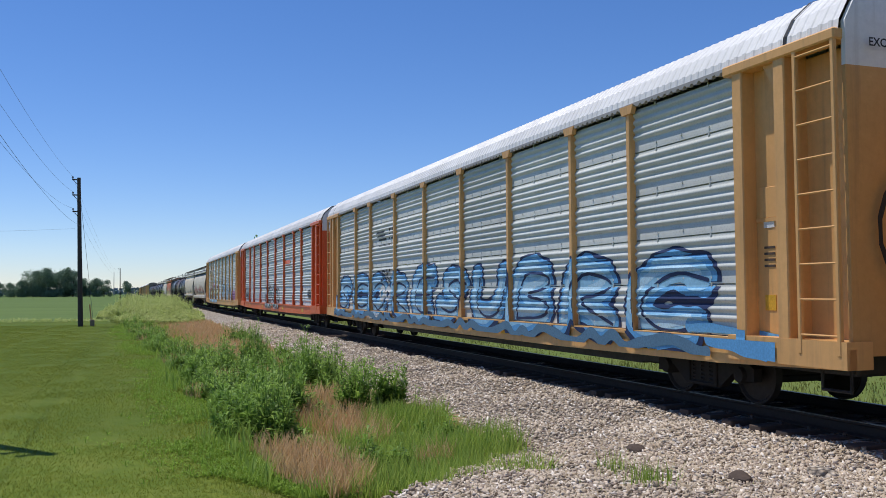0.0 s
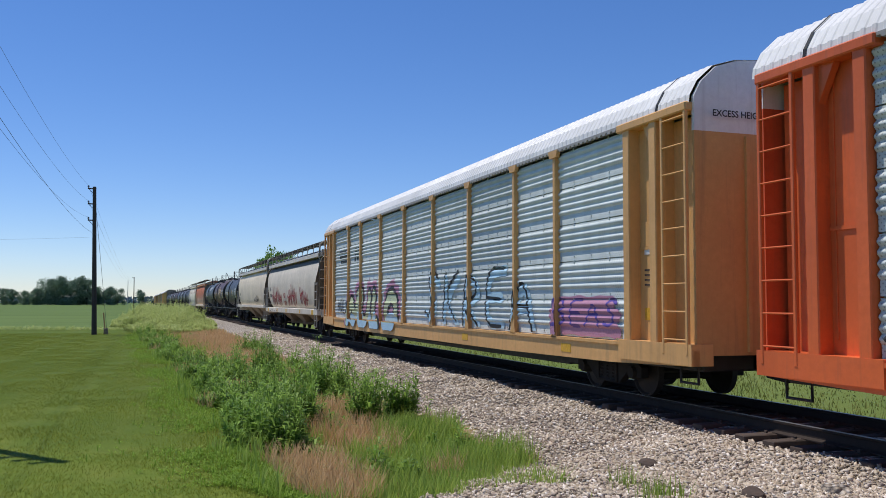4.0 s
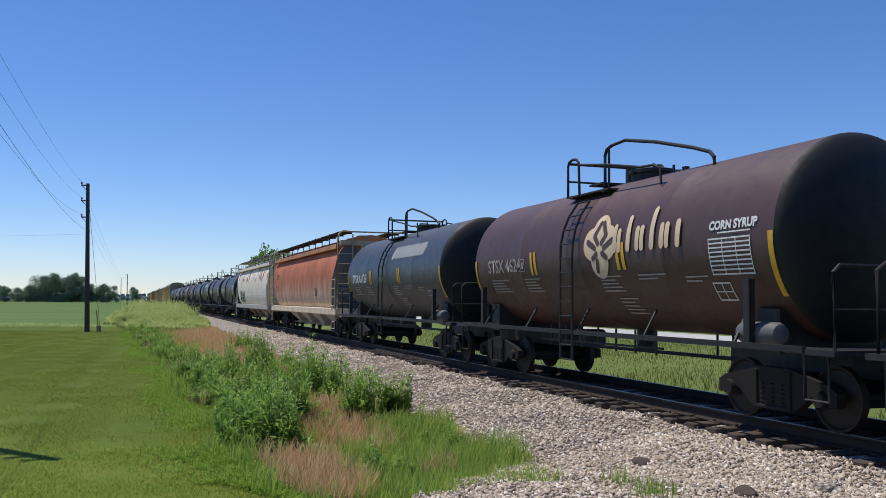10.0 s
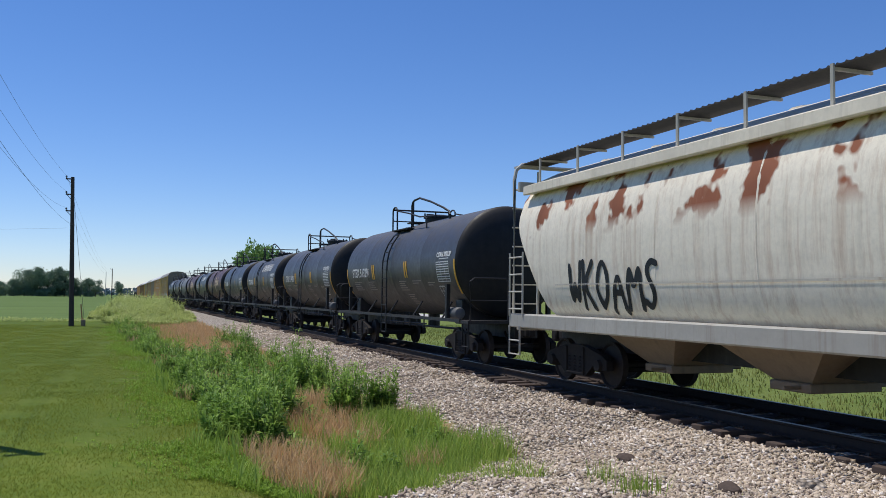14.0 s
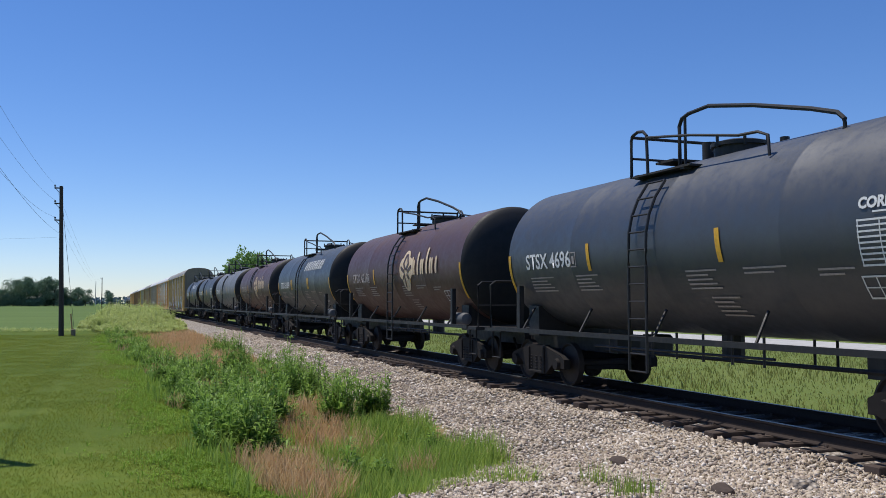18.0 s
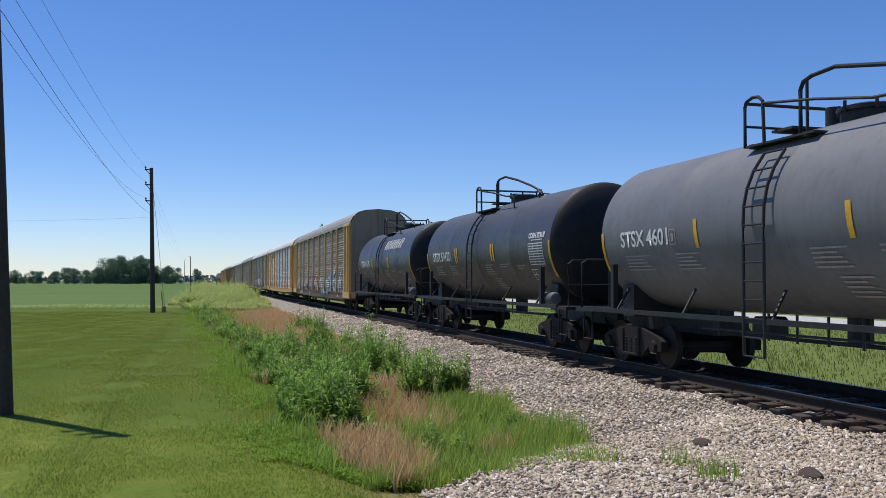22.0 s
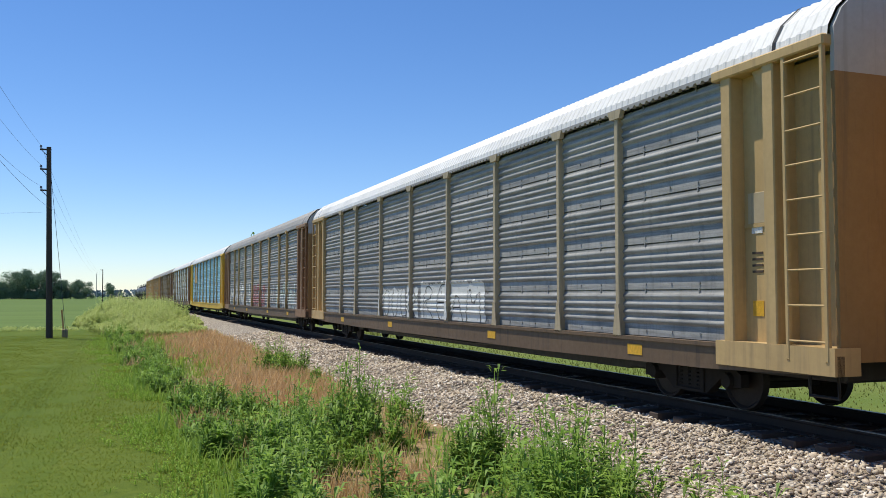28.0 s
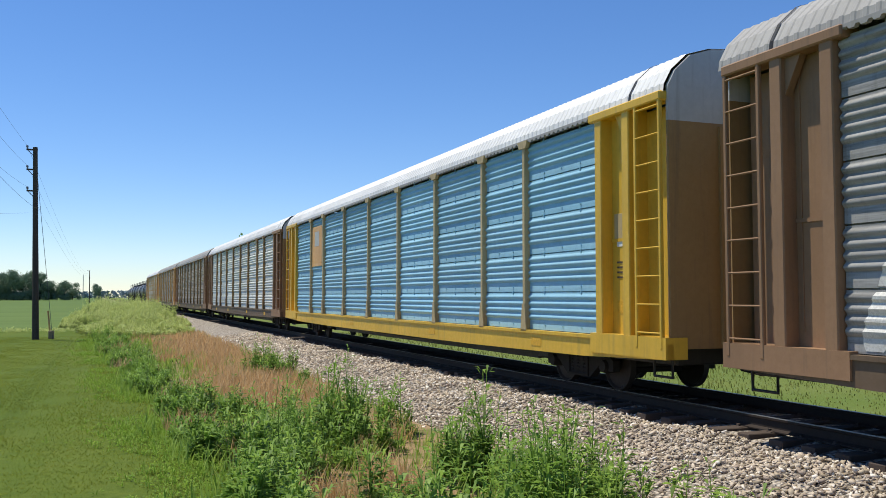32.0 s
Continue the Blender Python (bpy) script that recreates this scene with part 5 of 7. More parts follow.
M["zinc_pale"] = panel_paint("pale_zinc_sheet", (0.66, 0.71, 0.69), (0.44, 0.47, 0.46), 0.3, (0.56, 0.62, 0.62), 0.5)
M["roof_white"] = paint("white_roof", (0.76, 0.75, 0.74), 0.5, 0.25, (0.35, 0.34, 0.33))
M["roof_grey"] = paint("dull_roof", (0.37, 0.355, 0.34), 0.6, 0.4, (0.2, 0.17, 0.15))
M["end_grey"] = paint("pale_end_sheet", (0.5, 0.5, 0.49), 0.6, 0.4, (0.2, 0.16, 0.12))
M["hop_grey"] = paint("pale_grey_paint", (0.7, 0.62, 0.5), 0.55, 0.35, (0.25, 0.2, 0.14))
M["hop_green"] = paint("beige_grey_paint", (0.76, 0.64, 0.48), 0.55, 0.4, (0.2, 0.17, 0.12))
M["band_green"] = paint("dark_band_paint", (0.05, 0.058, 0.05), 0.6, 0.3)
M["hop_roof"] = paint("hopper_roof_paint", (0.6, 0.58, 0.53), 0.6, 0.4, (0.2, 0.16, 0.12))
M["hop_sill"] = paint("cream_sill_paint", (0.66, 0.6, 0.5), 0.6, 0.5, (0.3, 0.15, 0.08))
M["hop_trim"] = paint("hopper_trim_paint", (0.42, 0.4, 0.35), 0.6, 0.5, (0.2, 0.13, 0.08))
M["hop_bin"] = paint("dusty_bin_paint", (0.28, 0.21, 0.145), 0.7, 0.5, (0.1, 0.08, 0.06))
M["bin_pale"] = paint("pale_bin_paint", (0.5, 0.47, 0.41), 0.7, 0.5, (0.16, 0.12, 0.09))
M["end_red"] = paint("dark_red_end_paint", (0.72, 0.12, 0.035), 0.6, 0.3)
M["end_tan"] = paint("tan_end_paint", (0.62, 0.34, 0.12), 0.6, 0.35)
M["end_pale"] = paint("white_end_paint", (0.78, 0.78, 0.77), 0.6, 0.3, (0.3, 0.27, 0.24))
M["end_brown"] = paint("grimy_brown_end_paint", (0.27, 0.22, 0.16), 0.65, 0.5, (0.1, 0.08, 0.06))
M["rack_brown"] = paint("brown_frame_paint", (0.3, 0.17, 0.09), 0.6, 0.45)
M["tan_grey"] = paint("faded_tan_paint", (0.47, 0.38, 0.25), 0.6, 0.4)
M["tan_door"] = paint("dusty_tan_paint", (0.54, 0.37, 0.17), 0.6, 0.4)
M["tan_warm"] = paint("warm_tan_paint", (0.66, 0.45, 0.16), 0.55, 0.35)
# tank heads: grimy black, darkened further to paint in their shade
M["tank_head"] = paint("grimy_black_head_paint", (0.011, 0.011, 0.012), 0.6, 0.3, (0.03, 0.027, 0.024), grain=5)
# hopper ends: grime, plus the shade of the end painted into the base colour
M["hop_end"] = paint("grimy_end_paint", (0.12, 0.105, 0.09), 0.75, 0.5, (0.05, 0.04, 0.035))
M["rust_body"] = rusty("rusted_pale_paint", (0.72, 0.62, 0.45), (0.56, 0.19, 0.105), 1.0, 2.5)
M["rust_trim"] = rusty("rusted_trim_paint", (0.84, 0.68, 0.48), (0.55, 0.26, 0.14), 0.9, 3.6)
M["patch_roof"] = paint("cream_roof_paint", (0.78, 0.7, 0.56), 0.6, 0.35, (0.3, 0.22, 0.15))
M["patch_body"] = rusty("patched_white_paint", (0.88, 0.8, 0.65), (0.33, 0.12, 0.065), 0, 1, True)
M["rust_post"] = paint("weathered_cream_post_paint", (0.55, 0.43, 0.3), 0.65, 0.5, (0.3, 0.17, 0.09))
M["rust_end"] = paint("blue_grey_end_paint", (0.15, 0.17, 0.19), 0.65, 0.4, (0.07, 0.07, 0.07))
M["rust_sill"] = rusty("rust_streaked_cream_sill", (0.86, 0.74, 0.55), (0.55, 0.27, 0.12), 0.62, 3.0)
M["patch_trim"] = paint("grey_trim_paint", (0.5, 0.48, 0.42), 0.6, 0.4)
M["tank_black"] = paint("black_tank_paint", (0.038, 0.037, 0.039), 0.48, 0.3, (0.09, 0.082, 0.074), grain=5, spec=0.95)
M["tank_blue"] = paint("blue_black_tank_paint", (0.04, 0.045, 0.055), 0.46, 0.25, (0.06, 0.06, 0.06), grain=5, spec=0.9)
M["tank_green"] = paint("green_black_tank_paint", (0.042, 0.05, 0.055), 0.46, 0.25, (0.06, 0.06, 0.06), grain=5, spec=0.9)
M["tank_brown"] = paint("maroon_tank_paint", (0.08, 0.034, 0.027), 0.5, 0.3, (0.05, 0.035, 0.03), grain=5, spec=0.7)
M["tank_grey"] = paint("faded_grey_tank_paint", (0.17, 0.17, 0.175), 0.5, 0.3, (0.05, 0.045, 0.045), grain=5)
M["reservoir"] = paint("reservoir_paint", (0.12, 0.12, 0.12), 0.6, 0.3)
M["emblem"] = paint("peeling_cream_paint", (0.72, 0.55, 0.36), 0.6, 0.35, (0.2, 0.09, 0.05))
for key, c in (("g_blue", (0.12, 0.36, 0.66)), ("g_navy", (0.02, 0.035, 0.1)), ("g_pale", (0.45, 0.66, 0.8)), ("g_white", (0.72, 0.72, 0.7)), ("g_black", (0.02, 0.022, 0.025)), ("g_red", (0.5, 0.05, 0.05)), ("g_steel", (0.1, 0.2, 0.3)), ("g_dullred", (0.4, 0.06, 0.07)), ("g_fade", (0.52, 0.52, 0.5)), ("g_lime", (0.6, 0.66, 0.42)), ("g_chalk", (0.5, 0.5, 0.48)), ("g_faint", (0.68, 0.66, 0.62)), ("g_oldred", (0.38, 0.12, 0.12)), ("g_aqua", (0.47, 0.56, 0.53)),
               ("g_pink", (0.5, 0.25, 0.36)), ("g_teal", (0.2, 0.5, 0.5)), ("g_violet", (0.12, 0.08, 0.35)), ("g_lightblue", (0.3, 0.58, 0.8)), ("g_redbrown", (0.27, 0.06, 0.055))):
    M[key] = plain("spray_" + key[2:], c, 0.55, 0, 30)


def tag(car, word, u, v, w, h, fill, line, surf, width=0.1, seed=1, label="spray-painted graffiti letters"):
    st = scrawl(word, u, v, w, h, seed)
    if line:
        spray(st, surf, M[line], car, width + 0.045, "graffiti", label, 0.035, inner=width, seed=seed)
    spray(st, surf, M[fill], car, width, "graffiti", label, 0.035, seed=seed)


# leading autoracks
autorack(-7.8, "tan autorack car with grey corrugated sides and scrawled end", M["tan"], M["zinc"], M["roof_white"], M["end_tan"], M["end_pale"])
c = autorack(20.8, "autorack car with tan posts, zinc sides and wide blue graffiti", M["tan"], M["zinc"], M["roof_white"], M["end_tan"], M["end_pale"])
M["g_sky"] = plain("spray_sky_blue", (0.3, 0.56, 0.76), 0.55, 0, 6)
WORD = "SCORESUBRC"
spray(scrawl(WORD, 12.2, 1.0, 23.3, 0.92, 3), rack_surf, M["g_navy"], c, 0.4, label="navy graffiti outlines", cell=0.035, fuzz=0.02)
spray(scrawl(WORD, 12.2, 1.02, 23.3, 0.94, 3), rack_surf, M["g_blue"], c, 0.31, label="mid-blue graffiti letter edges", cell=0.035, fuzz=0.03)
spray(scrawl(WORD, 12.22, 1.06, 23.3, 0.92, 3), rack_surf, M["g_sky"], c, 0.22, label="wide light-blue graffiti letters", cell=0.03, fuzz=0.03)
spray(scrawl(WORD, 12.3, 1.12, 23.3, 0.9, 3), rack_surf, M["g_pale"], c, 0.075, label="pale blue graffiti highlights", fuzz=0.02)
spray(scrawl(WORD, 12.08, 1.0, 23.3, 0.92, 3), rack_surf, M["g_navy"], c, 0.03, label="navy graffiti linework")
spray([[(12.2 - 0.06 * i, 0.8 + 0.07 * math.sin(i * 0.31 + 2 * math.sin(i * 0.11)) + 0.04 * math.sin(i * 0.17)) for i in range(390)]], rack_surf, M["g_steel"], c, 0.09, label="steel-blue graffiti waves on the sill")
spray([[(-11.2, 0.95), (-12.0, 0.85), (-12.5, 0.78)], [(-10.6, 1.1), (-11.9, 0.98), (-12.5, 0.95)]], rack_surf, M["g_blue"], c, 0.1, label="blue graffiti tail", fuzz=0.02)
tag(c, "OO", 6.1, 1.35, 1.3, 0.4, "g_white", None, rack_surf, 0.08, 37, "white graffiti eyes")
tag(c, "SK", 6.0, 1.95, 1.2, 0.35, "g_black", None, rack_face, 0.03, 16, "thin black graffiti")
spray([[(0.6 * math.cos(a) - 0.5, 2.3 + 0.7 * math.sin(a)) for a in np.linspace(0, 5.5, 14)], [(-0.3, 3.3), (0.3, 3.6), (-0.6, 3.7)]], lambda u, v: (u, -13.745, v), M["g_black"], c, 0.035, label="black graffiti loops on the end")
text_on("TTGX 704284", 0.27, lambda u, v: (-1.592, u, v), (7.25, 0.74), M["white"], c, "lettering", "white stencilled car mark", flip=True)
blocks_on([(5.6, 3.5, 0.9, 0.06), (5.5, 3.38, 0.9, 0.06), (5.4, 3.26, 0.9, 0.06), (5.0, 3.26, 0.14, 0.34), (4.7, 3.26, 0.14, 0.34), (5.0, 3.08, 1.3, 0.05)], rack_surf, M["dark_letter"], c, "emblem", "black railway emblem bars", slant=-0.4)
c = autorack(49.5, "orange-red framed autorack car with zinc sides and black graffiti", M["orange"], M["zinc_pale"], M["roof_white"], M["end_red"], M["end_pale"])
tag(c, "KONGA", 1.9, 0.88, 4.6, 1.0, "g_black", "g_white", rack_surf, 0.2, 5, "black graffiti letters with white glow")
tag(c, "KONGA", 1.85, 0.9, 4.6, 1.05, "g_white", None, rack_surf, 0.075, 5, "white graffiti letter cores")
tag(c, "KONGA", 1.75, 0.88, 4.6, 0.9, "g_teal", None, rack_surf, 0.03, 25, "thin teal graffiti shading")
tag(c, "SW", 2.6, 1.05, 0.6, 0.45, "g_black", None, rack_face, 0.03, 26, "thin black graffiti")
tag(c, "SWAK", 11.7, 1.1, 1.9, 0.8, "g_black", None, rack_face, 0.035, 6, "thin black graffiti")
tag(c, "WKO", -10.5, 1.35, 0.8, 0.36, "g_black", None, rack_face, 0.03, 7, "thin black graffiti")
blocks_on([(-5.9, 3.05, 1.9, 0.2), (-5.9, 2.95, 1.9, 0.03)], rack_surf, M["orange"], c, "emblem", "orange stripe")
c = autorack(78.3, "tan autorack car with pale zinc sides and white graffiti", M["tan"], M["zinc_pale"], M["roof_white"], M["end_tan"], M["end_pale"])
spray(scrawl("NULO", 9.3, 1.05, 7.2, 0.95, 39), rack_surf, M["g_pink"], c, 0.42, label="soft pink graffiti glow", fuzz=0.06)
tag(c, "NULO", 9.2, 0.85, 7.0, 1.05, "g_black", None, rack_surf, 0.33, 9, "black graffiti letter shadows")
tag(c, "NULO", 9.25, 0.85, 7.0, 1.05, "g_lime", None, rack_surf, 0.2, 9, "pale yellow-green graffiti letters")
tag(c, "NULO", 9.2, 0.8, 7.0, 0.35, "g_pale", None, rack_surf, 0.16, 9, "pale blue graffiti letters")
tag(c, "NULS", 11.1, 1.2, 1.7, 0.5, "g_black", None, rack_face, 0.03, 19, "thin black graffiti lines")
tag(c, "SKREA", -0.6, 1.1, 7.6, 1.2, "g_pale", None, rack_face, 0.12, 10, "pale graffiti letters")
tag(c, "SKREA", -0.5, 1.1, 7.6, 1.3, "g_black", None, rack_face, 0.04, 20, "black graffiti outlines")
spray([[(-8.9, 1.15), (-11.4, 1.15)], [(-8.9, 1.4), (-11.4, 1.4)], [(-9.2, 1.62), (-11.2, 1.62)]], rack_face, M["g_pink"], c, 0.13, label="pink graffiti ground", fuzz=0.05)
tag(c, "BEAS", -8.9, 1.2, 2.6, 0.5, "g_violet", None, rack_face, 0.03, 29, "thin violet graffiti")
blocks_on([(9.6, 3.6, 1.4, 0.1), (9.5, 3.4, 1.4, 0.1), (9.4, 3.2, 1.4, 0.1), (8.1, 3.2, 0.25, 0.5), (7.7, 3.2, 0.25, 0.5), (7.1, 3.2, 0.4, 0.5)], rack_surf, M["dark_letter"], c, "emblem", "black railway emblem bars", slant=-0.4)
for who, y in ((CARS[1][0], -1), (CARS[2][0], -1), (CARS[3][0], -1)):
    text_on("EXCESS HEIGHT CAR", 0.14, lambda u, v: (u, -13.74, v), (-1.2, 4.42), M["dark_letter"], who, "lettering", "small black end lettering")

# two pale hoppers
c = hopper(102.2, "pale grey covered hopper car with long red graffiti", M["hop_grey"], M["hop_roof"], M["hop_trim"], M["hop_sill"], M["hop_bin"])
rng_s = random.Random(88)
for u0, u1, top in ((6.2, 2.2, 1.1), (0.3, -2.8, 1.15), (-3.7, -6.0, 0.85)):
    lines = []
    for k in range(int((u0 - u1) / 0.42)):
        u, v = u0 - 0.42 * k, 1.42 + rng_s.uniform(0, 0.12)
        h = top * rng_s.uniform(0.45, 1.0)
        lines.append([(u, v + h), (u - 0.12, v + h * 0.55), (u - rng_s.uniform(-0.1, 0.25), v), (u - 0.3, v + h * rng_s.uniform(0.3, 0.7)), (u - 0.45, v + h * rng_s.uniform(0.6, 1.0))])
        if k % 3 == 1:
            lines.append([(u + 0.2, v + h * 0.5), (u - 0.5, v + h * rng_s.uniform(0.3, 0.8))])
    spray(lines, hop_surf, M["g_dullred"], c, 0.045, label="dull red graffiti scrawl", fuzz=0.02)
# dark green-grey strip along the top of both body sides
band, zs = Geo(), np.linspace(3.44, 3.72, 5)
for s_ in (-1, 1):
    band.add([(s_ * (hop_x(z) - 0.008), e * (hop_end(z) - 0.03), z) for z in zs for e in (-1, 1)], [(2 * k, 2 * k + 1, 2 * k + 3, 2 * k + 2) for k in range(4)])
part("upper_band", band.mesh("upper_band", M["band_green"]), c, None, "dark green-grey band under the roof")
text_on("NO", 0.42, hop_surf, (1.75, 1.85), M["g_dullred"], c, "graffiti", "dull red graffiti word", flip=True)
text_on("SIREP", 0.34, hop_surf, (1.75, 1.45), M["g_dullred"], c, "graffiti", "dull red graffiti word", flip=True)
text_on("CEFX", 0.3, hop_surf, (7.25, 2.3), M["dark_letter"], c, "lettering", "black stencilled car mark", flip=True)
text_on("10089", 0.3, hop_surf, (7.2, 1.92), M["dark_letter"], c, "lettering", "black stencilled car number", flip=True)
for q in (c,):
    blocks_on([(7.3, 1.06, 0.4, 0.18), (3.6, 1.06, 0.4, 0.18), (0.2, 1.06, 0.4, 0.18), (-4.2, 1.06, 0.4, 0.18), (-7.7, 1.04, 0.5, 0.22)], lambda u, v: (-1.566, u, v), M["yellow"], q, "reflector", "yellow reflective patches on the sill")
    blocks_on([(6.4 - 0.9 * k, 1.07 + 0.05 * (k % 2), 0.5, 0.04) for k in range(4)], lambda u, v: (-1.566, u, v), M["dark_letter"], q)
c = hopper(119.9, "pale grey covered hopper car with thin black graffiti", M["hop_green"], M["hop_roof"], M["hop_trim"], M["hop_sill"], M["hop_bin"], slim_sill=True)
text_on("GACX", 0.3, hop_surf, (7.2, 2.15), M["dark_letter"], c, "lettering", "black stencilled car mark", flip=True)
text_on("127723", 0.3, hop_surf, (7.2, 1.75), M["dark_letter"], c, "lettering", "black stencilled car number", flip=True)
for u0, n, h in ((-2.0, 4, 0.3), (-3.1, 8, 0.46)):
    lines = []
    for k in range(n):
        u, v, g = u0 - 0.2 * k, 1.62 + rng_s.uniform(-0.04, 0.06), h * rng_s.uniform(0.6, 1.1)
        lines.append([(u, v + g), (u - 0.06, v + g * 0.4), (u - 0.02, v), (u - 0.14, v + g * rng_s.uniform(0.2, 0.6)), (u - 0.22, v + g * rng_s.uniform(0.5, 1.0)), (u - 0.2, v + g * 0.2)])
    spray(lines, hop_surf, M["g_black"], c, 0.018, label="thin black graffiti tag", fuzz=0.004)
spray([[(2.0, 1.62), (1.8, 1.75), (1.6, 1.68), (1.45, 1.78)], [(1.7, 1.6), (1.5, 1.62)]], hop_surf, M["g_black"], c, 0.018, label="thin black graffiti tag", fuzz=0.004)
# three tank cars
c = tank(135.9, "black tank car with white corn syrup stencil and white tag", M["tank_black"], "STSX 51258", "", "CORN SYRUP", 13.1)
tag(c, "ROSK", -1.7, 2.2, 1.0, 0.5, "g_white", None, tank_surf, 0.022, 31, "thin white graffiti tag")
tank(149.0, "maroon tank car with peeling cream emblem and lettering", M["tank_brown"], "STSX 4624", "emblem", "CORN SYRUP", 13.2, 1)
tank(162.3, "blue-black tank car with white wordmark", M["tank_blue"], "STSX 61126", "wordmark", "", 13.5, 2)
# rusted and patched hoppers
c = hopper(178.5, "covered hopper car with rusted red sides and cream sill", M["rust_body"], M["rust_trim"], M["rust_post"], M["rust_sill"], M["bin_pale"], 4, 18.8, slope=M["rust_end"], bracket=M["grate"])
text_on("SSPX", 0.4, hop_surf, (7.0, 2.75), M["tie"], c, "lettering", "dark stencilled car mark", flip=True, bold=0.0)
text_on("2110", 0.4, hop_surf, (7.0, 2.12), M["tie"], c, "lettering", "dark stencilled car number", flip=True, bold=0.0)
blocks_on([(-4.55, 1.8, 0.42, 0.34)], hop_surf, M["dark_letter"], c, "data_plate", "small dark data plate")
blocks_on([(-4.52, 1.83, 0.15, 0.26), (-4.32, 1.83, 0.15, 0.26)], lambda u, v: (hop_x(v) - 0.018, u, v), M["tank_grey"], c, "data_plate")
# the sill wears the darker trim colour to paint in shade low down
c = hopper(197.4, "white covered hopper car with rust blotches and black graffiti", M["patch_body"], M["patch_roof"], M["patch_trim"], M["hop_trim"], M["hop_bin"], 4, 18.9, slope=M["patch_roof"])
tag(c, "WKOAMS", 6.2, 1.45, 2.9, 0.8, "g_black", None, hop_surf, 0.05, 41, "black graffiti scrawl")
blocks_on([(-5.9, 1.86, 12.6, 0.03)], hop_surf, M["hop_sill"], c, "seam", "pale weld seam")
# the long run of tank cars
run = [("tank_black", "STSX 51329", "", "CORN SYRUP"), ("tank_black", "STSX 51430", "", "CORN SYRUP"), ("tank_black", "STSX 3063", "wordmark", "CORN SYRUP"), ("tank_blue", "STSX 4696", "", "CORN SYRUP"),
       ("tank_brown", "STSX 4218", "emblem", ""), ("tank_green", "STSX 61389", "wordmark", ""), ("tank_brown", "STSX 4231", "emblem", ""), ("tank_grey", "STSX 4601", "", ""), ("tank_black", "STSX 51432", "", "CORN SYRUP"), ("tank_blue", "STSX 61175", "wordmark", "")]
words = {"tank_black": "black", "tank_blue": "blue-black", "tank_brown": "maroon", "tank_green": "green-black", "tank_grey": "faded grey"}
RUN = 0.7
ends = [207.0, 220.6, 233.9, 247.1, 260.3, 273.6, 287.0, 300.4, 314.0, 327.8, 341.4]
for k, (p, num, mark, prod) in enumerate(run):
    extra = {"emblem": "peeling cream emblem", "wordmark": "white wordmark", "": "white stencils and yellow stripes"}[mark]
    c = tank((ends[k] + ends[k + 1]) / 2 + RUN, "%s tank car with %s" % (words[p], extra), M[p], num, mark, prod, ends[k + 1] - ends[k], k + 2)
    if k == 9:
        tag(c, "SWOK", -1.7, 2.1, 1.7, 0.42, "g_steel", None, tank_surf, 0.025, 51, "dull graffiti tag")
# closing autoracks
B0, LEN = 342.8, 28.6
racks = [("tan autorack car with grimy ribbed sides and coloured graffiti", "tan_warm", "zinc_grimy", "roof_grey", "end_brown", "end_brown"),
         ("tan autorack car with pale blue-grey sides", "tan", "zinc_pale", "roof_white", "tan", "tan"),
         ("tan autorack car with dark grey sides and white graffiti", "tan_grey", "zinc_dark", "roof_white", "tan_dark", "end_grey"),
         ("tan autorack car with brownish sides and white block graffiti", "tan_door", "zinc_dark", "roof_grey", "tan_dark", "end_grey"),
         ("yellow autorack car with blue sides and a white roof", "tan_pale", "zinc_blue", "roof_white", "tan_dark", "end_grey"),
         ("brown autorack car with grey sides", "tan_dark", "zinc", "roof_white", "tan_dark", "end_grey"),
         ("brown autorack car with dull grey sides", "tan_dark", "zinc_grimy", "roof_grey", "tan_dark", "end_grey"),
         ("tan autorack car with brownish grey sides", "tan", "zinc_grimy", "roof_grey", "tan_dark", "end_grey"),
         ("tan autorack car with pale sides and a white roof", "tan", "zinc", "roof_white", "tan_dark", "end_grey")]
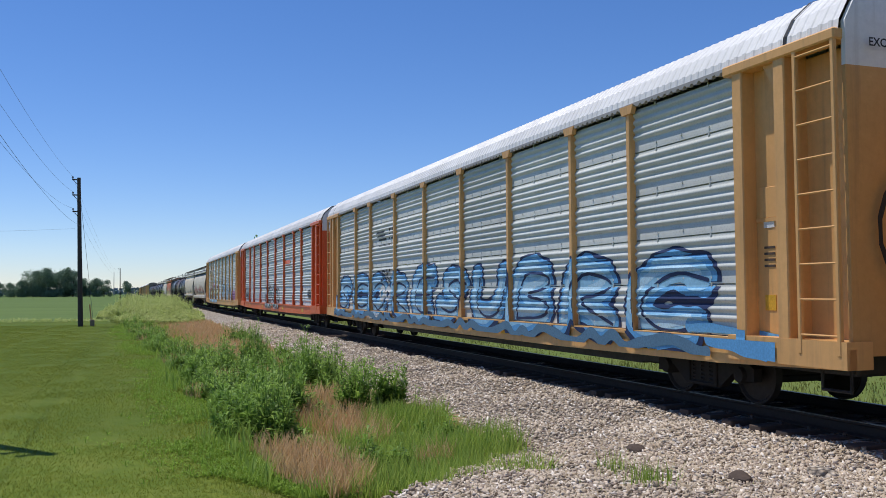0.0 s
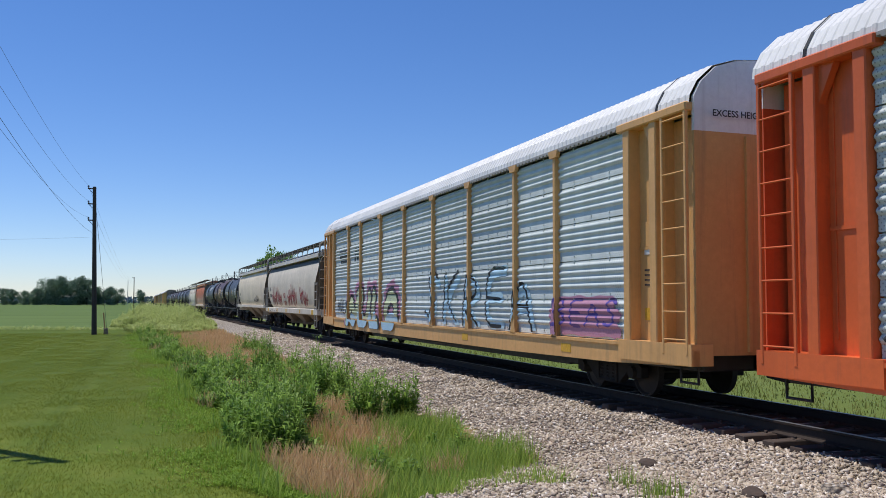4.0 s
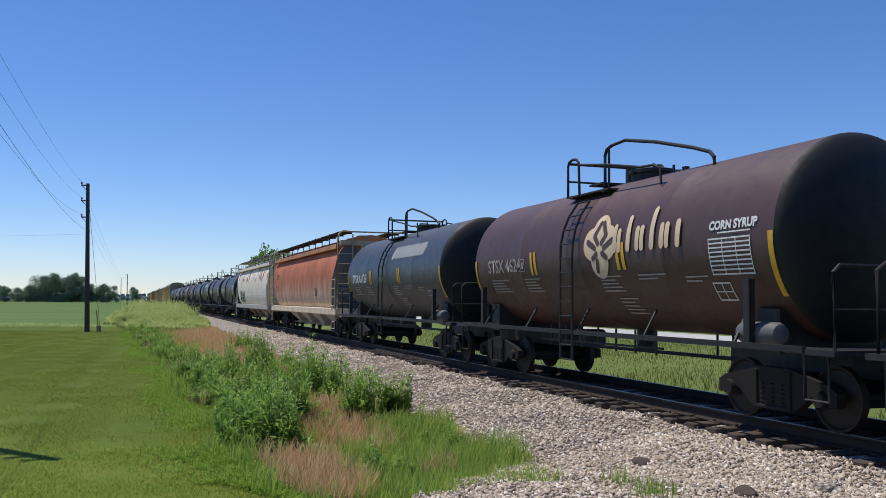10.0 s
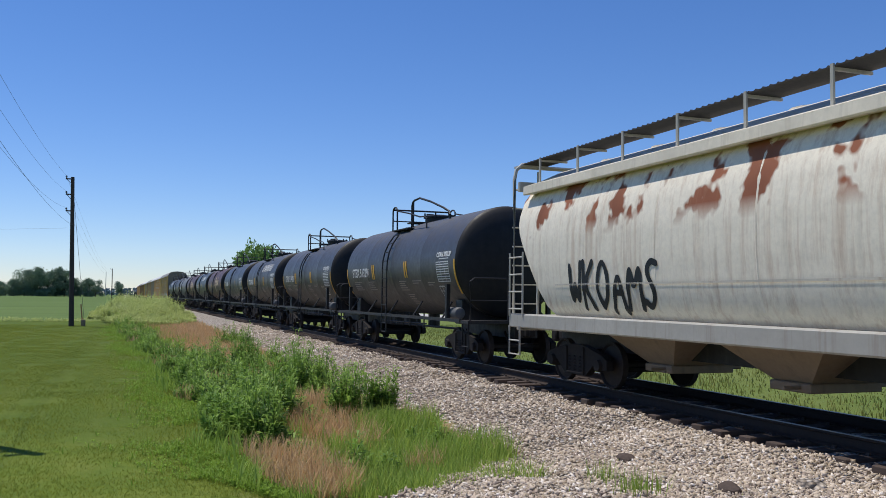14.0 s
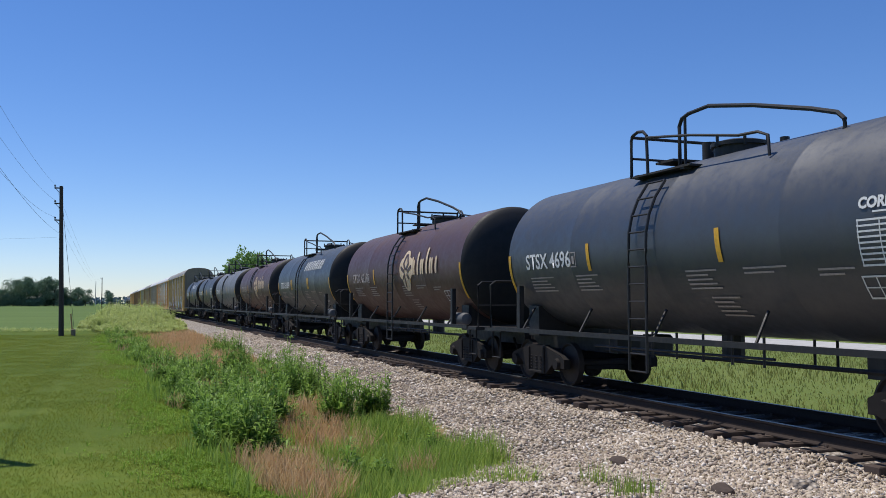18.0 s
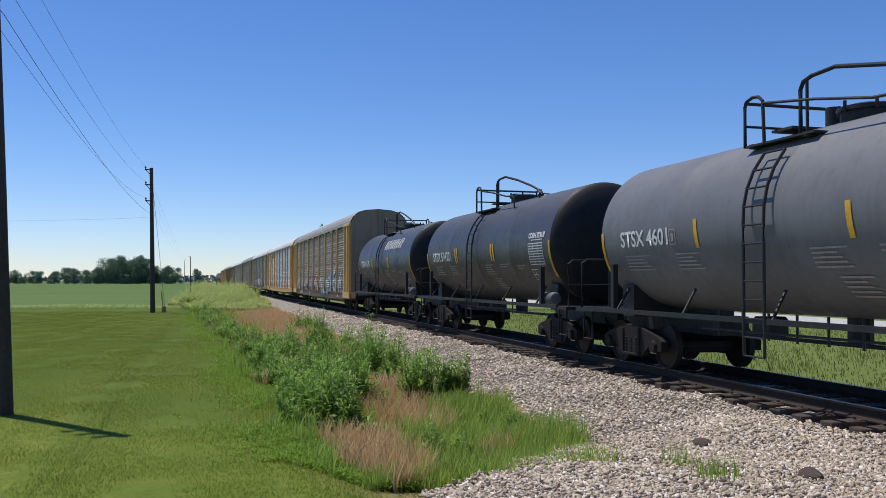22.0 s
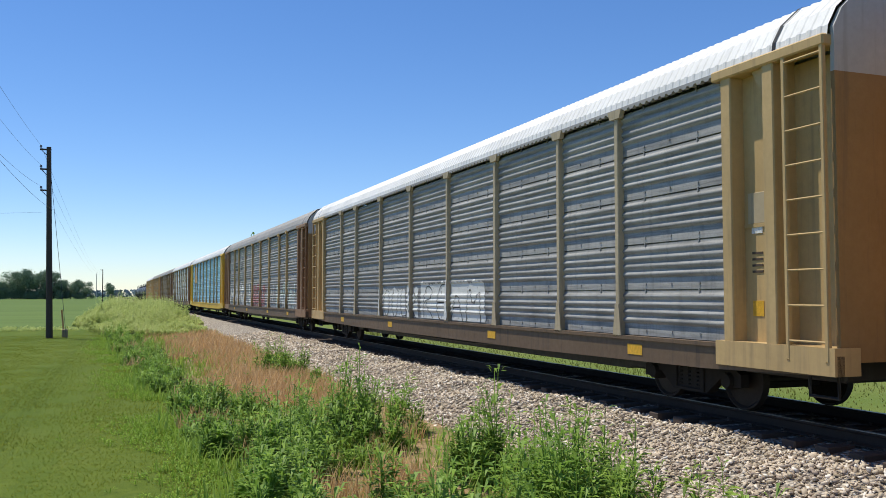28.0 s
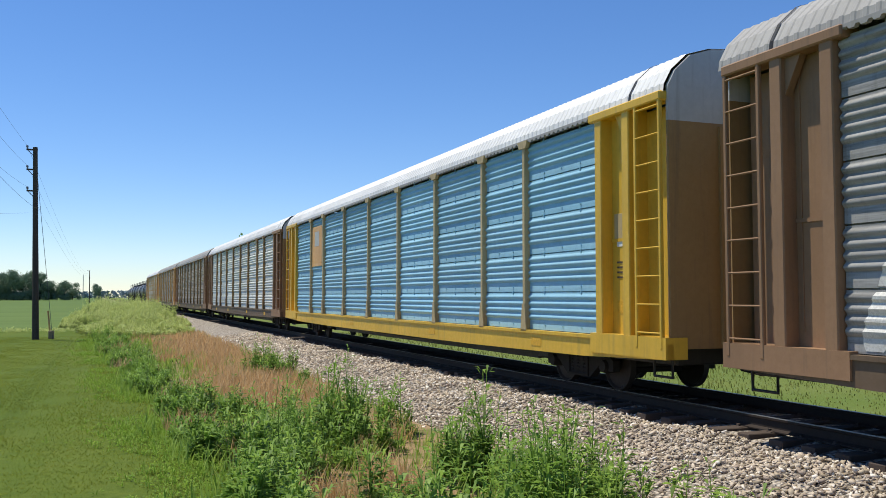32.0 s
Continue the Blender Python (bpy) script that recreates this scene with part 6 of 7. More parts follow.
for k, (lab, a, b, r, e, f) in enumerate(racks):
    c = autorack(B0 - 0.15 + LEN * (k + 0.5), lab, M[a], M[b], M[r], M[e], M[f], M["sill_dirty"] if k not in (1, 4) else None, {2: M["tan_door"], 3: M["rack_brown"], 4: M["rack_yellow"], 5: M["rack_brown"], 6: M["rack_brown"]}.get(k))
    if k == 0:
        spray([[(4.3, 1.2), (-1.2, 1.2)], [(4.2, 1.5), (-1.2, 1.5)], [(4.0, 1.78), (-0.8, 1.75)]], rack_face, M["g_redbrown"], c, 0.17, label="dull red graffiti ground", fuzz=0.06)
        tag(c, "UMAU", 4.1, 1.15, 5.2, 0.85, "g_fade", None, rack_face, 0.13, 62, "faded white graffiti letters")
        tag(c, "UMAU", 4.0, 1.12, 5.2, 0.85, "g_pale", None, rack_face, 0.04, 62, "pale blue graffiti lines")
        tag(c, "SC", -1.4, 1.2, 1.4, 0.6, "g_fade", None, rack_face, 0.1, 67, "faded white graffiti letters")
        tag(c, "USE", -3.0, 0.95, 3.1, 0.8, "g_aqua", "g_steel", rack_surf, 0.14, 63, "pale aqua bubble graffiti")
        tag(c, "UIC", -3.2, 0.8, 3.0, 0.3, "g_steel", None, rack_surf, 0.06, 69, "steel-blue graffiti on the sill")
        tag(c, "REAN", -6.3, 1.1, 4.3, 1.0, "g_fade", "g_steel", rack_face, 0.13, 65, "white graffiti with blue-grey shadows")
        tag(c, "REAN", -6.2, 1.08, 4.3, 1.1, "g_pale", None, rack_face, 0.05, 65, "pale blue graffiti lines")
        text_on("ETTX 711425", 0.24, lambda u, v: (-1.551, u, v), (8.4, 0.72), M["white"], c, "lettering", "white stencilled car mark", flip=True)
        tag(c, "MWAWM", 11.4, 1.1, 6.6, 0.75, "g_fade", None, rack_face, 0.1, 64, "faded white graffiti")
    if k == 1:
        spray([[(9.7 + 0.42 * math.cos(a), 1.35 + 0.62 * math.sin(a)) for a in np.linspace(0, 6.28, 17)]], rack_surf, M["g_violet"], c, 0.13, label="violet graffiti ring")
        tag(c, "SIS", 9.95, 1.1, 0.6, 0.5, "g_pale", None, rack_face, 0.04, 68, "thin pale graffiti inside the ring")
        spray([[(6.9 + 0.55 * math.cos(a), 1.4 + 0.62 * math.sin(a)) for a in np.linspace(0.3, 6.2, 17)], [(6.6, 1.95), (5.9, 1.85), (5.5, 1.6), (6.0, 1.3), (5.7, 0.85), (6.3, 1.0)], [(6.4, 1.7), (5.4, 2.0)]], rack_surf, M["g_faint"], c, 0.05, label="loose white graffiti outline")
        tag(c, "OCUO", 3.9, 1.05, 3.4, 0.95, "g_white", None, rack_face, 0.07, 66, "rounded white graffiti outline")
        flat = lambda d: (lambda u, v: (-1.502 - d, u, v))
        blocks_on([(7.22, 2.95, 1.82, 1.5)], flat(0.004), M["tan"], c, "sign_panel", "tan sign panel")
        for d, w, mat in ((0.008, 0.44, "white"), (0.012, 0.39, "g_navy")):
            blocks_on([(8.13 - w, 3.62, 2 * w, 0.66 if w > 0.4 else 0.6)], flat(d), M[mat], c, "emblem", "shield emblem")
        blocks_on([(7.69, 3.14, 0.88, 0.48), (7.8, 3.05, 0.66, 0.09), (7.97, 3.0, 0.32, 0.05)], flat(0.008), M["white"], c, "emblem", "shield emblem")
        blocks_on([(7.74 + 0.17 * i, 3.09 + (0.08 if i in (0, 4) else 0), 0.085, 0.52 - (0.08 if i in (0, 4) else 0)) for i in range(5)], flat(0.012), M["g_red"], c, "emblem", "red shield stripes")
        blocks_on([(7.9, 4.0, 0.46, 0.08), (7.86, 3.82, 0.54, 0.08)], flat(0.016), M["white"], c, "emblem", "white bars on the shield")
        text_on("BUILDING A", 0.52, flat(0.004), (6.75, 3.98), M["g_navy"], c, "lettering", "navy capital lettering", flip=True)
        text_on("ETTX 716595", 0.24, lambda u, v: (-1.551, u, v), (7.9, 0.72), M["white"], c, "lettering", "white stencilled car mark", flip=True)
    if k == 2:
        for u0, u1, top in ((4.15, 2.1, 1.8), (1.75, 0.95, 1.85), (0.55, -1.2, 1.93), (-1.45, -3.45, 1.95)):
            fill = []
            for i in range(int((u0 - u1) / 0.22) + 1):
                u = u0 - 0.22 * i
                fill.append([(u, 0.98), (u - 0.02, 1.4), (u + 0.02, top - 0.07 * abs(math.sin(i * 1.3)) - 0.1)])
            spray(fill, rack_face, M["g_white"], c, 0.15, label="blocky white graffiti fill", fuzz=0.03)
        tag(c, "OULR", 4.2, 1.0, 3.3, 0.82, "g_black", None, rack_face, 0.014, 71, "thin dark lines inside the graffiti")
        tag(c, "REAM", 0.6, 1.02, 4.0, 0.88, "g_black", None, rack_face, 0.014, 74, "thin dark lines inside the graffiti")
    if k == 3:
        tag(c, "MNHOLU", 11.5, 1.15, 10.0, 0.95, "g_faint", None, rack_face, 0.16, 81, "faded chalky graffiti letters")
        tag(c, "BEAS", 1.3, 1.12, 4.2, 0.95, "g_oldred", None, rack_face, 0.17, 82, "dull red graffiti")
        tag(c, "BEAS", 1.2, 1.12, 4.0, 0.95, "g_chalk", None, rack_face, 0.025, 84, "thin chalky graffiti lines")
        tag(c, "SN", -3.2, 1.1, 2.4, 0.9, "g_chalk", None, rack_face, 0.09, 85, "faded chalky graffiti letters")
        tag(c, "RNWAI", -6.1, 1.1, 5.4, 1.0, "g_aqua", None, rack_face, 0.12, 83, "pale aqua graffiti")
        tag(c, "UWUW", -6.3, 1.05, 5.2, 0.5, "g_chalk", None, rack_face, 0.13, 86, "faded chalky graffiti letters")
        blocks_on([(8.0, 3.6, 1.5, 0.1), (7.9, 3.4, 1.5, 0.1), (7.8, 3.2, 1.5, 0.1), (6.3, 3.2, 0.25, 0.5), (5.9, 3.2, 0.25, 0.5), (7.2, 2.85, 2.2, 0.12)], rack_surf, M["dark_letter"], c, "emblem", "black railway emblem bars", slant=-0.4)
    if k == 4:
        blocks_on([(7.5, 2.75, 1.5, 1.5)], lambda u, v: (-1.5, u, v), M["tan"], c, "sign_panel", "tan sign panel")
        blocks_on([(7.9, 3.5, 0.7, 0.55)], lambda u, v: (-1.504, u, v), M["g_chalk"], c, "emblem", "pale worn shield emblem")
end = B0 + LEN * 9
for k in range(7):
    p = ("tank_black", "tank_blue", "tank_grey")[k % 3]
    tank(end + 13.4 * (k + 0.5), "%s tank car at the far end of the train" % words[p], M[p], "", "", "", 13.4, k)
# ---------------------------------------------------------------- poles and wires
def utility_pole(name, x, y, top, lean, label, arms, r=0.15):
    """A wooden pole with standoff arms and insulators on its field side."""
    p = tagged(new(name), label, "utility pole", "wooden utility poles")
    p.matrix_basis = pose(x, y, FIELD - 0.02)
    h = top - FIELD
    k = math.tan(radians(lean))
    pts = [(k * h * t, 0.02 * math.sin(5 * t), h * t) for t in (0, 0.2, 0.4, 0.6, 0.8, 1)]
    part("shaft", Geo().tube(pts, [r * (1.15 - 0.4 * t) for t in (0, 0.2, 0.4, 0.6, 0.8, 1)], 12).mesh("shaft", M["pole"], 40), p)
    for z, d in arms:
        zz = h + z
        xx = k * zz
        a = part("standoff_arm", Geo().box(xx - d, xx + 0.12, -0.04, 0.04, zz - 0.05, zz + 0.03, 0.01).tube([(xx - 0.05, 0, zz - 0.35), (xx - d + 0.05, 0, zz - 0.03)], 0.02, 6).mesh("standoff_arm", M["pole"]), p)
        part("insulator", Geo().tube([(xx - d + 0.04, 0, zz + 0.03), (xx - d + 0.04, 0, zz + 0.09), (xx - d + 0.04, 0, zz + 0.1), (xx - d + 0.04, 0, zz + 0.2)], [0.03, 0.03, 0.07, 0.05], 10).mesh("insulator", M["ceramic"], 50), a)
    return p


ARMS = [(-0.12, 0.42), (-1.15, 0.42), (-2.25, 0.42)]
LINE = [(-3.6, -30.5, 9.0, -0.6), (-3.03, 16.0, 8.6, -2.5), (-2.86, 63.2, 9.32, -1.3)]
utility_pole("utility_pole", *LINE[0], "dark weathered wooden utility pole by the lawn", ARMS)
utility_pole("utility_pole", *LINE[1], "thick weathered wooden utility pole leaning in mown grass", ARMS, 0.13)
utility_pole("utility_pole", *LINE[2], "dark weathered wooden utility pole with standoff insulators", ARMS)
utility_pole("utility_pole", -2.1, 320, 10.0, -0.5, "distant wooden utility pole with small crossarm", [(-0.15, 0.7)], 0.16)
utility_pole("utility_pole", -44.6, 58.5, 9.6, 3.2, "leaning wooden utility pole beyond the lawn", [(-0.2, 0.6), (-1.6, 0.5)], 0.14)
tagged(new("radio_mast", Geo().tube([(-8.9, 690, FIELD), (-8.9, 690, 17)], [0.35, 0.2], 6).mesh("radio_mast", M["galv"])), "thin grey radio mast far off", "mast")


def wire(name, a, b, sag, r=0.005, label="thin dark overhead wire", n=24):
    a, b = Vector(a), Vector(b)
    pts = [a.lerp(b, t) - Vector((0, 0, sag * 4 * t * (1 - t))) for t in (i / n for i in range(n + 1))]
    tagged(new(name, Geo().tube(pts, r, 5).mesh(name, M["wire"])), label, "wire", "overhead wires")


def head(pole, k):
    x, y, top, lean = pole
    z = top + ARMS[k][0] + 0.18
    return (x + math.tan(radians(lean)) * (z - FIELD) - 0.38, y, z)


for k in range(3):
    for p, q in zip(LINE[:-1], LINE[1:]):
        wire("overhead_wire", head(p, k), head(q, k), 0.5 + 0.1 * k)
    wire("overhead_wire", head(LINE[2], k), (-2.6, 320, 9.6 - 0.4 * k), 2.2)
low = [(x + math.tan(radians(l)) * 6.6 + 0.16, y, 6.05) for x, y, t, l in LINE]
wire("overhead_wire", low[0], low[1], 0.6, 0.006)
wire("overhead_wire", low[1], low[2], 0.6, 0.006)
wire("overhead_wire", (-3.3, 63.2, 5.9), (-44.3, 58.5, 6.4), 0.9, 0.004)
# guy wire with its guard, and a small pedestal at the far pole
wire("guy_wire", (-3.0, 63.3, 8.2), (-2.0, 62.0, FIELD), 0.0, 0.012, "thin steel guy wire from the pole to the ground")
g = tagged(new("marker_post", Geo().tube([(-2.2, 64.2, FIELD), (-2.35, 64.2, FIELD + 1.45)], 0.045, 8).mesh("marker_post", M["leaf_dry"])), "thin leaning marker post beside the pole", "post")
tagged(new("cable_pedestal", Geo().box(-2.3, -2.02, 63.9, 64.15, FIELD, FIELD + 0.42, 0.03).mesh("cable_pedestal", M["hop_bin"])), "small dull green cable pedestal in the grass", "pedestal")


# ---------------------------------------------------------------- plants
def blades(n, x, y, z, h, w, rng, bend=0.35):
    """Grass blades: each a bent strip of two faces."""
    a = rng.uniform(0, 6.283, n)
    dx, dy = np.cos(a), np.sin(a)
    lean = rng.uniform(0.1, bend, n) * h
    px, py = -dy * w, dx * w
    z0 = np.zeros(n)
    rows = []
    for t, k in ((0, 1.0), (0.55, 0.8), (1.0, 0.12)):
        cx, cy, cz = x + dx * lean * t * t, y + dy * lean * t * t, z + h * t
        rows += [np.stack([cx - px * k, cy - py * k, cz], -1), np.stack([cx + px * k, cy + py * k, cz], -1)]
    v = np.stack(rows, 1)
    q = np.array([(0, 1, 3, 2), (2, 3, 5, 4)])
    return v.reshape(-1, 3), (q[None] + 6 * np.arange(n)[:, None, None]).reshape(-1, 4)


def ground_z(x, y):
    return ground_height(x, y) - 0.015


def leafy(n, x, y, z, h, rng, per=26, size=0.085):
    """Leafy weeds: stems set with pointed leaves in all directions."""
    t = rng.uniform(0.12, 1.0, (n, per))
    a = rng.uniform(0, 6.283, (n, per))
    r = 0.02 + 0.03 * rng.random((n, per))
    lean = rng.normal(0, 0.13, (n, 2))
    cx = x[:, None] + lean[:, :1] * t * h[:, None] + np.cos(a) * r
    cy = y[:, None] + lean[:, 1:] * t * h[:, None] + np.sin(a) * r
    cz = z[:, None] + t * h[:, None]
    L = size * rng.uniform(0.7, 1.5, (n, per)) * (1.25 - 0.55 * t)
    up = rng.uniform(-0.1, 1.3, (n, per))
    dx, dy, dz = np.cos(a) * L, np.sin(a) * L, up * L
    wx, wy = -np.sin(a) * L * 0.24, np.cos(a) * L * 0.24
    p0 = np.stack([cx, cy, cz], -1)
    p2 = np.stack([cx + dx * 1.5, cy + dy * 1.5, cz + dz * 1.1 - L * 0.15], -1)
    m = np.stack([cx + dx * 0.7, cy + dy * 0.7, cz + dz], -1)
    wv = np.stack([wx, wy, np.zeros_like(wx)], -1)
    v = np.stack([p0, m - wv, p2, m + wv], 2).reshape(-1, 3)
    k = n * per
    q = (np.arange(4)[None] + 4 * np.arange(k)[:, None])
    sx = np.stack([x, x + lean[:, 0] * h], 1)
    sy = np.stack([y, y + lean[:, 1] * h], 1)
    sz = np.stack([z, z + h], 1)
    w = 0.008
    sv = np.stack([np.stack([sx[:, 0] - w, sy[:, 0], sz[:, 0]], -1), np.stack([sx[:, 0] + w, sy[:, 0], sz[:, 0]], -1), np.stack([sx[:, 1] + w * 0.5, sy[:, 1], sz[:, 1]], -1), np.stack([sx[:, 1] - w * 0.5, sy[:, 1], sz[:, 1]], -1)], 1).reshape(-1, 3)
    sq = np.arange(4)[None] + 4 * np.arange(n)[:, None] + len(v)
    return np.concatenate([v, sv]), np.concatenate([q, sq])


def field_noise(x, y, s, seed):
    """Smooth value noise in the plan, 0 to 1."""
    r = np.random.default_rng(seed)
    out = np.zeros_like(x)
    for k in range(7):
        a, ph, f = r.uniform(0, 6.28), r.uniform(0, 6.28), s * r.uniform(0.6, 1.7)
        out += np.sin((x * np.cos(a) + y * np.sin(a)) * f + ph)
    return 0.5 + out / 7


def left_edge(y):
    return np.interp(y, [7, 11, 15, 23, 30, 46, 75, 110], [1.9, 1.75, 1.5, 1.35, 1.2, 0.4, -0.2, 0.2]) + 0.16 * np.sin(y * 0.83) + 0.13 * np.sin(y * 2.1 + 1)


def right_edge(y):
    return np.interp(y, [9, 11, 15.6, 19.3, 22, 26, 36, 60, 110], [4.6, 5.2, 4.9, 4.45, 4.9, 5.0, 5.3, 5.5, 6.0]) + 0.12 * np.sin(y * 0.9) + 0.1 * np.sin(y * 2.3)


# where the dry patches lie: (x, y, half width, half length)
DRY = [(4.4, 54, 1.6, 14), (3.8, 35.5, 1.35, 4.6), (3.5, 16.0, 0.62, 2.4), (2.1, 11.2, 0.7, 1.7), (3.75, 18.3, 0.35, 0.9), (3.4, 21.4, 0.4, 0.9), (2.4, 23.1, 0.3, 0.8), (3.5, 24.0, 0.35, 0.8), (3.5, 13.6, 0.35, 1.0)]
# where the leafy weeds stand thick and tall
THICK = [(2.2, 13.9, 0.42, 1.0), (2.75, 16.5, 0.48, 1.6), (4.4, 20.7, 0.6, 1.3), (4.7, 23.2, 0.7, 2.2), (2.7, 20.4, 0.7, 2.0), (2.2, 25.0, 0.7, 2.2), (3.4, 27.2, 1.5, 2.4), (4.1, 16.3, 0.2, 0.3), (4.85, 16.5, 0.28, 0.35), (4.7, 39.5, 0.8, 2.0), (2.6, 13.0, 0.14, 0.2), (2.0, 10.4, 0.06, 0.1)]


def dryness(x, y):
    d = np.zeros_like(x)
    for cx, cy, a, b in DRY:
        d = np.maximum(d, 1.3 - np.hypot((x - cx) / a, (y - cy) / b))
    return d + 0.55 * (field_noise(x, y, 2.2, 4) - 0.5)


def weeds():
    rng = np.random.default_rng(11)
    n = 8600
    y = 10.5 + 72 * rng.random(n) ** 1.75
    lo, hi = left_edge(y), right_edge(y)
    x = lo + (hi - lo) * rng.random(n)
    dens = field_noise(x, y, 1.6, 8)
    edge = np.clip(1.25 - (x - lo) / 1.2, 0, 1) * np.clip((y - 13) / 3, 0, 1)
    thick = np.zeros_like(x)
    for a, b, c, d in THICK:
        thick = np.maximum(thick, 1.25 - np.hypot((x - a) / c, (y - b) / d))
    keep = ((np.maximum(edge, thick) + 0.8 * (dens - 0.5) > 0.45) & ((dryness(x, y) < 0.55) | (thick > 0.6))) | (rng.random(n) < 0.02)
    hb = 0.38 + 0.3 * np.clip(thick, 0, 1)
    # stems gather round their neighbours' roots, so that the growth stands in clumps with gaps between
    roots = np.nonzero(keep)[0][::8]
    d2 = (x[:, None] - x[roots][None]) ** 2 + (y[:, None] - y[roots][None]) ** 2
    near = roots[np.argmin(d2, 1)]
    pull = rng.uniform(0.3, 0.75, n)
    x, y = x + pull * (x[near] - x), y + pull * (y[near] - y)
    off = np.sqrt((x - x[near]) ** 2 + (y - y[near]) ** 2)
    hb = hb * (1.15 - 0.85 * np.clip(off / 0.4, 0, 0.8))
    # the two tall clumps at the ballast's foot
    cx = np.concatenate([rng.normal(4.1, 0.14, 60), rng.normal(4.85, 0.14, 45), rng.normal(2.8, 0.25, 80), rng.normal(4.5, 0.35, 90)])
    cy = np.concatenate([rng.normal(16.3, 0.2, 60), rng.normal(16.5, 0.2, 45), rng.normal(17.0, 0.5, 80), rng.normal(21.4, 0.9, 90)])
    x, y = np.concatenate([x[keep], cx]), np.concatenate([y[keep], cy])
    tall = np.concatenate([np.zeros(keep.sum()), np.full(len(cx), 0.25)])
    h = np.concatenate([hb[keep], np.full(len(cx), 0.6)]) * rng.uniform(0.4, 1.5, len(x)) * (0.55 + 0.9 * field_noise(x, y, 3.5, 9)) + tall * 0.5
    v, q = leafy(len(x), x, y, ground_z(x, y), h, rng, 32, 0.08)
    tagged(new("weeds", sheet("weeds", v, q, M["leaf_weed"])), "dense dark green leafy weeds along the ballast", "weeds", kind="stuff")


weeds()


def grasses():
    rng = np.random.default_rng(12)
    # lush tall grass near the apron
    n = 15000
    x, y = rng.uniform(2.9, 5.8, n), rng.uniform(9.3, 16.5, n)
    ed = np.interp(x, [1.2, 3.1, 4.1, 5.3, 6.5, 8], [7.9, 9.3, 10.2, 11.3, 11.6, 11.6])
    keep = (y > ed - 0.15 + 0.1 * np.sin(x * 9)) & (y < 12.5 + (x - 2.8) * 1.2 + 1.2 * field_noise(x, y, 2, 3)) & (x < right_edge(y) + 0.05)
    x, y = x[keep], y[keep]
    h = rng.uniform(0.15, 0.5, len(x)) * (0.6 + 0.6 * field_noise(x, y, 2.0, 5))
    v, q = blades(len(x), x, y, ground_z(x, y), h, 0.006, rng, 0.6)
    tagged(new("tall_grass", sheet("tall_grass", v, q, M["leaf_bright"])), "lush bright green tall grass beside the gravel", "grass", kind="stuff")
    # green filler among the weeds
    n = 20000
    y = 9.5 + 80 * rng.random(n) ** 1.8
    lo, hi = left_edge(y), right_edge(y)
    x = lo - 0.3 + (hi - lo + 0.3) * rng.random(n)
    keep = (dryness(x, y) < 0.5) & (field_noise(x, y, 2.8, 15) > 0.36)
    x, y = x[keep], y[keep]
    v, q = blades(len(x), x, y, ground_z(x, y), rng.uniform(0.12, 0.4, len(x)), 0.006 + 0.0002 * y, rng, 0.7)
    tagged(new("verge_grass", sheet("verge_grass", v, q, M["leaf_bright"])), "green grass growing between the weeds", "grass", kind="stuff")
    # dry russet grass
    n = 80000
    y = 9.3 + 80 * rng.random(n) ** 1.5
    lo, hi = left_edge(y), right_edge(y)
    x = lo + (hi - lo) * rng.random(n)
    keep = (dryness(x, y) > 0.18)
    x, y = x[keep], y[keep]
    v, q = blades(len(x), x, y, ground_z(x, y), rng.uniform(0.12, 0.42, len(x)), 0.004 + 0.0002 * y, rng, 0.7)
    tagged(new("dry_grass", sheet("dry_grass", v, q, M["leaf_dry"])), "dry russet grass in patches among the weeds", "grass", kind="stuff")
    # the lawn: slivers of grass, thick near the verge
    n = 330000
    y = 6.5 + 60 * rng.random(n) ** 2.2
    x = rng.uniform(-8.0, 2.4, n) - np.clip(y - 18, 0, 60) * 0.25 * rng.random(n)
    keep = (x < left_edge(y) + 0.4 + 0.3 * np.sin(y * 1.7)) & (field_noise(x, y, 3.1, 51) + rng.normal(0, 0.15, n) > 0.2)
    x, y = x[keep], y[keep]
    n = len(x)
    long = np.clip(1 - np.abs(x - left_edge(y)) / 0.9, 0, 1)
    h = (rng.uniform(0.012, 0.04, n) + long * rng.uniform(0, 0.1, n)) * (0.7 + 0.6 * field_noise(x, y, 1.3, 52))
    a, b, w = rng.uniform(0, 6.283, n), rng.uniform(0, 6.283, n), 0.0035 + 0.00022 * y
    lean = rng.uniform(0.2, 1.3, n) * h
    z = ground_z(x, y) + 0.012
    tri = [np.stack([x - w * np.cos(a), y - w * np.sin(a), z], -1), np.stack([x + w * np.cos(a), y + w * np.sin(a), z], -1), np.stack([x + lean * np.cos(b), y + lean * np.sin(b), z + h], -1)]
    tagged(new("lawn_grass", sheet("lawn_grass", np.stack(tri, 1).reshape(-1, 3), np.arange(3 * n).reshape(-1, 3), M["leaf_lawn"])), "short mown green lawn grass", "grass", kind="stuff")


grasses()


def border_clover():
    """Low bright leafy growth where the mown lawn meets the weeds."""
    rng = np.random.default_rng(19)
    n = 11000
    y = 9.5 + 55 * rng.random(n) ** 1.8
    x = left_edge(y) - np.abs(rng.normal(0, 0.6, n)) + 0.25
    keep = field_noise(x, y, 1.7, 23) > 0.38
    x, y = x[keep], y[keep]
    v, q = leafy(len(x), x, y, ground_z(x, y), rng.uniform(0.02, 0.12, len(x)), rng, 8, 0.034)
    tagged(new("clover_border", sheet("clover_border", v, q, M["leaf_clover"])), "low bright green clover between lawn and weeds", "plants", kind="stuff")


border_clover()


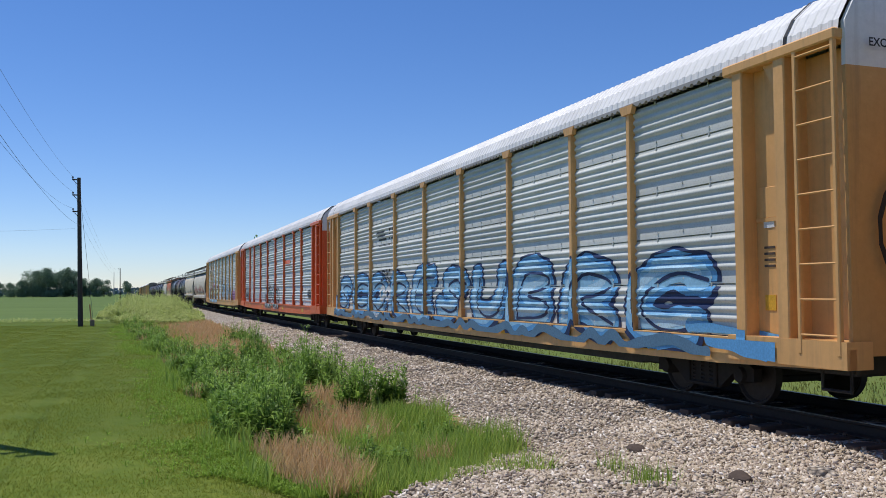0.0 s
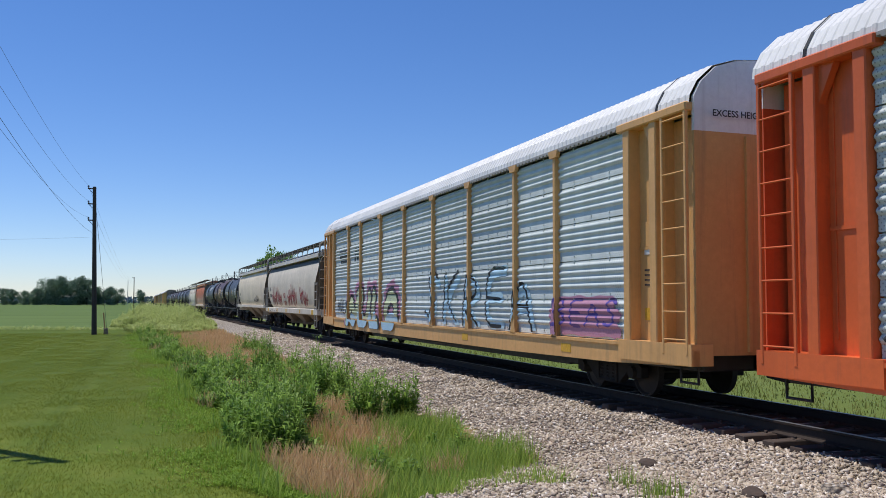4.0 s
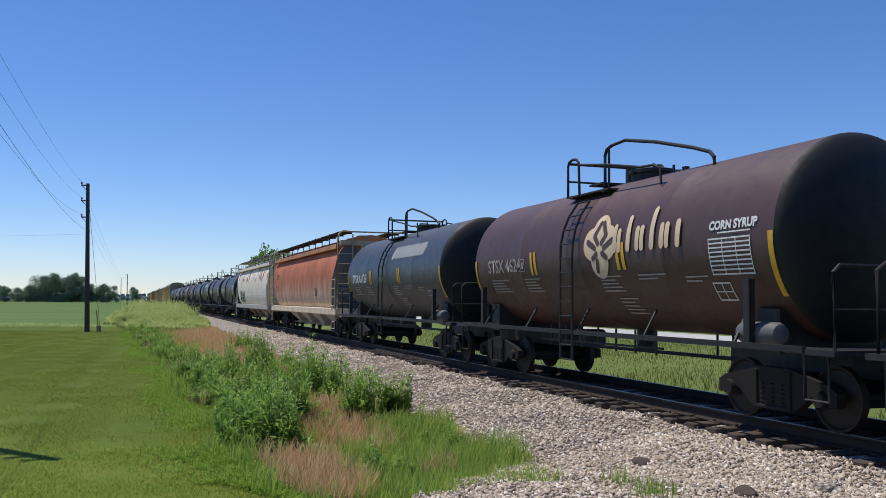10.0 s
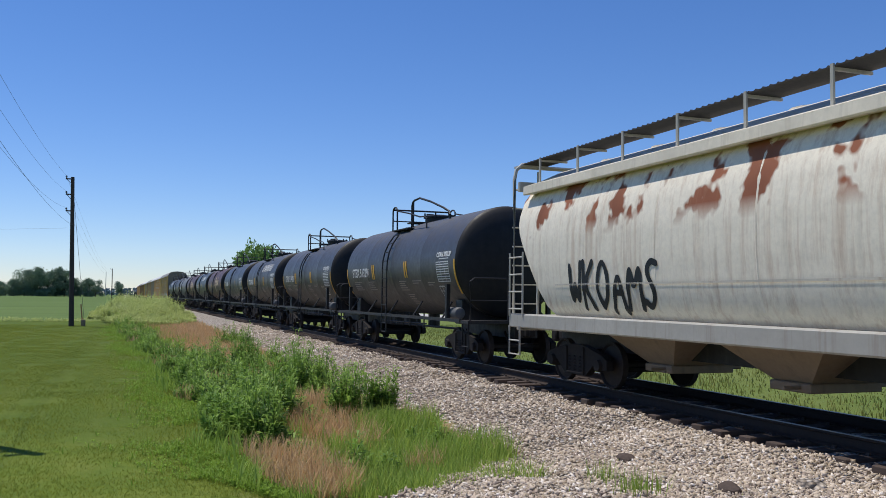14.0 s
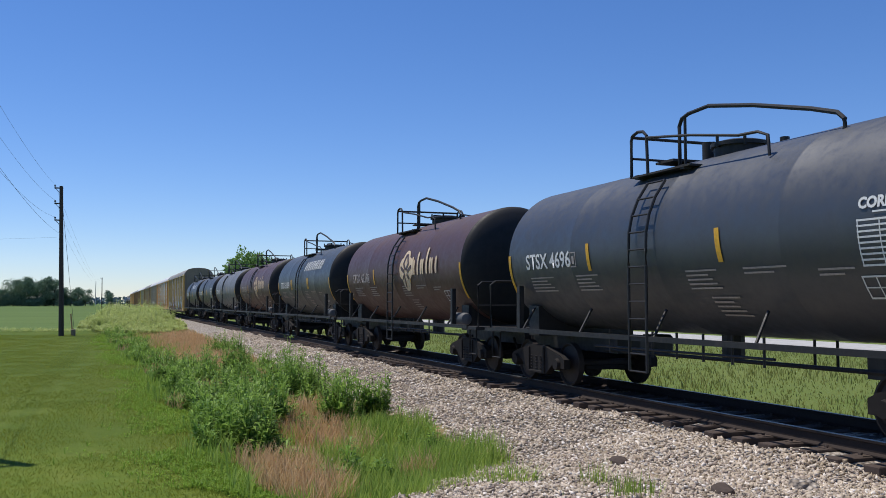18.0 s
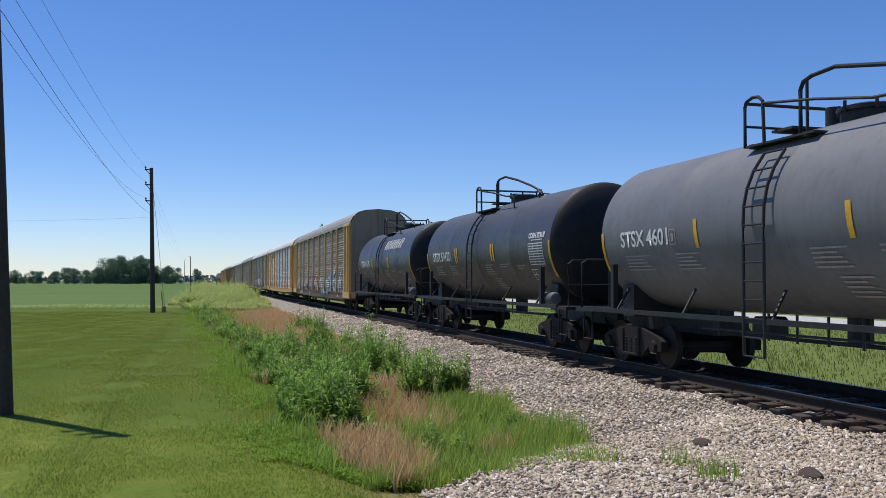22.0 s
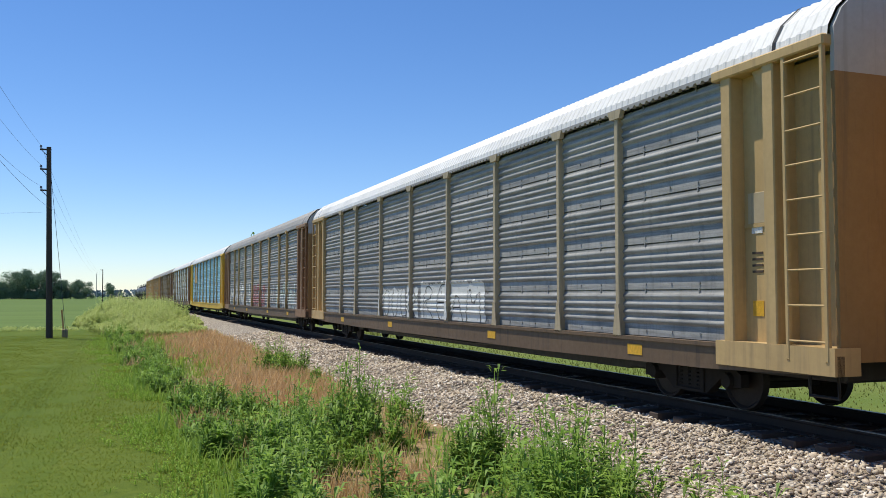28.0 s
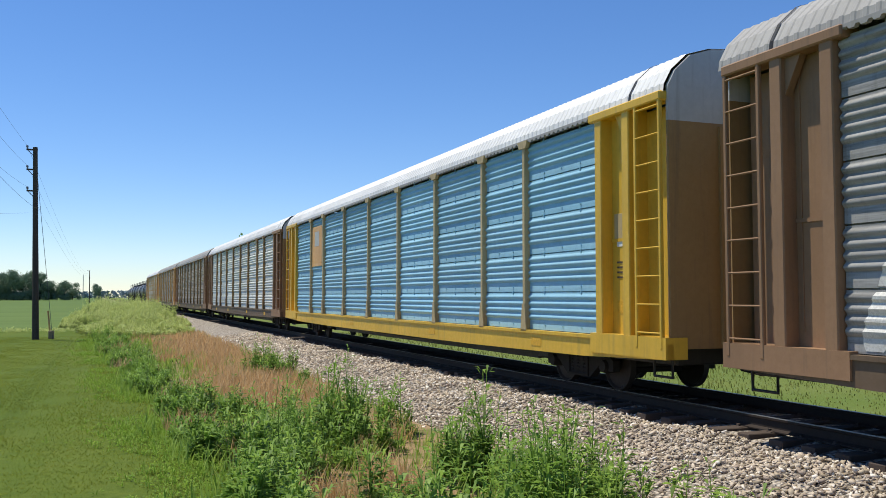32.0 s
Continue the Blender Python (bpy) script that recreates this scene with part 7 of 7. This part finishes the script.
def pale_mound():
    """The bank of tall pale flowering weeds, and the thin line of them at the crop's edge."""
    rng = np.random.default_rng(13)
    n = 8000
    y = rng.uniform(60, 150, n)
    x = rng.uniform(-3.5, 6.6, n)
    top = 1.55 * np.exp(-((x - np.interp(y, [60, 90, 150], [2.6, 2.0, 3.2])) / np.interp(y, [60, 80], [2.4, 3.8])) ** 4) * np.clip((y - 58) / 26, 0, 1) * (0.35 + 1.1 * field_noise(x, y, 0.6, 21))
    keep = (top > 0.25) & (x < 6.3)
    x, y, top = x[keep], y[keep], top[keep]
    h = np.maximum(0.3, top * rng.uniform(0.55, 1.2, len(x)))
    v, q = leafy(len(x), x, y, np.full_like(x, FIELD), h, rng, 56, 0.1)
    tagged(new("flowering_weeds", sheet("flowering_weeds", v, q, M["leaf_pale"])), "tall pale yellow-green flowering weeds in a bank", "weeds", kind="stuff")
    n = 1500
    x = rng.uniform(-60, 0.5, n)
    y = 76 + rng.normal(0, 1.3, n) + 0.6 * np.sin(x * 0.3)
    v, q = leafy(n, x, y, np.full_like(x, FIELD), rng.uniform(0.05, 0.24, n) * (0.4 + 1.1 * field_noise(x, y, 0.35, 61)), rng, 16, 0.08)
    tagged(new("field_margin_weeds", sheet("field_margin_weeds", v, q, M["leaf_pale"])), "low pale weeds along the edge of the field", "weeds", kind="stuff")
    n = 30000
    x = rng.uniform(12.6, 29, n)
    y = 5 + 60 * rng.random(n) ** 1.4
    v, q = blades(n, x, y, np.full_like(x, FIELD), rng.uniform(0.05, 0.18, n) * (0.5 + field_noise(x, y, 0.8, 33)), 0.012, rng, 0.9)
    tagged(new("pasture_grass", sheet("pasture_grass", v, q, M["leaf_pasture"])), "rough yellow-green grass beyond the track", "grass", kind="stuff")


pale_mound()


def crossing_clutter():
    """Lumps of rock, a dark clod and a tuft on the gravel apron."""
    for x, y, s, m, lab in ((6.95, 7.5, 0.14, "ballast", "large grey lump of rock on the gravel"), (6.3, 10.1, 0.12, "tie", "dark clod lying in the gravel"), (6.2, 7.9, 0.12, "tie", "dark clod lying in the gravel"), (3.1, 12.6, 0.11, "road", "pale lump of rock in the weeds")):
        rng = np.random.default_rng(int(x * 100))
        bm = bmesh.new()
        bmesh.ops.create_icosphere(bm, subdivisions=2, radius=s)
        for v in bm.verts:
            k = 1 + 0.3 * noise.noise(v.co * 9 + Vector((x, y, 0)))
            v.co = Vector((v.co.x * 1.3 * k, v.co.y * k, v.co.z * 0.5 * k))
        me = bpy.data.meshes.new("rock")
        bm.to_mesh(me)
        bm.free()
        me.materials.append(M[m])
        ob = tagged(new("rock", me), lab, "rock")
        z = float(max(apron_height(np.array(x), np.array(y)) if y < 11 else FIELD - 0.1, ballast_height(np.array(x), np.array(y)) if x > 5.5 else -9))
        ob.matrix_basis = pose(x, y, z + s * 0.25, 4, 8, 40 * x)
    rng = np.random.default_rng(77)
    n = 420
    x = np.concatenate([rng.normal(5.2, 0.13, 160), rng.normal(5.35, 0.1, 60), rng.uniform(2.2, 7, 200)])
    y = np.concatenate([rng.normal(8.1, 0.13, 160), rng.normal(9.0, 0.12, 60), rng.uniform(6.5, 10.5, 200)])
    h = np.concatenate([rng.uniform(0.08, 0.3, 220), rng.uniform(0.02, 0.08, 200)])
    v, q = blades(n, x, y, apron_height(x, y) - 0.01, h, 0.005, rng, 0.6)
    tagged(new("gravel_tufts", sheet("gravel_tufts", v, q, M["leaf_bright"])), "small green grass tufts growing through gravel", "grass", kind="stuff")


crossing_clutter()


def tree_meshes(seed, height, width, leaves, leaf_size, base=0.12):
    rng = np.random.default_rng(seed)
    g = Geo()
    g.tube([(0, 0, -0.2), (0.1, 0, height * 0.25), (0.0, 0.1, height * 0.55)], [height * 0.03, height * 0.022, height * 0.012], 8)
    lobes = []
    for k in range(12):
        a = rng.uniform(0, 6.28)
        r = width * 0.5 * rng.uniform(0.15, 0.72)
        z = height * (rng.uniform(base + 0.16, 0.86) if k > 2 else base + 0.15)
        c = np.array([math.cos(a) * r, math.sin(a) * r, z])
        lobes.append((c, width * rng.uniform(0.17, 0.3)))
        g.tube([(0, 0, height * rng.uniform(0.15, 0.4)), tuple(c * np.array([0.5, 0.5, 0.85])), tuple(c)], [height * 0.012, height * 0.008, height * 0.004], 6)
    trunk = g.mesh("trunk", M["bark"], 40)
    per = leaves // len(lobes)
    vs = []
    for c, r in lobes:
        d = rng.normal(0, 1, (per, 3))
        d /= np.linalg.norm(d, axis=1)[:, None]
        rad = r * rng.random(per) ** 0.35 * (1 + 0.25 * np.sin(d[:, 0] * 5 + d[:, 2] * 4))
        p = c + d * rad[:, None] * np.array([1, 1, 0.8])
        u = rng.normal(0, 1, (per, 3))
        w = np.cross(u, d)
        u /= np.linalg.norm(u, axis=1)[:, None]
        w /= np.linalg.norm(w, axis=1)[:, None] + 1e-6
        s = leaf_size * rng.uniform(0.6, 1.4, (per, 1))
        vs.append(np.stack([p - u * s, p - w * s * 0.6, p + u * s, p + w * s * 0.6], 1))
    v = np.concatenate(vs).reshape(-1, 3)
    return trunk, v, np.arange(len(v)).reshape(-1, 4)


TREES = []
for k in range(4):
    t, v, q = tree_meshes(30 + k, 10.0, 9.5, 7000, 0.2, 0.0)
    TREES.append((t, sheet("crown", v, q, M["leaf_tree"])))
t, v, q = tree_meshes(40, 10.0, 9.0, 9000, 0.18, 0.1)
LIGHT_TREE = (t, sheet("crown", v, q, M["leaf_tree_light"]))


def tree(x, y, h, kind, turn, label, wide=1.0):
    ob = tagged(new("tree"), label, "tree", "trees")
    ob.matrix_basis = pose(x, y, FIELD, 0, 0, turn)
    k = h / 10.0
    for nm, me in (("trunk", kind[0]), ("crown", kind[1])):
        part(nm, me, ob, Matrix.Diagonal((k * wide, k * wide, k, 1)))
    return ob


rng_t = random.Random(9)
# the grove at the end of the field: (x, height)
x = -148.0
while x < -10:
    h = 7.5 + 2.5 * rng_t.random()
    if -52 < x < -28:
        h = 12.5 + 3.2 * rng_t.random()
    elif -28 <= x:
        h = 8.5 + 2.0 * rng_t.random()
    if x < -75:
        h *= 0.75
    h *= 1.12
    tree(x, 548 + rng_t.uniform(-8, 10), h, TREES[rng_t.randrange(4)], rng_t.uniform(0, 360), "dark green broadleaf tree at the field's end", 0.95)
    x += rng_t.uniform(3.6, 5.6)
tree(0.2, 400, 7.6, TREES[1], 40, "round dark green tree by the line", 0.85)
tree(24.2, 150, 17.4, LIGHT_TREE, 10, "light green broadleaf tree behind the railway", 0.82)
tree(21.6, 153, 16.2, LIGHT_TREE, 130, "light green broadleaf tree behind the railway", 0.7)


def far_woods():
    rng = np.random.default_rng(17)
    n = 12000
    x = rng.uniform(-1500, 1500, n)
    y = 1250 + rng.uniform(-40, 40, n)
    z = FIELD + rng.random(n) * (4 + 5 * field_noise(x, y * 0, 0.02, 6))
    s = rng.uniform(1.2, 2.8, (n, 1))
    d = rng.normal(0, 1, (n, 3)); d /= np.linalg.norm(d, axis=1)[:, None]
    e = np.cross(d, rng.normal(0, 1, (n, 3))); e /= np.linalg.norm(e, axis=1)[:, None]
    p = np.stack([x, y, z], -1)
    v = np.stack([p - d * s, p - e * s, p + d * s, p + e * s], 1).reshape(-1, 3)
    q = np.arange(4 * n).reshape(-1, 4)
    tagged(new("distant_woods", sheet("distant_woods", v, q, M["leaf_far"])), "low woods along the horizon, haze tinted into their colour", "woods", kind="stuff")


# distance haze is mixed into this foliage colour, there is no real mist
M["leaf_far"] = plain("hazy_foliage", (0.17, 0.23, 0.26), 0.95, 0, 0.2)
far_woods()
# grain bins far off beyond the lawn
for k, (bx, r) in enumerate(((-330, 5.5), (-317, 4.5))):
    b = tagged(new("grain_bin"), "small white grain bin with cone roof, far off", "grain bin", "grain bins")
    b.matrix_basis = pose(bx, 640, FIELD)
    part("wall", Geo().tube([(0, 0, 0), (0, 0, 7)], r, 20).mesh("wall", M["roof_white"], 40), b)
    part("roof", Geo().tube([(0, 0, 7), (0, 0, 9.5)], [r + 0.2, 0.4], 20).mesh("roof", M["galv"], 40), b)


# ---------------------------------------------------------------- motion of the train
def motions():
    for car, middle in CARS:
        rows = [(0.0, pose(TX, middle + 0.7, 0)), (32.0, pose(TX, middle + 0.7 - SPEED * 32.0, 0))]
        walk(car, rows)
    # the wheels roll: one turn is 2.63 m of track
    wheels = [ob for car, middle in CARS for ob in car.children_recursive if ob.name.startswith("wheelset")]
    turn = math.degrees(SPEED / 0.418)
    first = wheels[0]
    walk(first, [(i / FPS, pose(0, 0, 0, (turn * i / FPS) % 360)) for i in range(32 * FPS + 1)])
    for ob in wheels[1:]:
        ob.rotation_mode = "QUATERNION"
        ob.animation_data_create()
        ob.animation_data.action = first.animation_data.action
        ob.animation_data.action_slot = first.animation_data.action_slot


motions()
